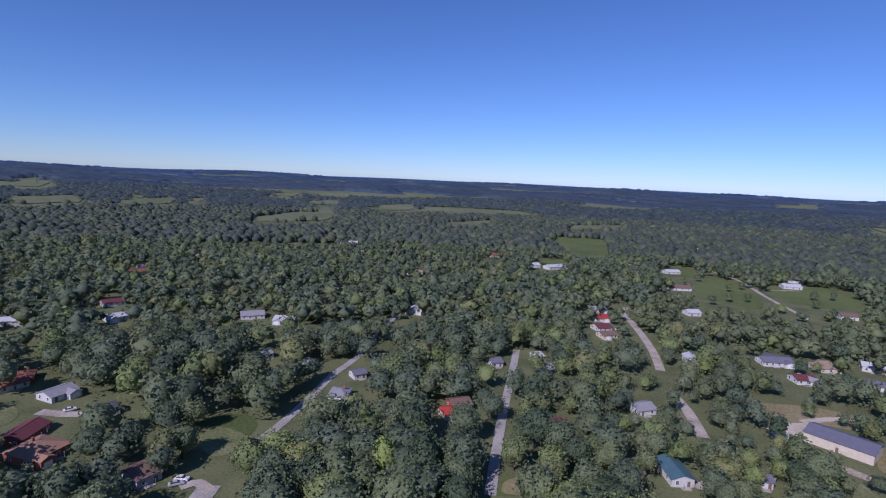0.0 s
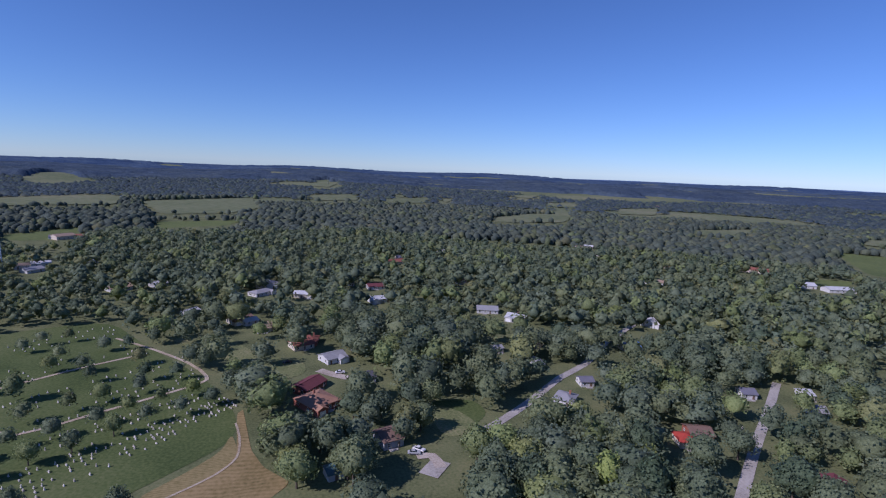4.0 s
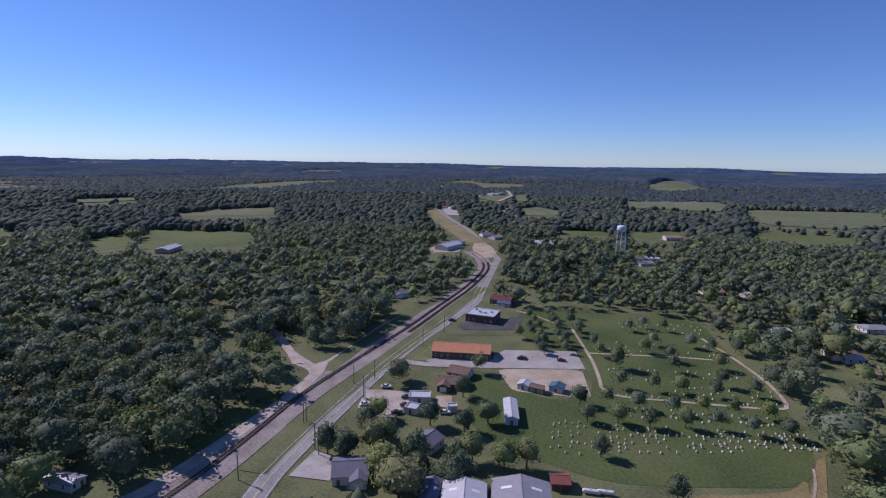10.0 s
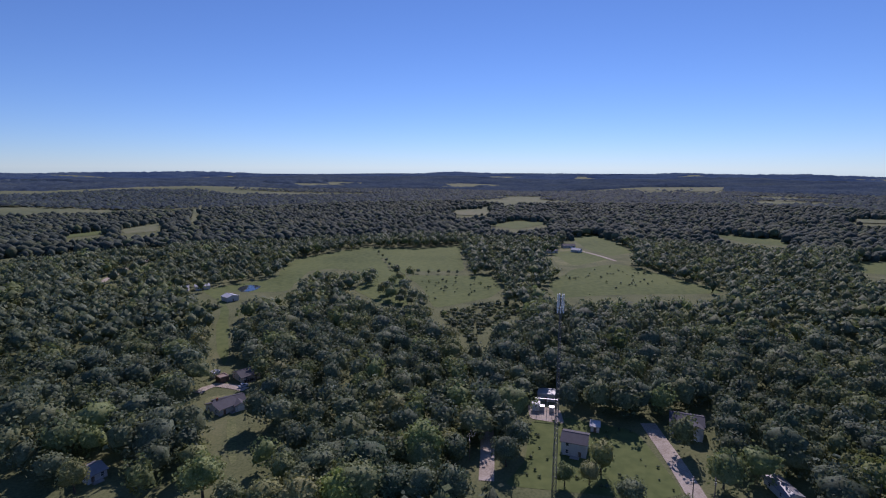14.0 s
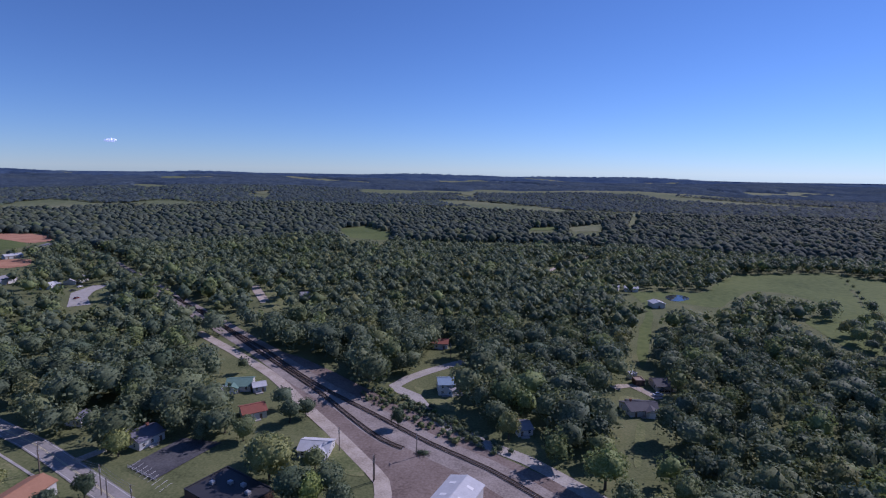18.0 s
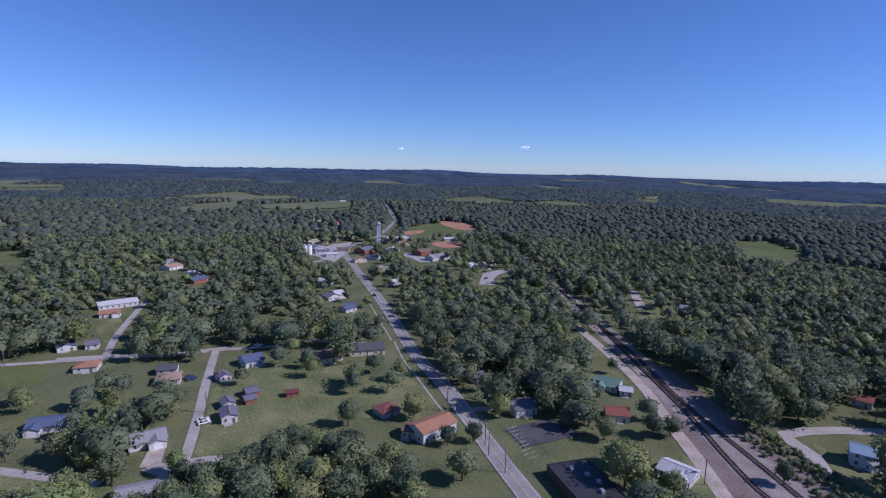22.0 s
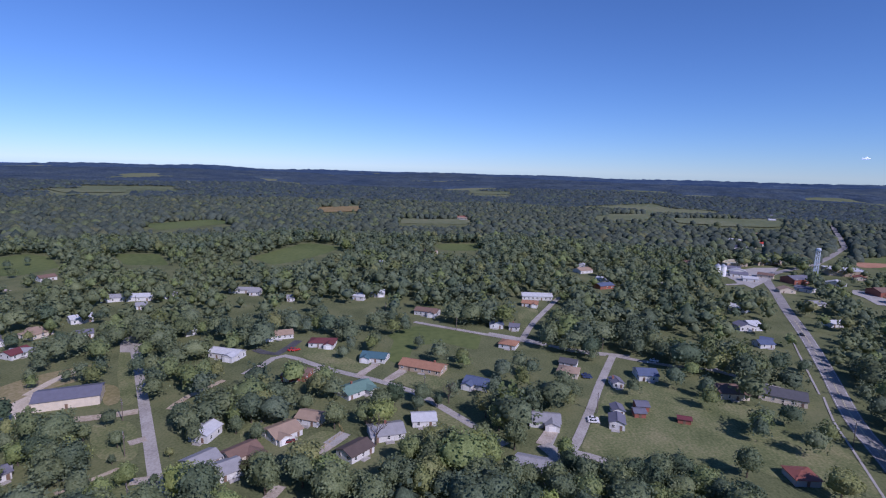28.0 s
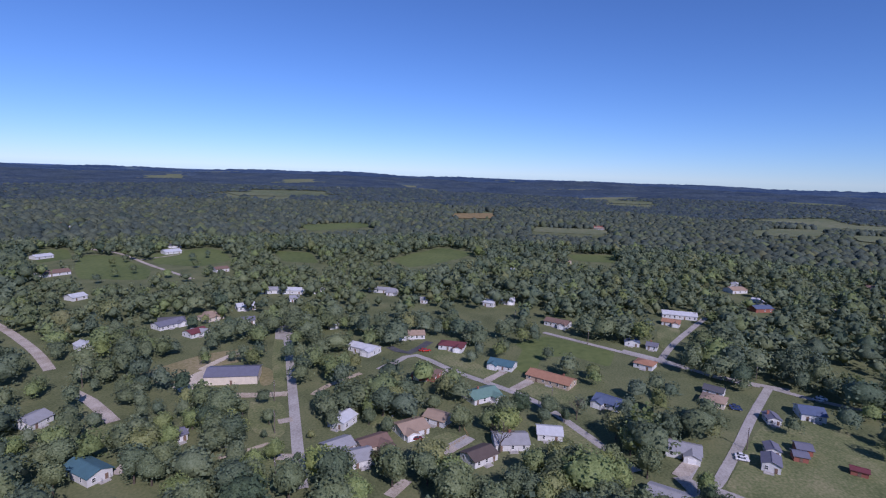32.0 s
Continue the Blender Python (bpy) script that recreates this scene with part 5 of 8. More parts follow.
house(243.2, 227.3, -13, 10.5, 9.0, 2.8, "g", "maroon", "white", "house")
house(463.1, 461.9, -21, 17.6, 12.0, 2.8, "g", "white", "white", "house")
house(220.3, 574.9, 6, 18.3, 12.0, 3.0, "g", "white", "white", "house")
house(246.1, 564.9, 16, 26.3, 12.0, 3.0, "g", "white", "white", "house")
house(199.0, 645.5, -19, 27.4, 14.0, 3.0, "g", "redbrown", "cream", "house")
house(548.9, 734.2, -22, 15.5, 14.0, 3.0, "g", "white", "white", "house")
house(144.5, 144.6, -21, 4.4, 6.0, 2.6, "g", "slate", "white", "house")
house(57.0, 375.2, 56, 13.6, 10.0, 3.0, "g", "white", "white", "house")
house(579.0, -394.6, -106, 34.0, 26.0, 6.0, "f", "white", "tan", "school")
house(524.0, -315.0, -71, 23.4, 16.0, 4.5, "g", "slate", "brick", "school")
house(478.6, -361.7, -83, 17.7, 16.0, 4.5, "g", "brown", "brick", "school")
house(444.8, -357.2, -89, 24.2, 14.0, 4.0, "g", "grey", "white", "house")
house(392.1, -357.4, -81, 10.5, 10.0, 3.0, "g", "white", "white", "house")
house(390.2, -380.1, -77, 17.9, 10.0, 3.0, "g", "white", "white", "house")
house(620.1, -298.1, -82, 30.2, 14.0, 4.0, "f", "cream", "cream", "shop")
house(630.3, -341.4, -67, 37.3, 12.0, 4.0, "g", "white", "tan", "shop")
house(427.9, -273.7, -81, 11.8, 9.0, 2.8, "g", "grey", "white", "house")
house(369.9, -250.5, -78, 11.1, 8.0, 2.8, "g", "white", "white", "house")
house(610.0, -293.8, -71, 28.0, 16.0, 4.0, "f", "cream", "tan", "shop")
house(751.8, -363.9, -59, 33.2, 14.0, 3.5, "g", "slate", "white", "house")
house(533.7, -112.1, -58, 16.0, 12.0, 3.0, "g", "tan", "white", "house")
house(463.3, -116.2, -62, 15.3, 10.0, 3.0, "g", "navy", "brick", "house")
house(806.4, -430.1, -69, 15.9, 12.0, 3.0, "g", "red", "white", "house")
house(-603.7, -115.5, 163, 27.8, 14.0, 4.0, "g", "white", "tan", "barn")
house(-567.5, 178.7, 132, 34.0, 16.0, 4.5, "g", "white", "white", "barn")
house(-650.6, 256.1, 88, 13.2, 14.0, 3.0, "g", "slate", "white", "house")
house(-627.4, 260.9, 112, 15.2, 12.0, 3.0, "g", "grey", "white", "house")
house(-1454.8, 601.2, 107, 47.0, 24.0, 5.0, "f", "white", "white", "warehouse")
house(-112, 784, -13, 12, 9, 3.0, "x", "brown", "white", "house")
house(10, 730, 9, 11, 9, 3.0, "g", "brown", "white", "house")
house(38, 680, -16, 15, 9, 3.0, "x", "darkgrey", "white", "house")
house(78, 525, -17, 16, 9, 3.0, "g", "tan", "white", "house")
house(-177, 541, 38, 15, 9, 3.0, "g", "slate", "cream", "house")
house(-192, 354, 17, 15, 9, 3.0, "g", "white", "cream", "house")
house(579, 778, -27, 20, 13, 3.0, "x", "redbrown", "white", "house")
house(535, 668, -58, 16, 9, 3.0, "x", "darkgrey", "white", "house")
house(405, 346, -27, 12, 9, 3.0, "g", "brown", "white", "house")
house(303, 239, -39, 12, 9, 3.0, "g", "white", "white", "house")
house(265, 1911, 4, 15, 13, 3.0, "g", "brown", "white", "house")
house(109, 623, 5, 15, 9, 3.0, "x", "darkgrey", "cream", "house")
house(-151, 610, 8, 13, 9, 3.0, "g", "white", "white", "house")
house(-91, 451, 10, 13, 9, 3.0, "g", "redbrown", "white", "house")
house(-234, 370, 26, 16, 9, 3.0, "x", "grey", "white", "house")
house(22, 743, -8, 12, 9, 3.0, "g", "white", "cream", "house")
house(-584, 487, 37, 13, 9, 3.0, "g", "slate", "white", "house")
house(-570, 504, 35, 16, 9, 3.0, "g", "redbrown", "white", "house")
house(-1403, 539, 93, 18, 13, 3.0, "x", "brown", "cream", "house")
house(-1421, 582, 83, 17, 13, 3.0, "g", "brown", "cream", "house")
house(-1042, 335, 94, 15, 13, 3.0, "x", "white", "white", "house")
house(-1055, 375, 56, 21, 13, 3.0, "g", "redbrown", "white", "house")
house(-1010, 378, 71, 22, 13, 3.0, "x", "slate", "white", "house")
house(-650, 274, 52, 14, 9, 3.0, "g", "redbrown", "white", "house")
house(-457, 348, 57, 11, 9, 3.0, "g", "tan", "white", "house")
house(-453, 362, 54, 14, 9, 3.0, "g", "white", "white", "house")
house(-136, 362, 39, 15, 9, 3.0, "g", "white", "white", "house")
house(-595, -745, -206, 20, 13, 3.0, "x", "darkgrey", "white", "house")
house(-642, -769, -245, 15, 13, 3.0, "g", "darkgrey", "cream", "house")
house(-463, -450, -207, 15, 9, 3.0, "g", "slate", "white", "house")
house(-512, -467, -210, 16, 9, 3.0, "g", "darkgrey", "white", "house")
house(-493, -436, -250, 11, 9, 3.0, "g", "white", "white", "house")
house(-279, -1320, -217, 17, 13, 3.0, "g", "white", "cream", "house")
house(-462, -1336, -224, 15, 13, 3.0, "g", "slate", "white", "house")
house(-2038, -1368, -248, 18, 13, 3.0, "x", "grey", "cream", "house")
house(-2176, -1301, -246, 17, 13, 3.0, "x", "brown", "white", "house")
house(1084, -811, -132, 17, 13, 3.0, "x", "redbrown", "white", "house")
house(-475, -1353, -187, 15, 13, 3.0, "g", "tan", "white", "house")
house(-160, -1271, -163, 20, 13, 3.0, "g", "redbrown", "cream", "house")
house(1884, -1324, -112, 21, 13, 3.0, "g", "slate", "white", "house")
house(663, 100, -64, 11, 9, 3.0, "x", "white", "white", "house")
house(612, 48, -99, 15, 9, 3.0, "g", "tan", "cream", "house")
house(557, -117, -96, 11, 9, 3.0, "x", "white", "white", "house")
house(490, -123, -118, 13, 9, 3.0, "g", "white", "white", "house")
house(1081, -395, -117, 21, 13, 3.0, "x", "white", "white", "house")
house(1303, -708, -105, 15, 13, 3.0, "g", "white", "white", "house")
house(1631, -931, -126, 18, 13, 3.0, "x", "darkgrey", "white", "house")
house(739, -324, -109, 16, 9, 3.0, "x", "slate", "white", "house")
house(886, -423, -118, 18, 13, 3.0, "g", "darkgrey", "white", "house")
house(929, -481, -134, 17, 13, 3.0, "x", "tan", "cream", "house")
house(831, -441, -99, 22, 13, 3.0, "g", "tan", "white", "house")
house(1086, 26, -80, 21, 13, 3.0, "g", "redbrown", "cream", "house")
house(1426, -1373, -116, 21, 13, 3.0, "g", "white", "white", "house")
house(354, 29, -106, 16, 9, 3.0, "g", "brown", "white", "house")
house(353, 253, -60, 15, 9, 3.0, "g", "grey", "white", "house")
house(1062, 20, -110, 20, 13, 3.0, "g", "tan", "white", "house")
house(1412, 331, -97, 15, 13, 3.0, "x", "grey", "white", "house")
house(837, -404, -134, 15, 13, 3.0, "g", "white", "white", "house")
house(775, -398, -136, 12, 9, 3.0, "x", "darkgrey", "cream", "house")
house(1453, -795, -115, 20, 13, 3.0, "g", "slate", "white", "house")
house(607, -246, -96, 12, 9, 3.0, "g", "brown", "white", "house")
house(545, -270, -104, 16, 9, 3.0, "g", "slate", "white", "house")
house(497, 490, -41, 14, 9, 3.0, "g", "darkgrey", "white", "house")
house(359, 237, -70, 16, 9, 3.0, "g", "white", "white", "house")
house(1435, 238, -57, 15, 13, 3.0, "x", "grey", "white", "house")
house(2019, 1108, -68, 17, 13, 3.0, "g", "white", "white", "house")
house(580, -281, -116, 14, 9, 3.0, "g", "slate", "white", "house")
house(561, -277, -101, 16, 9, 3.0, "x", "white", "white", "house")
house(522, -270, -108, 13, 9, 3.0, "g", "white", "white", "house")
house(545, -297, -124, 14, 9, 3.0, "g", "brown", "cream", "house")
house(649, -370, -99, 12, 9, 3.0, "g", "slate", "white", "house")
house(476, -278, -98, 13, 9, 3.0, "x", "tan", "cream", "house")
house(484, -299, -144, 14, 9, 3.0, "g", "slate", "white", "house")
house(514, -345, -130, 16, 9, 3.0, "x", "white", "white", "house")
house(549, -391, -113, 11, 9, 3.0, "x", "redbrown", "cream", "house")
house(556, -466, -109, 16, 9, 3.0, "g", "white", "white", "house")
house(583, -514, -126, 12, 9, 3.0, "x", "tan", "white", "house")
house(582, -532, -125, 16, 9, 3.0, "x", "grey", "cream", "house")
house(-69.2, 146.7, 44, 5.3, 6.0, 2.4, "g", "teal", "white", "shed")
house(-190.0, 62.7, 75, 3.9, 3.0, 2.4, "f", "white", "white", "camper")
house(-46.6, -263.6, -146, 4.0, 3.0, 2.4, "f", "white", "white", "camper")
house(-162.3, -157.1, 130, 7.4, 6.0, 3.0, "f", "white", "grey", "shed")
house(-585.3, 189.2, 130, 33.1, 14.0, 4.0, "g", "grey", "cream", "long_shed")
house(-577.8, 490.2, 78, 20.7, 14.0, 4.0, "g", "tan", "cream", "house")
house(-1439, 591, 87, 18, 13, 3.0, "g", "white", "white", "house")
house(-1088, 388, 65, 21, 13, 3.0, "g", "redbrown", "white", "house")
house(-896, 339, 55, 20, 13, 3.0, "g", "white", "cream", "house")
house(-1106, 411, 73, 20, 13, 3.0, "x", "grey", "cream", "house")
house(-672, 266, 76, 16, 9, 3.0, "g", "tan", "white", "house")
house(-1060, 320, 54, 20, 13, 3.0, "g", "redbrown", "white", "house")
house(-1989, 407, 82, 17, 13, 3.0, "x", "redbrown", "cream", "house")
house(-2072, 402, 80, 17, 13, 3.0, "x", "grey", "cream", "house")
house(-1486, 385, 50, 18, 13, 3.0, "x", "white", "white", "house")
house(-1490, 325, 53, 18, 13, 3.0, "g", "white", "white", "house")
house(-1751, 527, 96, 22, 13, 3.0, "g", "white", "white", "house")
house(-696, 478, 55, 11, 9, 3.0, "g", "slate", "cream", "house")
house(-841, 385, 54, 18, 13, 3.0, "x", "white", "cream", "house")
house(-1061, 416, 91, 18, 13, 3.0, "g", "redbrown", "white", "house")
house(-1056, 438, 65, 18, 13, 3.0, "g", "brown", "white", "house")
house(-951, 408, 57, 17, 13, 3.0, "g", "tan", "cream", "house")
house(-995, 436, 42, 18, 13, 3.0, "g", "white", "white", "house")

# ---- parked vehicles ----
car(-218.2, 41.2, 73, "white")
car(-203.8, 29.7, 97, "white")
car(-206.8, 32.1, 95, "silver")
car(-193.3, 40.7, 86, "black")
car(-199.0, 45.4, 93, "maroon")
car(-205.7, 47.6, 83, "black")
car(-165.1, 14.4, 47, "maroon")
car(-234.3, 113.9, 59, "black")
car(-235.3, 114.8, 74, "maroon")
car(-227.1, 132.6, 63, "maroon")
car(-305.1, 99.2, 79, "navy")
car(204.7, -51.6, -93, "white")
car(251.9, -58.8, -90, "navy")
car(277.3, -97.7, -97, "white")
car(270.1, 92.9, -51, "red")
car(207.2, -51.8, -92, "white")
car(175.7, 63.5, -68, "maroon")
car(254.5, -58.6, -92, "navy")
car(-54.9, -243.5, -164, "white")
car(280.4, -100.1, -120, "white")
car(-47.3, 170.0, -16, "white")
car(-103.8, 225.9, 31, "white")
car(-86.2, 220.7, 14, "silver")
car(-134.0, 229.2, 34, "black")
car(190.6, 323.7, -0, "white")
car(-48.3, 167.3, 16, "silver")
car(365.4, -352.0, -120, "black")
car(371.7, -365.1, -99, "white")
car(341.8, -332.0, -85, "maroon")
car(342.7, -213.7, 166, "black")
car(-188.5, 59.2, 76, "white")
car(270.2, 95.1, -42, "red")
car(-58.9, -248.5, -164, "black")

# ---- utility poles ----
for x, y in [(-175, 8), (-210, 30), (-285, 88), (-265, 70)]:
    utility_pole(x, y, 10)
for x, y in [(-208, -25), (-195, 5), (-226, 28), (-230, 38)]:
    utility_pole(x, y, 9)
for x, y in [(-187, -46)]:
    utility_pole(x, y, 9)
for x, y in [(112, -121), (129, -128), (159, -135), (197, -147)]:
    utility_pole(x, y, 10)
for x, y in [(50, -152), (40, -170), (77, -229), (45, -268)]:
    utility_pole(x, y, 9)
for x, y in [(68, -168), (50, -153), (77, -228)]:
    utility_pole(x, y, 9)
for x, y in [(-171, 9), (-206, 30), (-196, 6), (-163, -16), (-226, 28), (-150, -75)]:
    utility_pole(x, y, 9)
for x, y in [(-104, -136), (-145, -79)]:
    utility_pole(x, y, 9)
for x, y in [(226, 19), (297, -75), (347, 57), (321, 8)]:
    utility_pole(x, y, 9)
for x, y in [(133, 95), (161, 115), (185, 132), (336, 225)]:
    utility_pole(x, y, 9)
for x, y in [(295, -76), (214, -55)]:
    utility_pole(x, y, 9)
for x, y in [(165, 217), (67, 209)]:
    utility_pole(x, y, 9)
for x, y in [(123, -124), (158, -134)]:
    utility_pole(x, y, 9)

# ---- special structures ----
TANK_PAINT = surface("tank_paint", (0.5, 0.56, 0.62), (0.66, 0.71, 0.76), 0.2, 0.5)


def water_tower(x, y, h, legs, girth, label):
    ob = tagged(empty("water_tower", x, y, float(terrain(x, y))), label, "water tower")
    top = h * 0.84
    bm = bmesh.new()
    R = h * girth
    lathe(bm, [(0.4, top - R * 0.55), (R * 0.62, top - R * 0.48), (R * 0.95, top - R * 0.16), (R, top + R * 0.1), (R, top + R * 0.62), (R * 0.93, top + R * 0.78), (R * 0.55, top + R * 0.93), (0.05, top + R * 0.98)], 24)
    for f in bm.faces:
        f.smooth = True
    part("tank", bm, TANK_PAINT, ob, "pale blue-grey steel water tank")
    bm = bmesh.new()
    tube(bm, (0, 0, -0.5), (0, 0, top - R * 0.4), 0.4, 0.4, 12)
    part("riser_pipe", bm, TANK_PAINT, ob)
    for k in range(legs):
        a = 2 * math.pi * k / legs + 0.4
        b2 = 2 * math.pi * (k + 1) / legs + 0.4
        bm = bmesh.new()
        tube(bm, (R * 1.2 * math.cos(a), R * 1.2 * math.sin(a), -0.5), (R * 0.97 * math.cos(a), R * 0.97 * math.sin(a), top + R * 0.2), 0.3, 0.26, 10)
        part("leg", bm, TANK_PAINT, ob)
        for z in (0.3, 0.6):
            f = 1.2 - 0.23 * z
            bm = bmesh.new()
            tube(bm, (R * f * math.cos(a), R * f * math.sin(a), z * top), (R * f * math.cos(b2), R * f * math.sin(b2), z * top), 0.16, 0.16, 6)
            part("brace", bm, TANK_PAINT, ob)
            bm = bmesh.new()
            tube(bm, (R * f * math.cos(a), R * f * math.sin(a), z * top), (R * (f - 0.11) * math.cos(b2), R * (f - 0.11) * math.sin(b2), (z + 0.3) * top), 0.1, 0.1, 6)
            part("brace_rod", bm, TANK_PAINT, ob)
    bm = bmesh.new()
    for z in (0.1, 1.1):
        lathe(bm, [(R * 1.1, top + z), (R * 1.1, top + z + 0.08), (R * 1.02, top + z + 0.08), (R * 1.02, top + z), (R * 1.1, top + z)], 24)
    for k in range(24):
        a = k * math.pi / 12
        tube(bm, (R * 1.08 * math.cos(a), R * 1.08 * math.sin(a), top + 0.1), (R * 1.08 * math.cos(a), R * 1.08 * math.sin(a), top + 1.15), 0.04, 0.04, 4)
    part("balcony_rail", bm, TANK_PAINT, ob)
    return ob


MAST_STEEL = surface("dull_dark_steel", (0.1, 0.105, 0.11), (0.17, 0.175, 0.18), 0.8, 0.6, 0.3)


def lattice_mast(x, y, h):
    ob = tagged(empty("radio_mast", x, y), "tall slim steel lattice radio mast with antennas", "radio mast")
    for k in range(3):
        a = k * 2.094
        bm = bmesh.new()
        tube(bm, (0.8 * math.cos(a), 0.8 * math.sin(a), -0.5), (0.32 * math.cos(a), 0.32 * math.sin(a), h), 0.11, 0.07, 6)
        part("leg", bm, MAST_STEEL, ob)
        bm = bmesh.new()
        n = int(h / 1.6)
        for i in range(n):
            z0, z1 = h * i / n, h * (i + 1) / n
            r0, r1 = 0.8 - 0.48 * i / n, 0.8 - 0.48 * (i + 1) / n
            tube(bm, (r0 * math.cos(a), r0 * math.sin(a), z0), (r1 * math.cos(a + 2.094), r1 * math.sin(a + 2.094), z1), 0.05, 0.05, 4, False)
            tube(bm, (r0 * math.cos(a), r0 * math.sin(a), z0), (r0 * math.cos(a + 2.094), r0 * math.sin(a + 2.094), z0), 0.04, 0.04, 4, False)
        part("bracing", bm, MAST_STEEL, ob)
    for lev in (0.2, 2.2, 4.0):
        for k in range(6):
            a = k * 1.047 + lev
            bm = bmesh.new()
            box(bm, 0.85, 1.05, -0.16, 0.16, h - lev - 1.2, h - lev + 0.6)
            box(bm, 0.2, 0.85, -0.05, 0.05, h - lev - 0.4, h - lev - 0.28)
            part("panel_antenna", bm, TRIM, ob, "pale panel antenna", turn=a)
    return ob


STONE = surface("headstone_granite", (0.36, 0.34, 0.3), (0.62, 0.59, 0.53), 1.2, 0.6, vary=0.4)


def headstone_mesh(bm, w, h, arch):
    box(bm, -w / 2 - 0.12, w / 2 + 0.12, -0.22, 0.22, -0.1, 0.18)
    n = 6
    prof = [(-w / 2, 0.18), (w / 2, 0.18), (w / 2, h)] + [(w / 2 * math.cos(math.pi * k / n), h + arch * math.sin(math.pi * k / n)) for k in range(1, n)] + [(-w / 2, h)]
    s = [[bm.verts.new((x, yy, z)) for x, z in prof] for yy in (-0.1, 0.1)]
    bm.faces.new(s[0])
    bm.faces.new(s[1][::-1])
    for k in range(len(prof)):
        j = (k + 1) % len(prof)
        bm.faces.new((s[0][k], s[1][k], s[1][j], s[0][j]))
    bmesh.ops.recalc_face_normals(bm, faces=bm.faces)


STONES = [shared("headstone", STONE, lambda bm, a=a: headstone_mesh(bm, *a)) for a in ((0.7, 0.7, 0.1), (1.0, 0.62, 0.04), (0.55, 0.8, 0.2), (0.75, 0.5, 0.0))]


def headstones(corners, rows, per_row, turn, rnd, holes):
    """Rows of headstones over a four-cornered piece of the cemetery, with gaps."""
    p00, p10, p11, p01 = [Vector(c) for c in corners]
    for i in range(rows):
        for k in range(per_row):
            if rnd.random() < holes:
                continue
            u, v = (k + rnd.uniform(0.3, 0.7)) / per_row, (i + 0.5 + rnd.uniform(-0.3, 0.3)) / rows
            p = (p00 * (1 - u) + p10 * u) * (1 - v) + (p01 * (1 - u) + p11 * u) * v
            ob = tagged(new("headstone", rnd.choice(STONES)), "pale grey granite headstone on the cemetery lawn", "headstone", "headstones of the cemetery")
            ob.location, ob.rotation_euler = (p.x, p.y, 0.08), (0, 0, radians(turn + rnd.uniform(-4, 4)))


def rail_line(line, offset):
    """A track: two rails on sleepers along the rail bed."""
    P = [p.copy() for p in line]
    base = []
    for i, p in enumerate(P):
        d = (P[min(i + 1, len(P) - 1)] - P[max(i - 1, 0)]).normalized()
        base.append((p + Vector((-d.y, d.x)) * offset, Vector((-d.y, d.x)), d))
    for s in (-0.75, 0.75):
        bm = bmesh.new()
        prev = None
        for p, n, d in base:
            c = p + n * s
            z = float(terrain(c.x, c.y))
            ring = [bm.verts.new((c.x + n.x * w, c.y + n.y * w, z + h)) for w, h in ((-0.06, 0.3), (0.06, 0.3), (0.06, 0.62), (-0.06, 0.62))]
            if prev:
                for k in range(4):
                    bm.faces.new((prev[k], prev[(k + 1) % 4], ring[(k + 1) % 4], ring[k]))
            prev = ring
        me = bpy.data.meshes.new("rail")
        bm.to_mesh(me)
        bm.free()
        me.materials.append(RAIL_STEEL)
        tagged(new("rail", me), "rusty brown steel rail", "rail", kind="structure")
    V, Fc = [], []
    for (p, n, d), (q, n2, d2) in zip(base, base[1:]):
        if p.length > 520:
            continue
        m = max(1, int((q - p).length / 0.9))
        for k in range(m):
            c = p.lerp(q, k / m)
            b0 = len(V)
            for sx, sy, z in ((-1, -1, 0.1), (1, -1, 0.1), (1, 1, 0.1), (-1, 1, 0.1), (-1, -1, 0.36), (1, -1, 0.36), (1, 1, 0.36), (-1, 1, 0.36)):
                w = c + n * sx * 1.3 + d * sy * 0.13
                V.append((w.x, w.y, z))
            Fc += [[b0 + i for i in f] for f in ((4, 5, 6, 7), (0, 1, 5, 4), (1, 2, 6, 5), (2, 3, 7, 6), (3, 0, 4, 7))]
    tagged(new("sleepers", mesh_from("sleepers", V, Fc, SLEEPER)), "dark creosoted wooden sleepers under the rails", "sleepers", kind="stuff")


RAIL_STEEL = surface("rusty_rail", (0.1, 0.065, 0.045), (0.2, 0.14, 0.1), 1.0, 0.5, 0.6)
SLEEPER = surface("creosoted_wood", (0.075, 0.06, 0.05), (0.14, 0.115, 0.098), 0.8, 0.9)
CLOUD = surface("glowing_cloud_white", (0.8, 0.8, 0.8), (0.85, 0.85, 0.85), 0.01, 1.0, bump=0, big=(0.88, 0.88, 0.88), spec=0)
# emission added to brighten the cloud in place of scattered sunlight
CLOUD.node_tree.nodes["Principled BSDF"].inputs["Emission Color"].default_value = (0.36, 0.44, 0.62, 1)
CLOUD.node_tree.nodes["Principled BSDF"].inputs["Emission Strength"].default_value = 0.7


# ---- small works round the fields and tracks ----
BOARD = surface("yellowed_boards", (0.3, 0.21, 0.09), (0.45, 0.33, 0.15), 0.6, 0.85)
FENCE_STEEL = surface("fence_steel", (0.25, 0.26, 0.27), (0.4, 0.41, 0.42), 2, 0.5, 0.5)


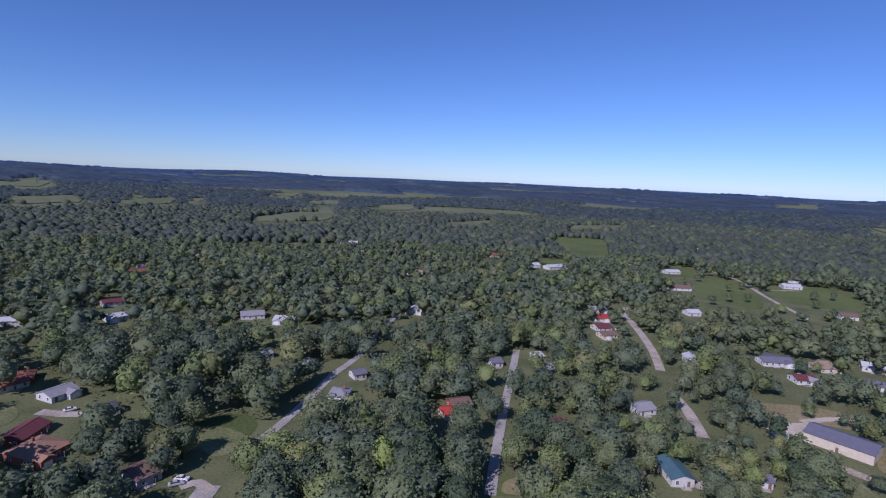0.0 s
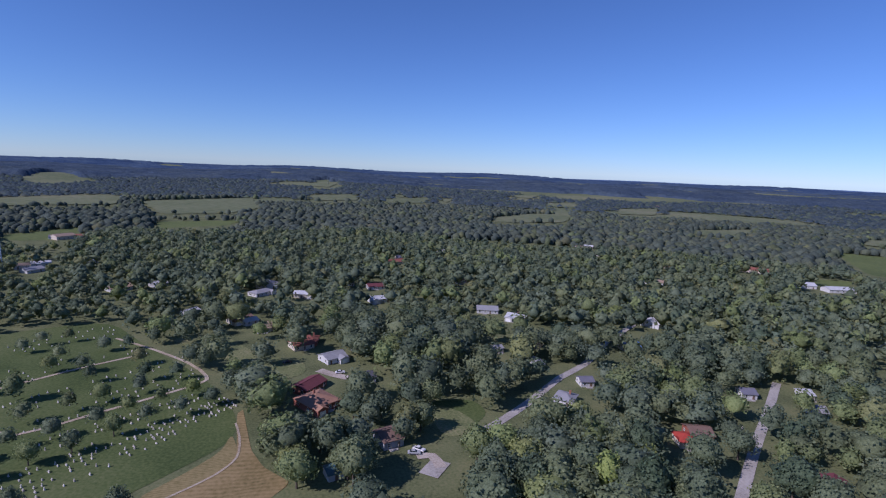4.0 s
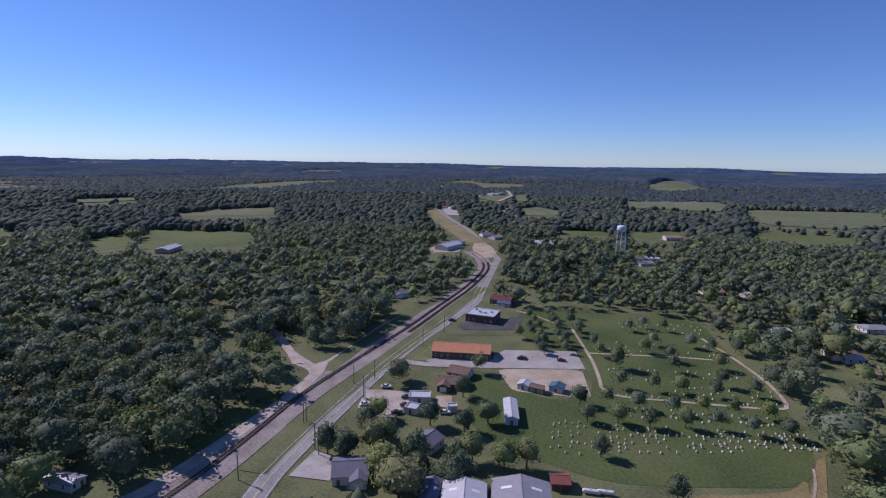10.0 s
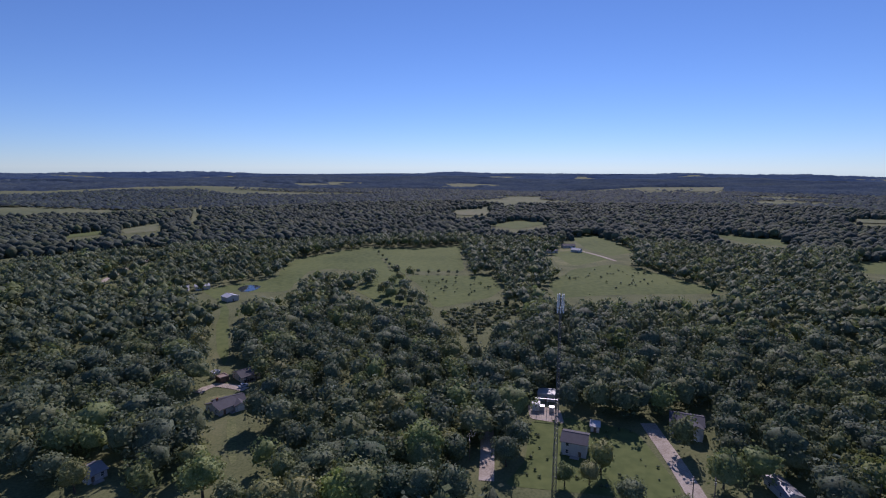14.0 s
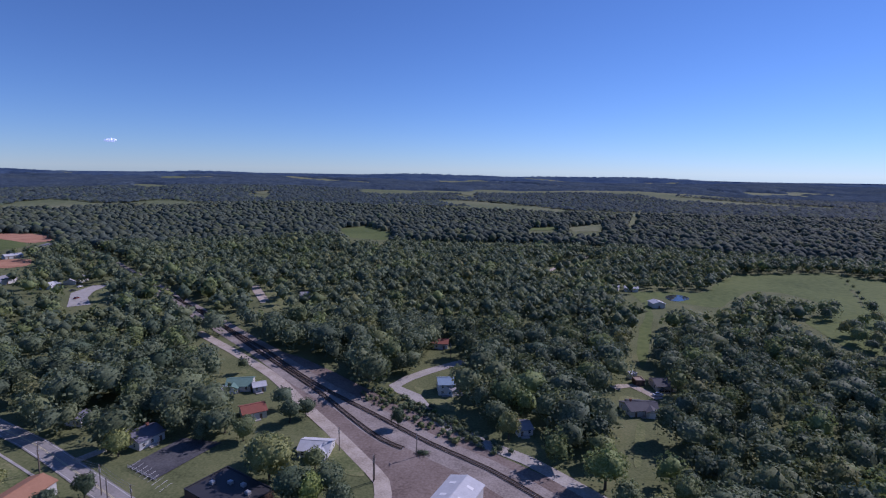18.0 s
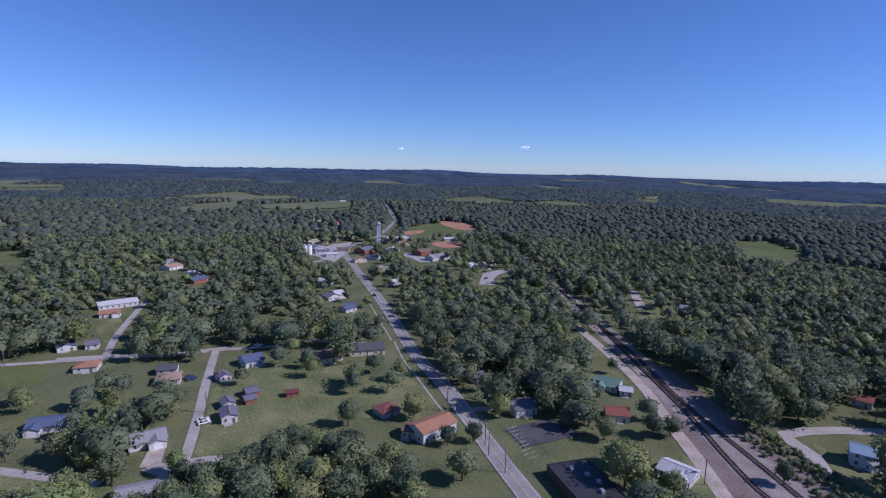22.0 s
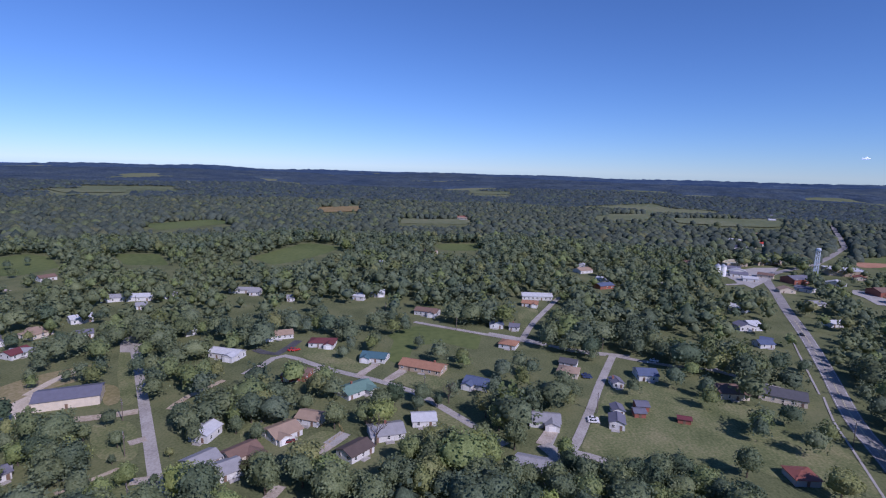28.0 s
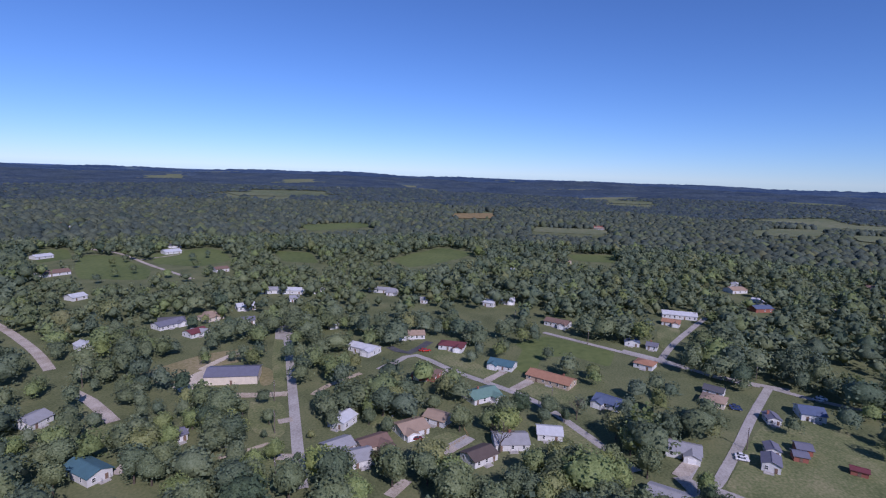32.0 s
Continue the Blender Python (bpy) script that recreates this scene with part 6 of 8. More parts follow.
def board_fence(pts, h):
    """Posts with boards between them."""
    ob = tagged(empty("board_fence", *pts[0]), "weathered yellow-brown board fence along the field", "fence")
    o = Vector(pts[0])
    for a, b in zip(pts, pts[1:]):
        a, b = Vector(a) - o, Vector(b) - o
        n = max(1, int((b - a).length / 3))
        for k in range(n):
            p, q = a.lerp(b, k / n), a.lerp(b, (k + 1) / n)
            d = (q - p).normalized()
            s = Vector((-d.y, d.x))
            bm = bmesh.new()
            box(bm, p.x - 0.1, p.x + 0.1, p.y - 0.1, p.y + 0.1, -0.3, h + 0.15)
            part("post", bm, BOARD, ob)
            bm = bmesh.new()
            v = box(bm, 0, 1, -0.04, 0.04, 0.05, h)
            for w in v:
                c = p.lerp(q, w.co.x) + s * w.co.y
                w.co.x, w.co.y = c.x, c.y
            part("board", bm, BOARD, ob)
    return ob


def propane_tank(x, y, turn):
    ob = tagged(empty("propane_tank", x, y, 0.05, turn), "white horizontal propane tank on two feet", "propane tank", "propane tanks")
    bm = bmesh.new()
    prof = [(-2.6, 0.05), (-2.5, 0.4), (-2.2, 0.62), (2.2, 0.62), (2.5, 0.4), (2.6, 0.05)]
    rings = [[bm.verts.new((px, r * math.cos(k * math.pi / 6), 0.95 + r * math.sin(k * math.pi / 6))) for k in range(12)] for px, r in prof]
    for p, q in zip(rings, rings[1:]):
        for k in range(12):
            bm.faces.new((p[k], p[(k + 1) % 12], q[(k + 1) % 12], q[k]))
    part("tank", bm, TRIM, ob)
    for sx in (-1.5, 1.5):
        bm = bmesh.new()
        box(bm, sx - 0.15, sx + 0.15, -0.45, 0.45, -0.1, 0.5)
        part("foot", bm, CONCRETE, ob)
    bm = bmesh.new()
    tube(bm, (0, 0, 1.5), (0, 0, 1.75), 0.2, 0.18, 10)
    part("valve_dome", bm, STEEL, ob)
    return ob


def substation(x, y, turn):
    ob = tagged(empty("substation", x, y, 0.2, turn), "small fenced substation with steel frames and transformers", "substation")
    for px in (-4, 0, 4):
        bm = bmesh.new()
        tube(bm, (px, 0, -0.3), (px, 0, 6.5), 0.14, 0.1, 8)
        part("post", bm, STEEL, ob)
    bm = bmesh.new()
    box(bm, -4.6, 4.6, -0.15, 0.15, 6.2, 6.5)
    part("beam", bm, STEEL, ob)
    for px in (-2, 2):
        bm = bmesh.new()
        box(bm, px - 1, px + 1, 1.6, 3.4, -0.2, 2.2)
        for k in range(5):
            box(bm, px - 0.9 + k * 0.4, px - 0.8 + k * 0.4, 1.2, 1.6, 0.2, 1.9)
        part("transformer", bm, STEEL, ob, "grey finned transformer")
    bm = bmesh.new()
    box(bm, -6, -3, 2, 5, -0.2, 2.8)
    box(bm, -6.2, -2.8, 1.8, 5.2, 2.8, 3.0)
    part("control_hut", bm, TRIM, ob, "white control hut")
    for k in range(16):
        for sx, sy, dx, dy in ((-8, -3, 1, 0), (-8, 7, 1, 0)):
            bm = bmesh.new()
            tube(bm, (sx + k * dx, sy, -0.2), (sx + k * dx, sy, 2.1), 0.04, 0.04, 5)
            part("fence_post", bm, FENCE_STEEL, ob)
    return ob


def brush_pile(x, y, size, seed):
    """A heap of cut branches."""
    rng = random.Random(seed)
    ob = tagged(empty("brush_pile", x, y, 0.1), "heap of cut leafy branches on the gravel", "brush pile")
    for k in range(60):
        a, t = rng.uniform(0, 6.28), rng.uniform(0.1, 1.0)
        p = Vector((math.cos(a) * size * t * rng.random(), math.sin(a) * size * t * rng.random() * 0.6, rng.uniform(0.1, 1.4) * (1 - t * 0.6)))
        d = Vector((rng.uniform(-1, 1), rng.uniform(-1, 1), rng.uniform(-0.2, 0.5))).normalized() * rng.uniform(1, 2.4)
        bm = bmesh.new()
        tube(bm, p - d * 0.5, p + d * 0.5, 0.07, 0.02, 5)
        part("branch", bm, BARK, ob)
    v, f = crown_arrays(np.random.default_rng(seed), 7, 1, 90)
    v = (v - np.array([0, 0, 0.4])) * np.array([size * 1.9, size * 1.2, 1.6]) + np.array([0, 0, 0.5])
    part("leaves", mesh_from("leaves", v, f, LEAF, True), None, ob)
    return ob


LINE_PAINT = surface("road_paint", (0.55, 0.5, 0.3), (0.68, 0.62, 0.4), 1.5, 0.8)
BAY_PAINT = surface("bay_paint", (0.6, 0.6, 0.58), (0.75, 0.75, 0.72), 1.5, 0.8)


def line_along(name, label, line, offset, width, material, limit):
    """A painted line that follows a road."""
    V, Fc = [], []
    for i, p in enumerate(line):
        if p.length > limit:
            continue
        d = (line[min(i + 1, len(line) - 1)] - line[max(i - 1, 0)]).normalized()
        n = Vector((-d.y, d.x))
        for s in (-0.5, 0.5):
            c = p + n * (offset + s * width)
            V.append((c.x, c.y, float(terrain(c.x, c.y)) + 0.215))
    Fc = [[2 * i, 2 * i + 1, 2 * i + 3, 2 * i + 2] for i in range(len(V) // 2 - 1)]
    tagged(new(name, mesh_from(name, V, Fc, material)), label, "road marking", kind="structure")


def parking_bays(corner, along, across, n, pitch):
    o, u, v = Vector(corner), Vector(along).normalized(), Vector(across)
    for k in range(n):
        bm = bmesh.new()
        p = o + u * pitch * k
        s = u * 0.07
        f = [bm.verts.new((*(p + w), 0.24)) for w in (-s, s, s + v, v - s)]
        bm.faces.new(f)
        me = bpy.data.meshes.new("bay_line")
        bm.to_mesh(me)
        bm.free()
        me.materials.append(BAY_PAINT)
        tagged(new("bay_line", me), "white painted parking bay line", "bay line", kind="structure")


def wires(pts, h, sag):
    """A bundle of slack power lines from pole to pole."""
    V = []
    for k in (-0.9, 0.0, 0.9):
        for (x0, y0), (x1, y1) in zip(pts, pts[1:]):
            d = Vector((x1 - x0, y1 - y0)).normalized()
            n = Vector((-d.y, d.x)) * k
            cu = bpy.data.curves.new("power_line", "CURVE")
            cu.dimensions, cu.bevel_depth, cu.bevel_resolution = "3D", 0.035, 0
            sp = cu.splines.new("POLY")
            sp.points.add(8)
            for i in range(9):
                t = i / 8
                sp.points[i].co = (x0 + (x1 - x0) * t + n.x, y0 + (y1 - y0) * t + n.y, h - 4 * sag * t * (1 - t), 1)
            cu.materials.append(FENCE_STEEL)
            tagged(new("power_line", cu), "thin slack power line between poles", "power line", "power lines")


def silo(x, y, r, h):
    ob = tagged(empty("silo", x, y, float(terrain(x, y))), "white steel storage silo with a conical top", "silo", "silos")
    bm = bmesh.new()
    lathe(bm, [(r, -0.3), (r, h)], 20)
    part("shell", bm, TRIM, ob)
    bm = bmesh.new()
    lathe(bm, [(r * 1.04, h), (r * 0.2, h + r * 0.7), (0.02, h + r * 0.75)], 20)
    part("cone_roof", bm, STEEL, ob, "grey conical roof")
    bm = bmesh.new()
    for k in (-0.25, 0.25):
        tube(bm, (k, -r - 0.1, 0), (k, -r - 0.1, h), 0.05, 0.05, 5)
    for k in range(int(h / 0.5)):
        tube(bm, (-0.25, -r - 0.1, 0.4 + k * 0.5), (0.25, -r - 0.1, 0.4 + k * 0.5), 0.03, 0.03, 4)
    part("ladder", bm, STEEL, ob)


def yard_fence(pts, h, label, material):
    """Posts and two rails round a yard."""
    ob = tagged(empty("yard_fence", *pts[0]), label, "fence", "yard fences")
    o = Vector(pts[0])
    for a, b in zip(pts, pts[1:]):
        a, b = Vector(a) - o, Vector(b) - o
        n = max(1, int((b - a).length / 2.4))
        for k in range(n + 1):
            p = a.lerp(b, k / n)
            bm = bmesh.new()
            box(bm, p.x - 0.06, p.x + 0.06, p.y - 0.06, p.y + 0.06, -0.2, h)
            part("post", bm, material, ob)
        for z in (0.45, 0.95):
            bm = bmesh.new()
            tube(bm, (a.x, a.y, h * z), (b.x, b.y, h * z), 0.05, 0.05, 4)
            part("rail", bm, material, ob)

water_tower(-470, 336, 37.2, 6, 0.125, "pale blue steel water tower on six braced legs")
water_tower(545, -345, 35.2, 4, 0.062, "slim white steel water tower on braced legs")
lattice_mast(-115.2, -107.1, 62.9)
rnd = random.Random(11)
headstones([(-173, 98), (-138, 186), (-127, 180), (-150, 84)], 7, 40, 158, rnd, 0.45)
headstones([(-180, 126), (-152, 191), (-139, 187), (-174, 105)], 2, 34, 157, rnd, 0.35)
headstones([(-216, 150), (-189, 222), (-157, 196), (-183, 135)], 6, 24, 160, rnd, 0.50)
headstones([(-251, 163), (-230, 227), (-202, 217), (-232, 156)], 4, 20, 161, rnd, 0.50)
headstones([(-280, 196), (-262, 248), (-239, 237), (-264, 188)], 3, 14, 161, rnd, 0.40)
headstones([(-300, 148), (-293, 163), (-240, 152), (-262, 127)], 3, 14, 157, rnd, 0.50)
rail_line(RAIL, -1.4)
rail_line([p for p in RAIL if p.x < -290], 3.2)
rail_line([p for p in SIDING], 0.0)
house(-124.3, 44.7, 68, 12.3, 26.0, 4.8, "x", "white", "white", "warehouse")
house(-120.5, 61.0, 68, 16.5, 26.0, 4.8, "x", "grey", "white", "warehouse")
house(-128.9, 35.4, 64, 4.5, 26.0, 4.8, "x", "slate", "white", "warehouse")
house(22.6, -141.4, -16, 11.0, 22.0, 4.6, "x", "white", "white", "warehouse")
board_fence([(-124.6, 80.5), (-120.6, 90.7), (-115.1, 105.3), (-109.1, 102.9)], 1.5)
propane_tank(-127.7, 87.3, 62)
propane_tank(-126.1, 91.5, 62)
substation(-151.5, -146.2, -226)
line_along("centre_line", "worn yellow centre line of the highway", HIGHWAY, -0.18, 0.16, LINE_PAINT, 450)
line_along("centre_line", "worn yellow centre line of the highway", HIGHWAY, 0.18, 0.16, LINE_PAINT, 450)
line_along("edge_line", "worn white edge line of the highway", HIGHWAY, -3.2, 0.14, BAY_PAINT, 450)
line_along("edge_line", "worn white edge line of the highway", HIGHWAY, 3.2, 0.14, BAY_PAINT, 450)
parking_bays((132.2, -142.5), (-18.65, 9.31), (-0.53, -4.97), 9, 2.7)
wires([(-104, -136), (-120, -148), (-144, -161)], 8.8, 0.8)
wires([(-175, 8), (-210, 30), (-265, 70), (-285, 88)], 9.4, 0.7)
wires([(112, -121), (129, -128), (159, -135), (197, -147)], 9.4, 0.7)
silo(545, -249, 3.2, 10)
silo(544, -254, 3.2, 10)
yard_fence([(179.9, 80.3), (191.9, 78.6), (204.4, 76.1), (212.3, 68.7)], 1.2, "grey wooden rail fence round a back yard", FENCE_STEEL)
yard_fence([(188.8, 55.4), (194.3, 51.4), (185.2, 45.7), (174.5, 50.0)], 1.2, "pale wooden fence round a back yard", BOARD)
yard_fence([(132.0, 134.0), (142.6, 128.8), (148.5, 120.1)], 1.2, "low wire fence along the yards", FENCE_STEEL)
yard_fence([(-279.3, 87.0), (-276.3, 104.9), (-271.7, 122.3), (-272.0, 127.1)], 1.2, "low steel fence behind the store", FENCE_STEEL)
yard_fence([(132.5, -142.6), (118.3, -138.0)], 1.2, "low guard rail beside the car park", STEEL)

# ---- trees ----
def ico(level):
    bm = bmesh.new()
    bmesh.ops.create_icosphere(bm, subdivisions=level, radius=1)
    v = np.array([v.co for v in bm.verts])
    f = np.array([[w.index for w in p.verts] for p in bm.faces])
    bm.free()
    return v, f


ICO1, ICO2 = ico(1), ico(2)


OCTA = (np.array([(1, 0, 0), (0, 1, 0), (-1, 0, 0), (0, -1, 0), (0, 0, 1), (0, 0, -1.0)]), np.array([(0, 1, 4), (1, 2, 4), (2, 3, 4), (3, 0, 4), (1, 0, 5), (2, 1, 5), (3, 2, 5), (0, 3, 5)]))


DOME = (np.array([(math.cos(k * 1.0472), math.sin(k * 1.0472), -0.75 + 0.35 * (k % 2)) for k in range(6)] + [(0.1, 0.05, 0.66)]), np.array([(k, (k + 1) % 6, 6) for k in range(6)]))
ROUND = (np.array([(0.86 * math.cos(k * 1.2566), 0.86 * math.sin(k * 1.2566), -1.0) for k in range(5)] + [(0.95 * math.cos(k * 1.2566 + 0.63), 0.95 * math.sin(k * 1.2566 + 0.63), 0.12) for k in range(5)] + [(0.06, 0.04, 0.86)]),
         np.array([f for k in range(5) for f in ((k, (k + 1) % 5, 5 + k), (5 + k, (k + 1) % 5, 5 + (k + 1) % 5), (5 + k, 5 + (k + 1) % 5, 10))]))


def bulge(d, dirs, wide, amp):
    """How far a lobed crown reaches in the directions d, and the lobe that reaches farthest there."""
    ang = np.arccos(np.clip(d @ dirs.T, -1, 1)) / wide
    reach = amp * np.sqrt(np.clip(1 - ang ** 2, 0, 1))
    return 0.66 + reach.max(axis=1), reach.argmax(axis=1)


def crown_arrays(rng, lobes, level, cards, size=1.0):
    """A crown about 1 high from z 0 to 1 and about 0.42 in radius: one rounded mass swelling into lobes, with leaf sprays all over it."""
    iv, jf = (OCTA, ICO1, ICO2, DOME, ROUND)[level]
    if lobes == 1:
        return np.array([0, 0, 0.48]) + iv * 0.42 * rng.uniform(0.6, 1.3, (len(iv), 1)), jf
    slim = rng.uniform(0.8, 1.12)
    axes = np.array([0.43 * slim, 0.43 * slim * rng.uniform(0.88, 1.1), 0.47])
    dirs = rng.normal(size=(lobes, 3))
    dirs[:, 2] = dirs[:, 2] * 0.9 + 0.25
    dirs /= np.linalg.norm(dirs, axis=1)[:, None]
    wide, amp = rng.uniform(0.3, 0.6, lobes) * (20 / max(lobes, 12)) ** 0.3, rng.uniform(0.14, 0.5, lobes)
    taper = rng.uniform(0.05, 0.3)

    def place(d, r):
        p = d * r[:, None] * axes
        p[:, :2] *= (1.1 - taper * (d[:, 2:3] + 0.35))
        return p + np.array([0, 0, 0.5])

    d = iv / np.linalg.norm(iv, axis=1)[:, None]
    r, _ = bulge(d, dirs, wide, amp)
    keep = (d[jf][:, :, 2].mean(axis=1) > (-0.62 if level < 2 else -0.9))
    V, Fc = [place(d, r * 0.88 * rng.uniform(0.88, 1.1, len(d)))], [jf[keep]]
    if cards:
        d = rng.normal(size=(cards, 3))
        d[:, 2] = d[:, 2] * 0.85 + 0.22
        d /= np.linalg.norm(d, axis=1)[:, None]
        r, top = bulge(d, dirs, wide, amp)
        p = place(d, r * rng.uniform(0.88, 1.09, cards))
        face = d * r[:, None] - dirs[top] * 0.6 + rng.normal(size=(cards, 3)) * 0.24
        face /= np.linalg.norm(face, axis=1)[:, None] + 1e-6
        u = np.cross(face, rng.normal(size=(cards, 3)))
        u /= np.linalg.norm(u, axis=1)[:, None] + 1e-6
        w = np.cross(face, u)
        q = rng.uniform(0.02, 0.042, (cards, 1)) * size
        quad = np.stack([p - u * q, p - w * q * rng.uniform(0.5, 1.0, (cards, 1)), p + u * q, p + w * q * rng.uniform(0.5, 1.0, (cards, 1))], 1)
        n0 = len(V[0]) + 4 * np.arange(cards)[:, None, None]
        V.append(quad.reshape(-1, 3))
        Fc.append((n0 + np.array([[0, 1, 2], [0, 2, 3]])).reshape(-1, 3))
    return np.concatenate(V), np.concatenate(Fc)


def trunk_mesh(rng, name):
    """A tapered trunk with four limbs that reach up into the crown, 1 unit high with the crown."""
    bm = bmesh.new()

    def limb(a, b, ra, rb, sides):
        d = (b - a).normalized()
        s = d.orthogonal().normalized()
        t = d.cross(s)
        rings = [[bm.verts.new(p + (s * math.cos(k * 2 * math.pi / sides) + t * math.sin(k * 2 * math.pi / sides)) * r) for k in range(sides)] for p, r in ((a, ra), (b, rb))]
        for k in range(sides):
            bm.faces.new((rings[0][k], rings[0][(k + 1) % sides], rings[1][(k + 1) % sides], rings[1][k]))

    limb(Vector((0, 0, -0.02)), Vector((0.01, 0, 0.32)), 0.03, 0.021, 7)
    limb(Vector((0.01, 0, 0.32)), Vector((0, 0.01, 0.7)), 0.021, 0.008, 5)
    for k in range(4):
        a = k * 1.6 + rng.uniform(0, 0.7)
        limb(Vector((0.008, 0, 0.26 + 0.05 * k)), Vector((0.2 * math.cos(a), 0.2 * math.sin(a), 0.5 + 0.06 * k)), 0.013, 0.005, 4)
    me = bpy.data.meshes.new(name)
    bm.to_mesh(me)
    bm.free()
    me.materials.append(BARK)
    return me


TREE_KINDS, LIGHT_ARRAYS = [], []
for k in range(10):
    rng = np.random.default_rng(40 + k)
    v, f = crown_arrays(rng, 28 + k, 2, 720, 1.0)
    v[:, 2] = 0.14 + v[:, 2] * 0.9
    LIGHT_ARRAYS.append(crown_arrays(np.random.default_rng(60 + k), 24, 1, 230, 1.35))
    LIGHT_ARRAYS[-1][0][:, 2] = 0.14 + LIGHT_ARRAYS[-1][0][:, 2] * 0.9
    TREE_KINDS.append((mesh_from("crown", v, f, LEAF, True), trunk_mesh(rng, "trunk")))
PLUM_CROWN = TREE_KINDS[3][0].copy()
PLUM_CROWN.materials[0] = LEAF_PLUM


def open_at(x, y):
    i, j = (np.asarray(x) / CELL + HALF).astype(int), (np.asarray(y) / CELL + HALF).astype(int)
    ok = (i >= 0) & (j >= 0) & (i < 2 * HALF) & (j < 2 * HALF)
    return COVER[np.clip(i, 0, 2 * HALF - 1), np.clip(j, 0, 2 * HALF - 1)] * ok


def blocks_view(x, y, h, rng):
    """Whether a tree of height h at x, y would stand on open ground or hide some of it from the camera."""
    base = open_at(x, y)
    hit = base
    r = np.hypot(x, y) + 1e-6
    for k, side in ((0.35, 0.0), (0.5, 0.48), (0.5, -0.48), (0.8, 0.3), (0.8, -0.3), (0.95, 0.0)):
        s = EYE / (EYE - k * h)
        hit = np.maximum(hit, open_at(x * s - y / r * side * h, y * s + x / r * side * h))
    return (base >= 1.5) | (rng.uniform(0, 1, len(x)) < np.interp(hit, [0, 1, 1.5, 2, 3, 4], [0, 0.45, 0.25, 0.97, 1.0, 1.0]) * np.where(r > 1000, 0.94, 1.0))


TREE_LABELS = ("broad green hardwood tree with a dense rounded crown", "tall dark green oak tree with an uneven crown", "leafy light green yard tree among the houses")


QUEUE = []


def tree(*what):
    """Wanted trees: x, y, height, width, kind, turn, label, group; built further down, the nearest one by one."""
    QUEUE.append(what)


def single_tree(x, y, h, width, kind, turn, label="", group="trees of the town"):
    ob = tagged(new("tree"), label or TREE_LABELS[kind % 3], "tree", group)
    ob.location, ob.rotation_euler, ob.scale = (x, y, float(terrain(x, y))), (0, 0, turn), (h * width, h * width, h)
    crown, trunk = TREE_KINDS[kind % len(TREE_KINDS)]
    for n, me in (("trunk", trunk), ("crown", crown)):
        p = new(n, me)
        p.parent = ob
    return ob


def grid_points(r0, r1, step, rng):
    n = int(r1 / step) + 1
    gxs, gys = np.meshgrid(np.arange(-n, n + 1), np.arange(-n, n + 1))
    px = (gxs + 0.5 * (gys % 2) + rng.uniform(-0.36, 0.36, gxs.shape)) * step
    py = (gys * 0.9 + rng.uniform(-0.36, 0.36, gxs.shape)) * step
    r = np.hypot(px, py)
    keep = (r >= r0) & (r < r1)
    return px[keep], py[keep]


def thin(px, py, rng):
    """Tree density: woods are closed, the town is open."""
    d = np.ones(len(px))
    for dens, pts in TOWN:
        d = np.where(inside(px, py, pts), dens, d)
    d = np.where((np.hypot(px, py) > 1330) & open_land(px, py), 0.0, d)
    wave = 0.5 + 0.5 * np.sin(px / 23 + 2 * np.sin(py / 31)) * np.sin(py / 19 + 2 * np.sin(px / 37))
    glade = np.sin(px / 27 + 1.6 * np.sin(py / 43)) * np.sin(py / 23 + 1.4 * np.sin(px / 51 + 1))
    d = np.where((d < 0.95) & (d > 0) & (glade < -0.5), d * np.clip(3.2 * d - 2.0, 0.15, 1), d)
    return rng.uniform(0, 1, len(px)) < np.where(d > 0.95, d, np.clip(d * (0.6 + 0.8 * wave), 0, 1))


def brushy(x, y):
    """The slope north-east of the long street carries young, light green growth."""
    a, r = np.degrees(np.arctan2(-x, y)), np.hypot(x, y)
    return (a > -66) & (a < -34) & (r < 620)


def scatter(r0, r1, step, lo, hi, seed):
    rng = np.random.default_rng(seed)
    px, py = grid_points(r0, r1, step, rng)
    h = rng.uniform(lo, hi, len(px)) * (0.85 + 0.3 * (np.sin(px / 60) * np.sin(py / 47) + 1) / 2)
    h = np.where(brushy(px, py), h * 0.82, h)
    keep = thin(px, py, rng)
    px, py, h = px[keep], py[keep], h[keep]
    # trees that would cover open ground in the camera's view are dropped
    keep = ~blocks_view(px, py, h, rng)
    return px[keep], py[keep], h[keep], rng


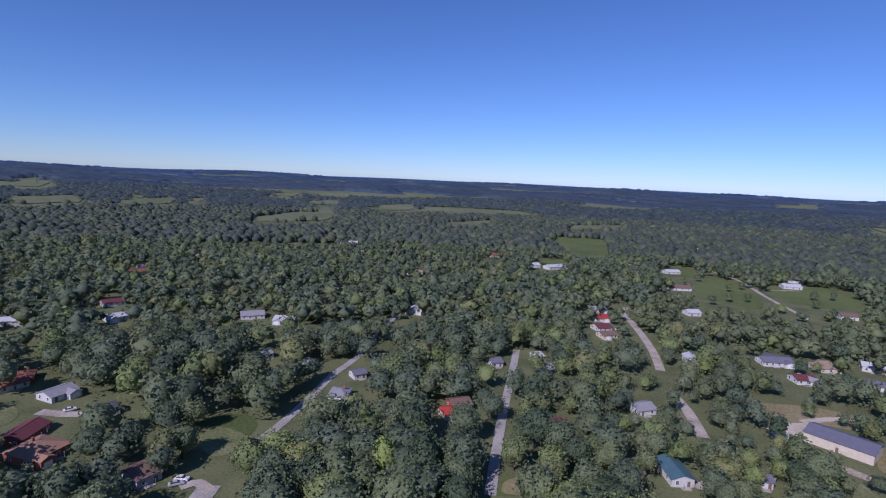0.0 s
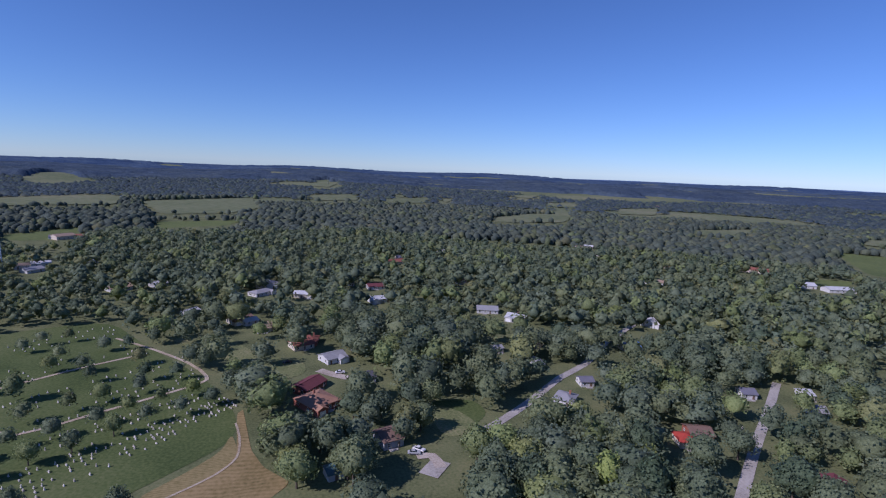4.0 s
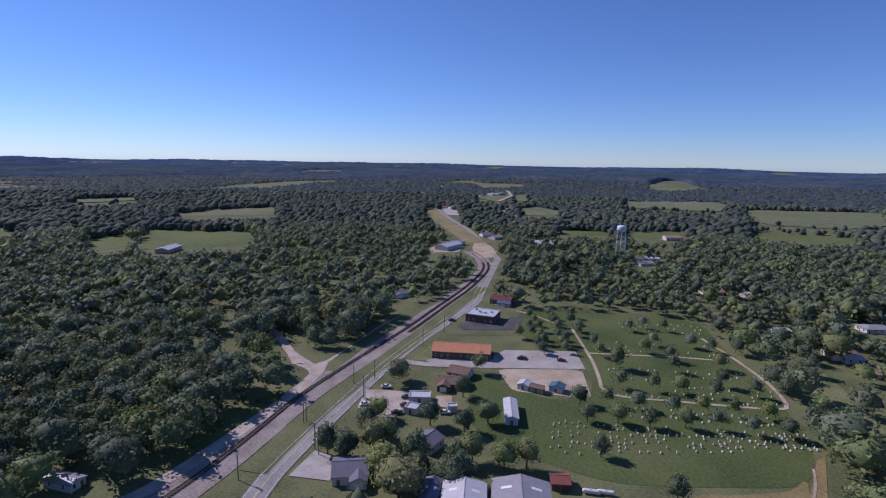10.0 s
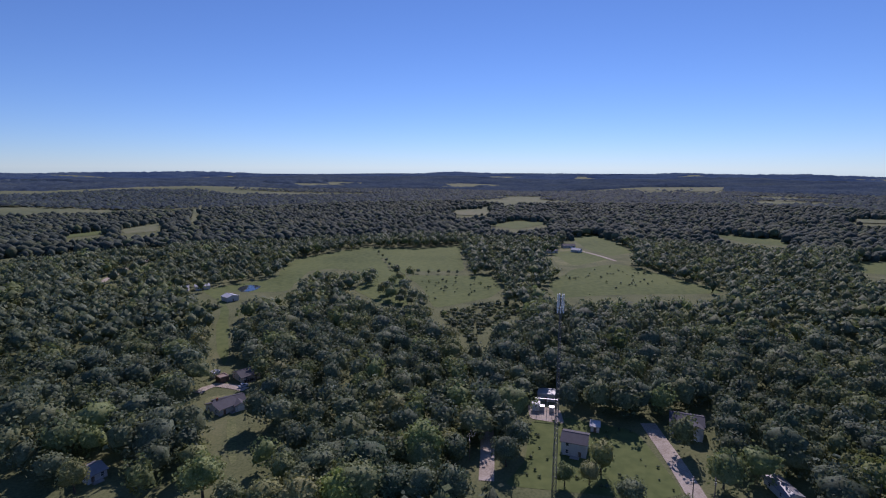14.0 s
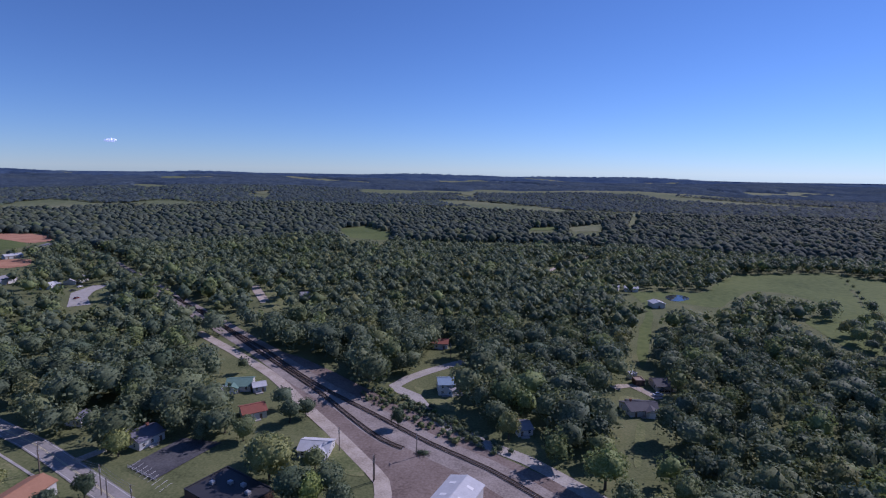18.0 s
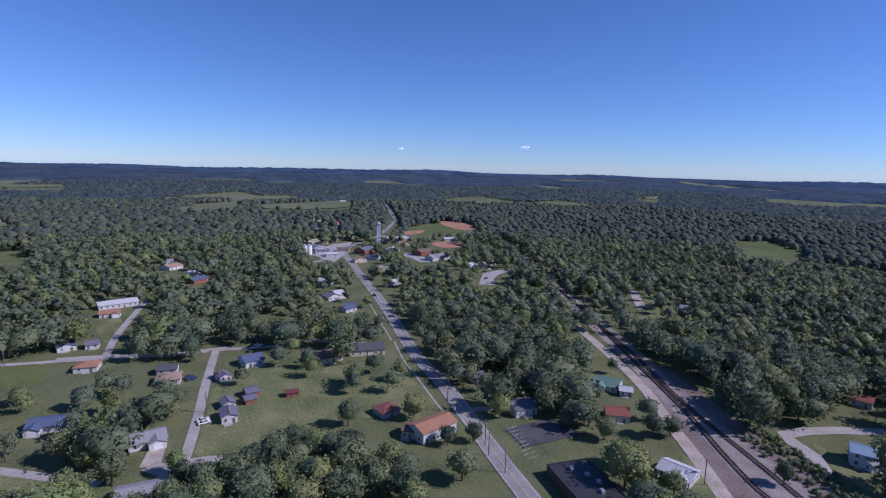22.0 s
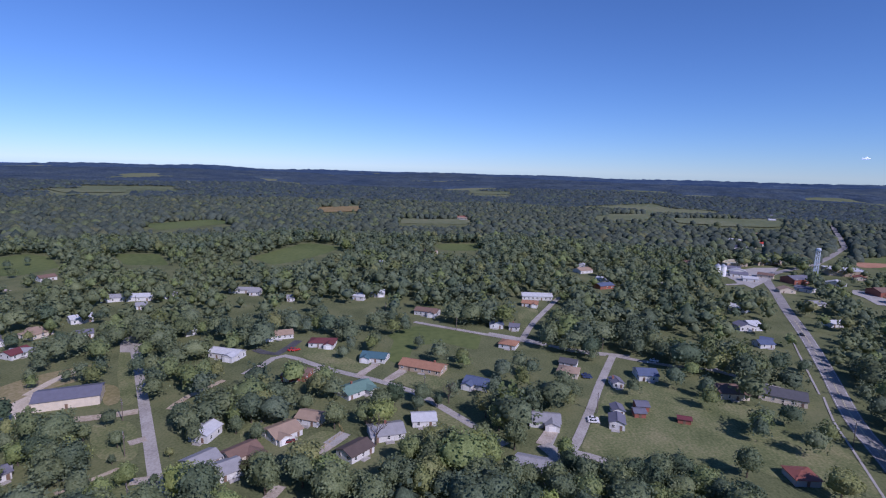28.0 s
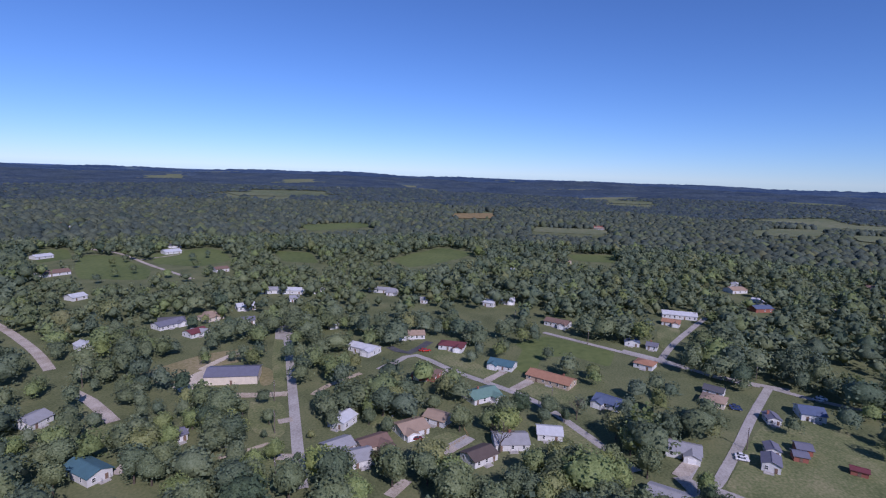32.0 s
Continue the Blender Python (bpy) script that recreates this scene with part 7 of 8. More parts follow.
def woods(name, label, r0, r1, step, lo, hi, seed, lobes, cards, variants, width, level=1, leaf=LEAF_WOODS, spray=1.5):
    """Trees too many to count, joined into one mesh."""
    px, py, h, rng = scatter(r0, r1, step, lo, hi, seed)
    which = rng.integers(0, variants, len(px))
    V, Fc, hue, n = [], [], [], 0
    for k in range(variants):
        v, f = crown_arrays(np.random.default_rng(seed * 31 + k), lobes, level, cards, spray)
        sel = np.nonzero(which == k)[0]
        if not len(sel):
            continue
        a = rng.uniform(0, 6.28, len(sel))
        w = rng.uniform(0.85, 1.2, len(sel)) * width
        hh = h[sel]
        X = (v[None, :, 0] * np.cos(a)[:, None] - v[None, :, 1] * np.sin(a)[:, None]) * (hh * w)[:, None] + px[sel][:, None]
        Y = (v[None, :, 0] * np.sin(a)[:, None] + v[None, :, 1] * np.cos(a)[:, None]) * (hh * w)[:, None] + py[sel][:, None]
        Z = (0.05 + 0.97 * v[None, :, 2]) * hh[:, None] + terrain(px[sel], py[sel])[:, None]
        V.append(np.stack([X, Y, Z], -1).reshape(-1, 3))
        Fc.append((f[None] + (np.arange(len(sel)) * len(v))[:, None, None] + n).reshape(-1, 3))
        own = rng.beta(1.7, 1.9, len(sel))
        hue.append(np.repeat(np.where(brushy(px[sel], py[sel]), 0.42 + 0.45 * own, own), len(v)))
        n += len(sel) * len(v)
    ob = new(name, mesh_from(name, np.concatenate(V), np.concatenate(Fc), leaf, True, np.concatenate(hue)))
    return tagged(ob, label, "woods", kind="stuff")


LONE = []


def lone_tree(x, y, h):
    k = len(LONE)
    if any(abs(x - u) + abs(y - v) < 6.5 for u, v in LONE) or COVER[int(x / CELL + HALF), int(y / CELL + HALF)] == 4:
        return
    LONE.append((x, y))
    small = h < 8
    h = h * 1.22 if small else h
    tree(x, y, h, 0.95 if small else 1.0, k, k * 1.7, "small rounded evergreen-dark cemetery tree" if small else "full green shade tree standing alone on grass", "trees standing alone")


def plum_tree(x, y, h):
    ob = single_tree(x, y, h, 1.1, 3, 1.0, "small ornamental tree with dark purple leaves", "trees standing alone")
    ob.children[1].data = PLUM_CROWN


def dead_tree(x, y, h, seed):
    """A leafless tree: a trunk that forks four times."""
    rnd = random.Random(seed)
    ob = tagged(new("dead_tree"), "bare grey leafless tree with spreading branches", "tree")
    ob.location = (x, y, float(terrain(x, y)))

    def grow(bm, a, d, length, r, left):
        b = a + d * length
        tube(bm, a, b, r, r * 0.6, 5 if left > 2 else 3)
        if left:
            for _ in range(3):
                e = (d + Vector((rnd.uniform(-0.8, 0.8), rnd.uniform(-0.8, 0.8), rnd.uniform(-0.15, 0.5)))).normalized()
                grow(bm, b, e, length * rnd.uniform(0.55, 0.8), r * 0.6, left - 1)

    bm = bmesh.new()
    tube(bm, Vector((0, 0, -0.2)), Vector((0, 0, h * 0.28)), h * 0.028, h * 0.02, 7)
    part("trunk", bm, BARK, ob)
    bm = bmesh.new()
    for _ in range(4):
        d = Vector((rnd.uniform(-0.7, 0.7), rnd.uniform(-0.7, 0.7), 1)).normalized()
        grow(bm, Vector((0, 0, h * 0.27)), d, h * 0.27, h * 0.013, 3)
    part("branches", bm, BARK, ob)


SHRUBS = []


def shrubs(pts, n, lo, hi):
    """Low bushes over a piece of rough ground; they are joined further down."""
    rnd = random.Random(int(abs(pts[0][0])) + n)
    x0, x1, y0, y1 = min(p[0] for p in pts), max(p[0] for p in pts), min(p[1] for p in pts), max(p[1] for p in pts)
    k = 0
    while k < n:
        x, y = rnd.uniform(x0, x1), rnd.uniform(y0, y1)
        if inside(np.array(x), np.array(y), pts):
            SHRUBS.append((x, y, rnd.uniform(lo, hi), rnd.uniform(0, 6.28), rnd.randrange(5)))
            k += 1



# ---- trees that stand alone ----
for x, y in [(-182, 116), (-179, 127), (-172, 137), (-166, 149), (-162, 160), (-157, 171), (-151, 182), (-164, 122), (-158, 132), (-154, 145), (-150, 156), (-143, 166), (-138, 177), (-168, 111)]:
    lone_tree(x, y, 7)
for x, y in [(-192, 142), (-185, 155), (-180, 165), (-173, 177), (-181, 189), (-169, 194), (-240, 159), (-228, 155), (-227, 182), (-235, 194), (-214, 187), (-201, 179), (-198, 203)]:
    lone_tree(x, y, 7.5)
for x, y in [(-212, 155)]:
    lone_tree(x, y, 13)
for x, y in [(-295, 161), (-270, 154), (-249, 147), (-293, 176), (-267, 166), (-261, 196), (-263, 208), (-256, 217), (-228, 212), (-219, 218), (-145, 102)]:
    lone_tree(x, y, 7)
for x, y in [(-117, 110)]:
    lone_tree(x, y, 9)
for x, y in [(-296, 148), (-284, 145), (-273, 142), (-260, 137), (-252, 135), (-287, 159), (-280, 157), (-268, 154), (-253, 149), (-299, 163), (-294, 176), (-265, 165)]:
    lone_tree(x, y, 6.5)
for x, y in [(-265, 126)]:
    lone_tree(x, y, 9)
for x, y in [(-224, 87), (-201, 71), (-177, 73)]:
    lone_tree(x, y, 10)
for x, y in [(-219, 46), (-225, 87)]:
    lone_tree(x, y, 12)
for x, y in [(-181, 51), (-173, 62)]:
    lone_tree(x, y, 10)
for x, y in [(-166, 27), (-156, 39), (-152, 27)]:
    lone_tree(x, y, 13)
for x, y in [(-180, 229), (-176, 212), (-134, 193), (-145, 202), (-181, 240), (-167, 257)]:
    lone_tree(x, y, 11)
for x, y in [(223, -105), (205, -117), (208, -116), (266, -117), (245, -98)]:
    lone_tree(x, y, 11)
for x, y in [(235, -108), (200, -114), (171, -95), (161, -119), (195, -136), (210, -131)]:
    lone_tree(x, y, 11)
for x, y in [(224, -104), (195, -134), (200, -113)]:
    lone_tree(x, y, 11)
for x, y in [(261, 15), (221, 63), (205, 85), (201, 78)]:
    lone_tree(x, y, 13)
for x, y in [(190, 54), (190, 32), (170, 4), (165, 10)]:
    lone_tree(x, y, 12)
for x, y in [(219, 6), (215, 19)]:
    lone_tree(x, y, 9)
for x, y in [(268, 114), (280, 52), (303, 45), (316, 40)]:
    lone_tree(x, y, 11)
for x, y in [(211, -28), (233, -25), (201, -12), (219, -12)]:
    lone_tree(x, y, 12)
for x, y in [(206, 111), (209, 134), (189, 83), (147, 130), (147, 122), (149, 147)]:
    lone_tree(x, y, 13)
for x, y in [(144, 103)]:
    lone_tree(x, y, 7)
for x, y in [(181, 90), (183, 108)]:
    lone_tree(x, y, 10)
for x, y in [(140, 83), (141, 76), (171, 32), (214, 64)]:
    lone_tree(x, y, 12)
for x, y in [(-127, -88)]:
    lone_tree(x, y, 10)
for x, y in [(-128, -84), (-137, -76)]:
    lone_tree(x, y, 6)
for x, y in [(-161, -78), (-112, -126), (-135, -105), (-127, -145), (-122, -131)]:
    lone_tree(x, y, 12)
for x, y in [(-127, -103), (-127, -98), (-120, -107)]:
    lone_tree(x, y, 8)
for x, y in [(-68, 187), (-51, 184), (-79, 185), (-53, 205), (-80, 236), (-94, 250)]:
    lone_tree(x, y, 12)
for x, y in [(-6, 184), (-26, 169), (-10, 164), (7, 201), (20, 182), (21, 161)]:
    lone_tree(x, y, 14)
for x, y in [(59, 235), (71, 235), (84, 162), (72, 155), (93, 156), (61, 163)]:
    lone_tree(x, y, 13)
for x, y in [(121, 173), (129, 154), (127, 206), (148, 201)]:
    lone_tree(x, y, 11)
for x, y in [(-77, 137), (-64, 146), (-80, 158), (-61, 172), (-50, 181)]:
    lone_tree(x, y, 13)
for x, y in [(-172, 208), (-164, 207), (-128, 185), (-137, 189)]:
    lone_tree(x, y, 12)
for x, y in [(-146, -400), (-153, -393), (-165, -399), (-175, -399), (-189, -410), (-203, -418), (-210, -422), (-188, -361), (-189, -347), (-195, -341), (-198, -331), (-200, -321), (-236, -424), (-242, -409), (-198, -369), (-207, -358)]:
    lone_tree(x, y, 12)
for x, y in [(173, 2), (171, -4), (168, -9), (164, -18), (166, -24), (165, -29), (164, -34), (158, -39), (157, -47), (159, -54), (155, -58), (152, -65), (155, -74), (150, -77), (151, -85), (165, 18), (159, 11), (161, 7), (157, 0), (155, -5)]:
    lone_tree(x, y, 11.5)
for x, y in [(156, -10), (154, -15), (154, -20), (154, -28), (149, -30), (148, -37), (148, -43), (147, -51), (146, -55), (144, -61), (140, -65), (140, -71), (140, -80), (139, -83), (135, -90), (152, 22), (150, 17), (148, 12), (145, 4), (143, -2)]:
    lone_tree(x, y, 11.5)
for x, y in [(146, -5), (141, -13), (140, -17), (139, -24), (140, -29), (139, -35), (134, -40), (137, -47), (135, -51), (132, -59), (132, -64), (128, -72), (129, -76), (127, -81), (125, -89)]:
    lone_tree(x, y, 11.5)
for x, y in [(274, 118), (298, 145), (224, 139), (248, 163), (227, 115), (222, 127), (226, 65), (273, 52), (301, 48), (323, 43), (216, 172), (223, 168), (255, 212), (250, 235)]:
    lone_tree(x, y, 10)
for x, y in [(202, 130), (224, 151), (264, 166), (224, 119), (191, 101), (197, 97), (194, 80), (140, 76), (150, 50), (149, 42), (149, 55), (203, 35), (207, 30), (148, 132), (151, 125)]:
    lone_tree(x, y, 12)
for x, y in [(218, 68), (297, 69), (184, 108), (180, 85), (175, 75), (157, 67), (201, 65), (180, 134), (166, 121), (214, 195), (269, 140), (262, 65), (206, 20)]:
    lone_tree(x, y, 6)
for x, y in [(139, 84), (147, 32), (146, 38), (183, 35), (194, 54), (154, 22), (159, 17), (152, 145), (145, 152), (138, 142), (131, 135), (134, 146), (135, 105), (172, 159), (166, 161), (299, 224)]:
    lone_tree(x, y, 9)
for x, y in [(255, 2), (285, -52), (224, -47), (222, -33), (233, -75), (225, -105), (293, -88), (293, -103), (259, -111), (281, -132), (278, -142), (206, -131), (174, -98), (174, -35), (156, -21)]:
    lone_tree(x, y, 9)
for x, y in [(248, -31), (245, -17), (256, -25), (234, -44), (195, -111), (195, -135), (194, -13), (204, -8), (178, -6), (180, -18), (181, -23), (169, 3), (175, 11), (162, -46), (163, -63), (164, -70), (161, -55)]:
    lone_tree(x, y, 11)
for x, y in [(275, -66), (251, -133), (286, -172), (275, -176), (266, -152), (352, -230), (394, -245), (165, -78), (272, 17)]:
    lone_tree(x, y, 6)
for x, y in [(-225, 49), (-147, 67), (-145, 74), (-145, 80), (-171, 12), (-166, 18), (-168, 25), (-171, 32), (-181, 27), (-156, 34), (-156, 29)]:
    lone_tree(x, y, 11)
for x, y in [(-216, 65), (-178, 50), (-153, 52), (-192, 33), (-150, 38), (-224, 87), (-144, 45), (-146, 42)]:
    lone_tree(x, y, 9)
for x, y in [(-173, 63)]:
    lone_tree(x, y, 13)
for x, y in [(-1076, 325), (-910, 305), (-843, 295), (-661, 274), (-676, 321)]:
    lone_tree(x, y, 9)
for x, y in [(-146, -416), (-147, -401), (-152, -394), (-159, -391), (-167, -393), (-176, -400), (-187, -412), (-166, -429), (-178, -432), (-196, -402), (-204, -408), (-189, -359), (-192, -354), (-202, -359), (-213, -370), (-210, -384), (-225, -397), (-207, -355), (9, -189)]:
    lone_tree(x, y, 11)
for x, y in [(105, -167), (90, -156), (95, -184), (115, -171), (125, -168), (80, -147), (147, -152), (154, -171), (163, -160), (68, -140)]:
    lone_tree(x, y, 10)
for x, y in [(91, -190), (141, -227), (71, -154), (81, -140), (133, -126), (52, -189)]:
    lone_tree(x, y, 7)
for x, y in [(274, 15), (281, 52), (219, 60), (188, 50), (203, 31), (184, 33), (260, -25), (252, -33), (243, -17), (216, -34), (178, -15), (151, -21), (159, -5), (171, 4), (174, 12)]:
    lone_tree(x, y, 11)
for x, y in [(280, 27), (306, 46), (307, 38), (336, 97), (271, 63), (199, 62), (193, 39), (264, 3), (197, -12), (218, -9), (217, -43), (225, -31), (302, -85), (296, -102), (166, -35), (171, -22), (161, 6)]:
    lone_tree(x, y, 9)
for x, y in [(324, 80), (303, 70), (265, 64), (220, 69), (279, -65), (235, -76), (214, 20), (211, 12), (214, -22)]:
    lone_tree(x, y, 5)
for x, y in [(197, -112), (196, -135), (141, -148), (162, -155), (104, -195)]:
    lone_tree(x, y, 10)
for x, y in [(209, -130), (161, -120), (175, -97), (137, -117), (133, -125), (228, -104), (150, -168), (142, -223), (119, -163), (301, -152), (273, -162), (270, -171), (253, -133)]:
    lone_tree(x, y, 7)
for x, y in [(-296, -584), (-284, -551), (-276, -526), (-266, -499), (-257, -475), (-250, -457), (-256, -432), (-262, -427), (-268, -418), (-277, -414), (-284, -408), (-290, -402)]:
    lone_tree(x, y, 4)
for x, y in [(-241, -431), (-197, -404), (-194, -410), (-187, -363), (-187, -347), (-189, -334), (-192, -324), (-195, -314), (-198, -373), (-179, -417), (-179, -398), (-170, -413), (-273, -310), (-269, -283), (-268, -275)]:
    lone_tree(x, y, 9)
for x, y in [(-226, 50)]:
    lone_tree(x, y, 10)
for x, y in [(159, 249), (166, 255), (173, 276), (212, 212), (181, 218), (164, 193), (170, 188), (113, 183), (137, 150), (132, 135), (157, 154), (141, 126), (153, 123), (268, 165), (208, 302), (211, 330), (224, 198), (209, 283), (182, 255), (177, 229), (148, 222)]:
    lone_tree(x, y, 9)
for x, y in [(216, 250), (194, 240), (197, 220), (206, 213), (125, 152), (130, 152), (116, 164), (101, 167), (102, 162), (105, 153), (119, 130), (126, 132), (153, 138), (151, 128), (161, 162), (125, 106), (123, 110), (127, 99), (133, 107), (258, 189), (207, 131), (228, 147), (231, 140), (220, 126), (227, 122), (202, 282)]:
    lone_tree(x, y, 11)
for x, y in [(207, 188), (163, 207), (139, 178), (122, 188), (116, 133), (215, 178), (262, 237), (240, 228), (264, 221), (151, 168), (168, 135), (177, 132), (156, 165)]:
    lone_tree(x, y, 6)
for x, y in [(115, 178), (137, 188), (147, 96), (162, 100), (156, 116), (142, 83), (177, 85), (149, 66), (181, 68), (127, 123)]:
    lone_tree(x, y, 3)
for x, y in [(525, -304), (536, -319), (573, -454), (571, -462), (567, -478), (565, -489), (481, -318), (469, -316), (512, -360), (604, -306), (634, -393)]:
    lone_tree(x, y, 9)
for x, y, h in [(232, 148, 15), (206, 130, 14), (225, 119, 15), (210, 118, 14), (198, 94, 11), (212, 90, 16), (203, 80, 14), (224, 78, 13), (274, 117, 14), (298, 116, 14), (265, 190, 15), (288, 180, 15), (294, 164, 15), (278, 136, 14), (217, 57, 13), (190, 50, 15), (134, 75, 16), (145, 60, 13), (148, 51, 16), (148, 40, 16)]:
    lone_tree(x, y, h)
for x, y, h in [(210, 162, 12), (214, 172, 12), (290, 249, 15), (278, 260, 15), (266, 292, 16), (244, 294, 15), (216, 273, 14), (218, 299, 14), (190, 218, 15), (181, 223, 14), (176, 196, 14), (174, 182, 13), (172, 169, 13), (162, 149, 15), (161, 138, 15), (145, 145, 14), (130, 153, 15), (129, 144, 13), (120, 172, 15), (109, 153, 15), (138, 129, 15), (148, 127, 15), (118, 136, 13), (122, 122, 14), (128, 94, 15), (127, 86, 14), (120, 100, 15), (121, 108, 14)]:
    lone_tree(x, y, h)
for x, y, h in [(-4, 193, 18), (21, 250, 13), (70, 231, 13), (57, 242, 16), (38, 246, 16), (20, 223, 16), (-19, 173, 14), (-7, 172, 16), (10, 164, 17), (29, 159, 17), (29, 186, 16), (49, 185, 15), (42, 158, 17), (81, 221, 15), (85, 209, 15), (66, 162, 16), (73, 176, 16), (74, 153, 15), (2, 233, 14), (-22, 234, 15), (-6, 153, 17), (-17, 150, 16), (32, 147, 12), (80, 169, 15), (64, 200, 12), (97, 225, 14)]:
    lone_tree(x, y, h)
for x, y in [(-276, 138), (-266, 135), (-256, 133), (-246, 129), (-239, 128), (-284, 155), (-269, 150), (-257, 147), (-245, 143), (-237, 140), (-282, 169), (-259, 161)]:
    lone_tree(x, y, 6.3)
for x, y in [(375, 444), (342, 403), (359, 401), (397, 453), (359, 363), (436, 408), (406, 376), (389, 344), (377, 322), (344, 357), (317, 393), (378, 494), (456, 406)]:
    lone_tree(x, y, 9)
shrubs([(-199, -298), (-258, -297), (-253, -270), (-205, -253), (-180, -233), (-189, -266)], 240, 2.0, 5.0)
shrubs([(-247, -412), (-306, -373), (-282, -332), (-210, -315)], 40, 1.2, 3.0)
shrubs([(-356, -347), (-452, -348), (-439, -257), (-356, -279)], 40, 1.2, 3.0)
shrubs([(79.7, -225), (50.6, -203.5), (37.2, -195.5), (13.1, -175.4), (8, -174.5), (25, -189), (39.5, -202.5), (55.2, -216), (70, -224)], 120, 1.0, 3.2)
shrubs([(50, -213), (33, -204), (7, -179), (9, -175), (34, -194), (50, -205)], 60, 1.5, 3.2)
shrubs([(-195, -32), (-215, -19), (-225, -3), (-219, -1), (-206, -16), (-189, -31)], 26, 0.8, 2.0)
shrubs([(78, -218), (65, -216), (48, -201), (24, -182), (26, -178), (50, -195), (73, -210)], 60, 1.2, 3.0)
shrubs([(-139, -143), (-150, -141), (-169, -118), (-147, -85), (-126, -99), (-114, -118)], 60, 0.6, 1.6)
brush_pile(38.5, -172, 5.5, 3)
plum_tree(155.3, 70.4, 5.5)
dead_tree(178.5, 32.1, 13, 4)
dead_tree(-13.6, 274, 13, 7)
dead_tree(215.7, 7.6, 10, 9)
V, Fc, n = [], [], 0
hue, forms = [], [crown_arrays(np.random.default_rng(90 + k), 8, 1, 30, 2.6) for k in range(5)]
for x, y, h, a, k in SHRUBS:
    v, f = forms[k]
    s, w = h, h * 1.35
    V.append(np.stack([x + (v[:, 0] * math.cos(a) - v[:, 1] * math.sin(a)) * w, y + (v[:, 0] * math.sin(a) + v[:, 1] * math.cos(a)) * w, float(terrain(x, y)) + (v[:, 2] - 0.1) * s], -1))
    Fc.append(f + n)
    hue.append(np.full(len(v), (x * 0.37 + y * 0.73) % 1.0))
    n += len(v)
tagged(new("shrubs", mesh_from("shrubs", np.concatenate(V), np.concatenate(Fc), LEAF_WOODS, True, np.concatenate(hue))), "low green bushes on rough ground and along the tracks", "shrubs", kind="stuff")

# the nearest trees of the town, one by one, then the rest as woods
px, py, h, rng = scatter(138, 170, 10.5, 11, 17, 5)
for x, y, hh in zip(px, py, h):
    tree(float(x), float(y), float(hh), float(rng.uniform(0.95, 1.25)), int(rng.integers(10)), float(rng.uniform(0, 6.28)))
QUEUE.sort(key=lambda q: q[0] ** 2 + q[1] ** 2)
for q in QUEUE[:292]:
    single_tree(*q)
V, Fc, hue, n = [], [], [], 0
for x, y, hh, w, kind, a, *_ in QUEUE[292:]:
    v, f = LIGHT_ARRAYS[kind % len(LIGHT_ARRAYS)]
    V.append(np.stack([x + (v[:, 0] * math.cos(a) - v[:, 1] * math.sin(a)) * hh * w, y + (v[:, 0] * math.sin(a) + v[:, 1] * math.cos(a)) * hh * w, float(terrain(x, y)) + v[:, 2] * hh], -1))
    Fc.append(f + n)
    hue.append(np.full(len(v), (x * 0.37 + y * 0.73) % 1.0))
    n += len(v)
tagged(new("yard_trees", mesh_from("yard_trees", np.concatenate(V), np.concatenate(Fc), LEAF_WOODS, True, np.concatenate(hue))), "green shade trees in yards farther off", "trees", kind="stuff")
woods("town_woods", "leafy town trees among houses and lawns", 170, 340, 10.6, 11, 18, 15, 24, 260, 14, 1.1, 1, spray=1.3)
woods("woods_underneath", "town trees close below the hovering point", 2, 138, 9.5, 8.5, 13.5, 6, 9, 20, 6, 1.1, 0, spray=2.5)
woods("woods", "dense green hardwood trees between houses and fields", 340, 740, 9.6, 9, 17, 7, 14, 30, 24, 1.1, 0, spray=2.6)
woods("woods_outer", "closed canopy of hardwood forest, its green greyed with painted haze", 740, 1480, 10.4, 7, 16, 8, 1, 0, 24, 1.2, 4, LEAF_OUTER_HAZE)
woods("woods_distant", "distant closed forest canopy in painted haze blue", 1480, 2372, 15.0, 6, 15, 9, 1, 0, 24, 1.75, 3, LEAF_MID_HAZE)

# far forest: one rolling canopy sheet, open where fields lie, haze blue in its colour
rad = [2370.0]
while rad[-1] < 4985:
    rad.append(rad[-1] + 10 + (rad[-1] - 1700) * 0.0105)
rad[-1] = 4988
fx, fy, fq = polar_sheet(np.array(rad), 1200)
rng = np.random.default_rng(3)
fx, fy = fx + rng.uniform(-4, 4, fx.shape), fy + rng.uniform(-4, 4, fx.shape)
fr = np.hypot(fx, fy)
lift_eye = np.maximum(EYE - terrain(fx, fy), 30)
gap = open_land(fx, fy) & (fr < 4800)
# gaps reach toward the camera, so the canopy leaves each field in view
for pts in FAR_OPEN:
    if max(math.hypot(*p) for p in pts) > 1350:
        for k in (0.0, 4.0, 9.0):
            s = lift_eye / (lift_eye - k)
            gap |= inside(fx * s, fy * s, pts)
swell = 3.5 * np.sin(fx / 210 + 1.5 * np.sin(fy / 330)) + 3.5 * np.sin(fy / 170 + 1.3 * np.sin(fx / 290))
fz = terrain(fx, fy) + np.where(gap, -1.0, rng.uniform(3, 13, fx.shape) + np.clip(swell, -3, 6) + np.where(fr < 2410, -4, 0))
fz = np.where(fr < 2376, terrain(fx, fy) - 1.0, fz)
fq = fq[~gap[fq].all(axis=1)]
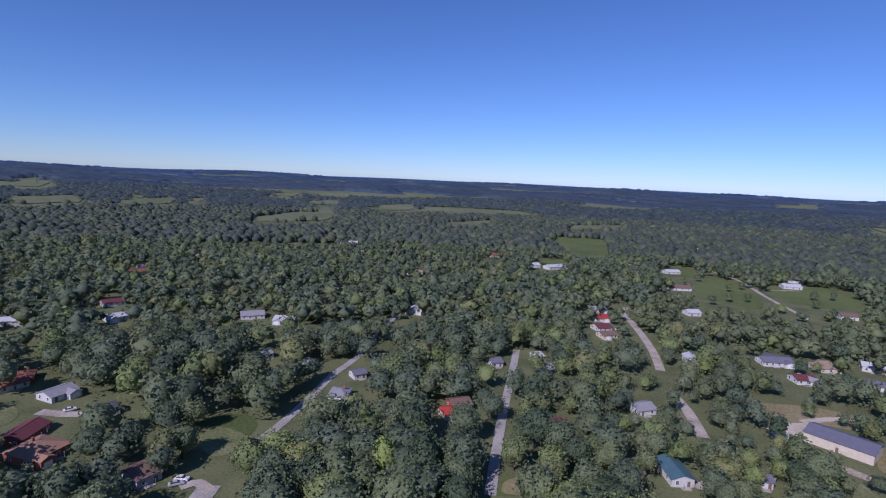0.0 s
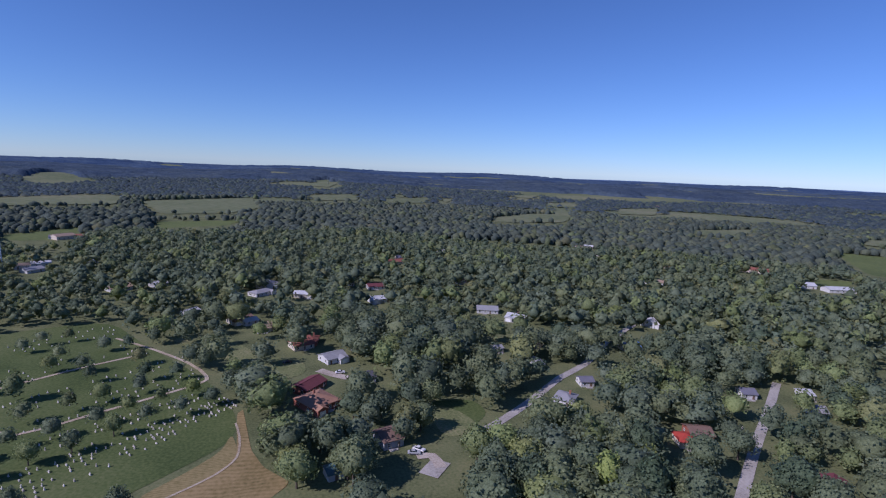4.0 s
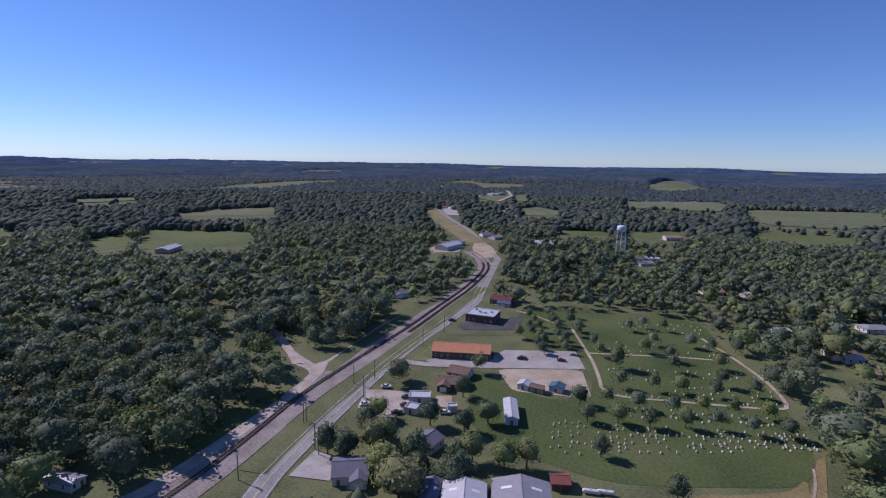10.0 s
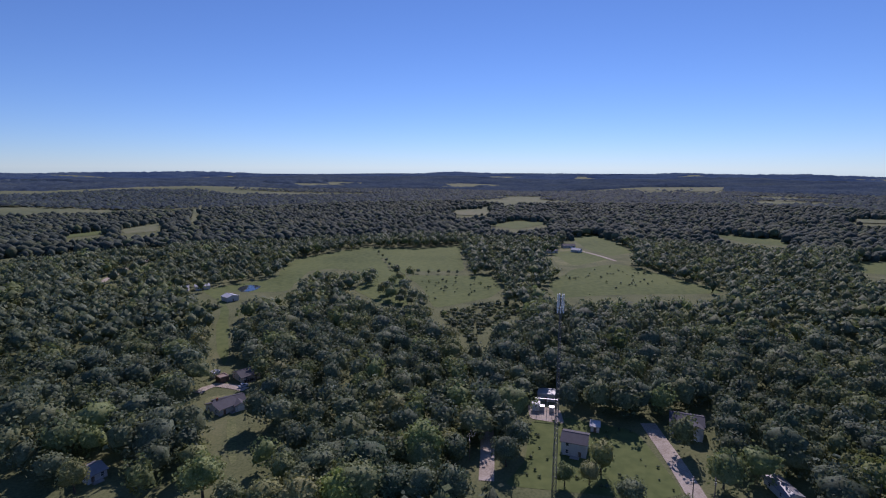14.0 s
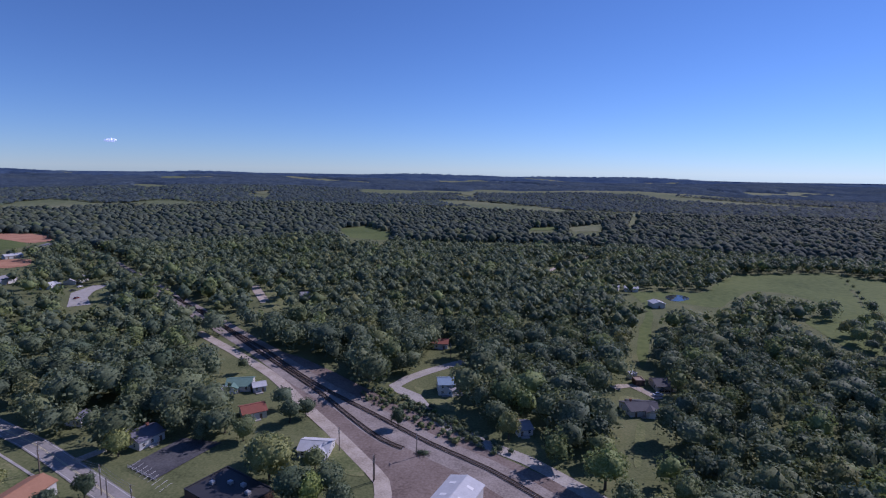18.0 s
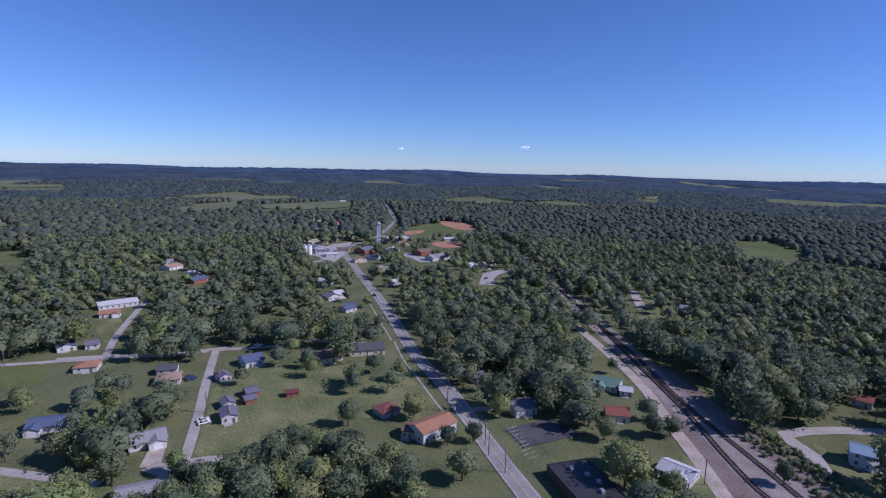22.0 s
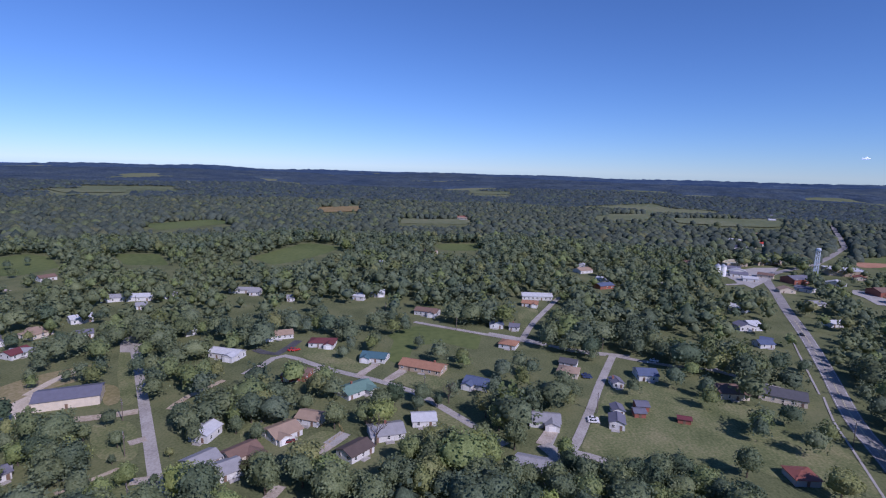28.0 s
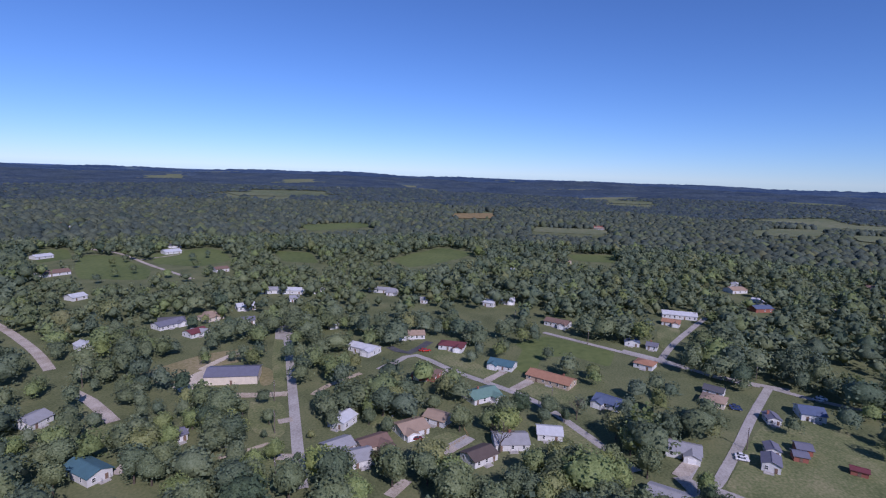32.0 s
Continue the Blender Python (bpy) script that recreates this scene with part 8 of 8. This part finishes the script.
far_mesh = mesh_from("distant_woods", np.stack([fx, fy, fz], -1), fq, LEAF_FAR_HAZE, True)
far_mesh.materials.append(LEAF_LAST_HAZE)
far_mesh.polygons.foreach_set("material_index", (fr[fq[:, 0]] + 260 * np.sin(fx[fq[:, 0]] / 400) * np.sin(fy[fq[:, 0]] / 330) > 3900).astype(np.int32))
tagged(new("distant_woods", far_mesh), "distant forest canopy rolling to the horizon in painted haze blue", "woods", kind="stuff")

# the last ridge before the sky, its blue haze painted into the colour
bx, by, bq = polar_sheet(np.array([4975.0, 4990.0]), 720)
ridge = 3.5 * np.sin(bx / 900) + 3 * np.sin(by / 620 + 1) + 2 * np.sin((bx - by) / 260)
bz = np.where(np.hypot(bx, by) > 4980, 51 + ridge, 20)
HAZE = surface("far_ridge_haze", (0.06, 0.1, 0.19), (0.075, 0.12, 0.22), 0.003, 1.0, spec=0.0, bump=0)
tagged(new("backdrop", mesh_from("backdrop", np.stack([bx, by, bz], -1), bq, HAZE, True)), "wooded ridge at the horizon, coloured haze blue", "backdrop", kind="structure")


def small_cloud(turn, up, wide, seed):
    """A small fair-weather puff just above the horizon."""
    rng = np.random.default_rng(seed)
    iv, jf = ICO2
    V, Fc = [], []
    for k in range(30):
        u = np.clip(rng.normal(0, 0.2), -0.5, 0.5)
        c = np.array([u * wide, rng.uniform(-0.05, 0.05) * wide, rng.uniform(-0.03, 0.2) * math.exp(-9 * u * u) * wide])
        V.append(c + iv * np.array([0.11, 0.08, 0.085]) * wide * rng.uniform(0.5, 1.1) * rng.uniform(0.9, 1.08, (len(iv), 1)))
        Fc.append(jf + k * len(iv))
    ob = tagged(new("backdrop_cloud", mesh_from("backdrop_cloud", np.concatenate(V), np.concatenate(Fc), CLOUD, True)), "small white fair-weather cloud low over the horizon", "cloud", kind="structure")
    ob.location, ob.rotation_euler = (-4900 * math.sin(radians(turn)), 4900 * math.cos(radians(turn)), 100 + 4900 * math.tan(radians(up))), (0, 0, radians(turn))


small_cloud(222.3, 2.15, 100, 1)
small_cloud(235.3, 1.75, 60, 2)
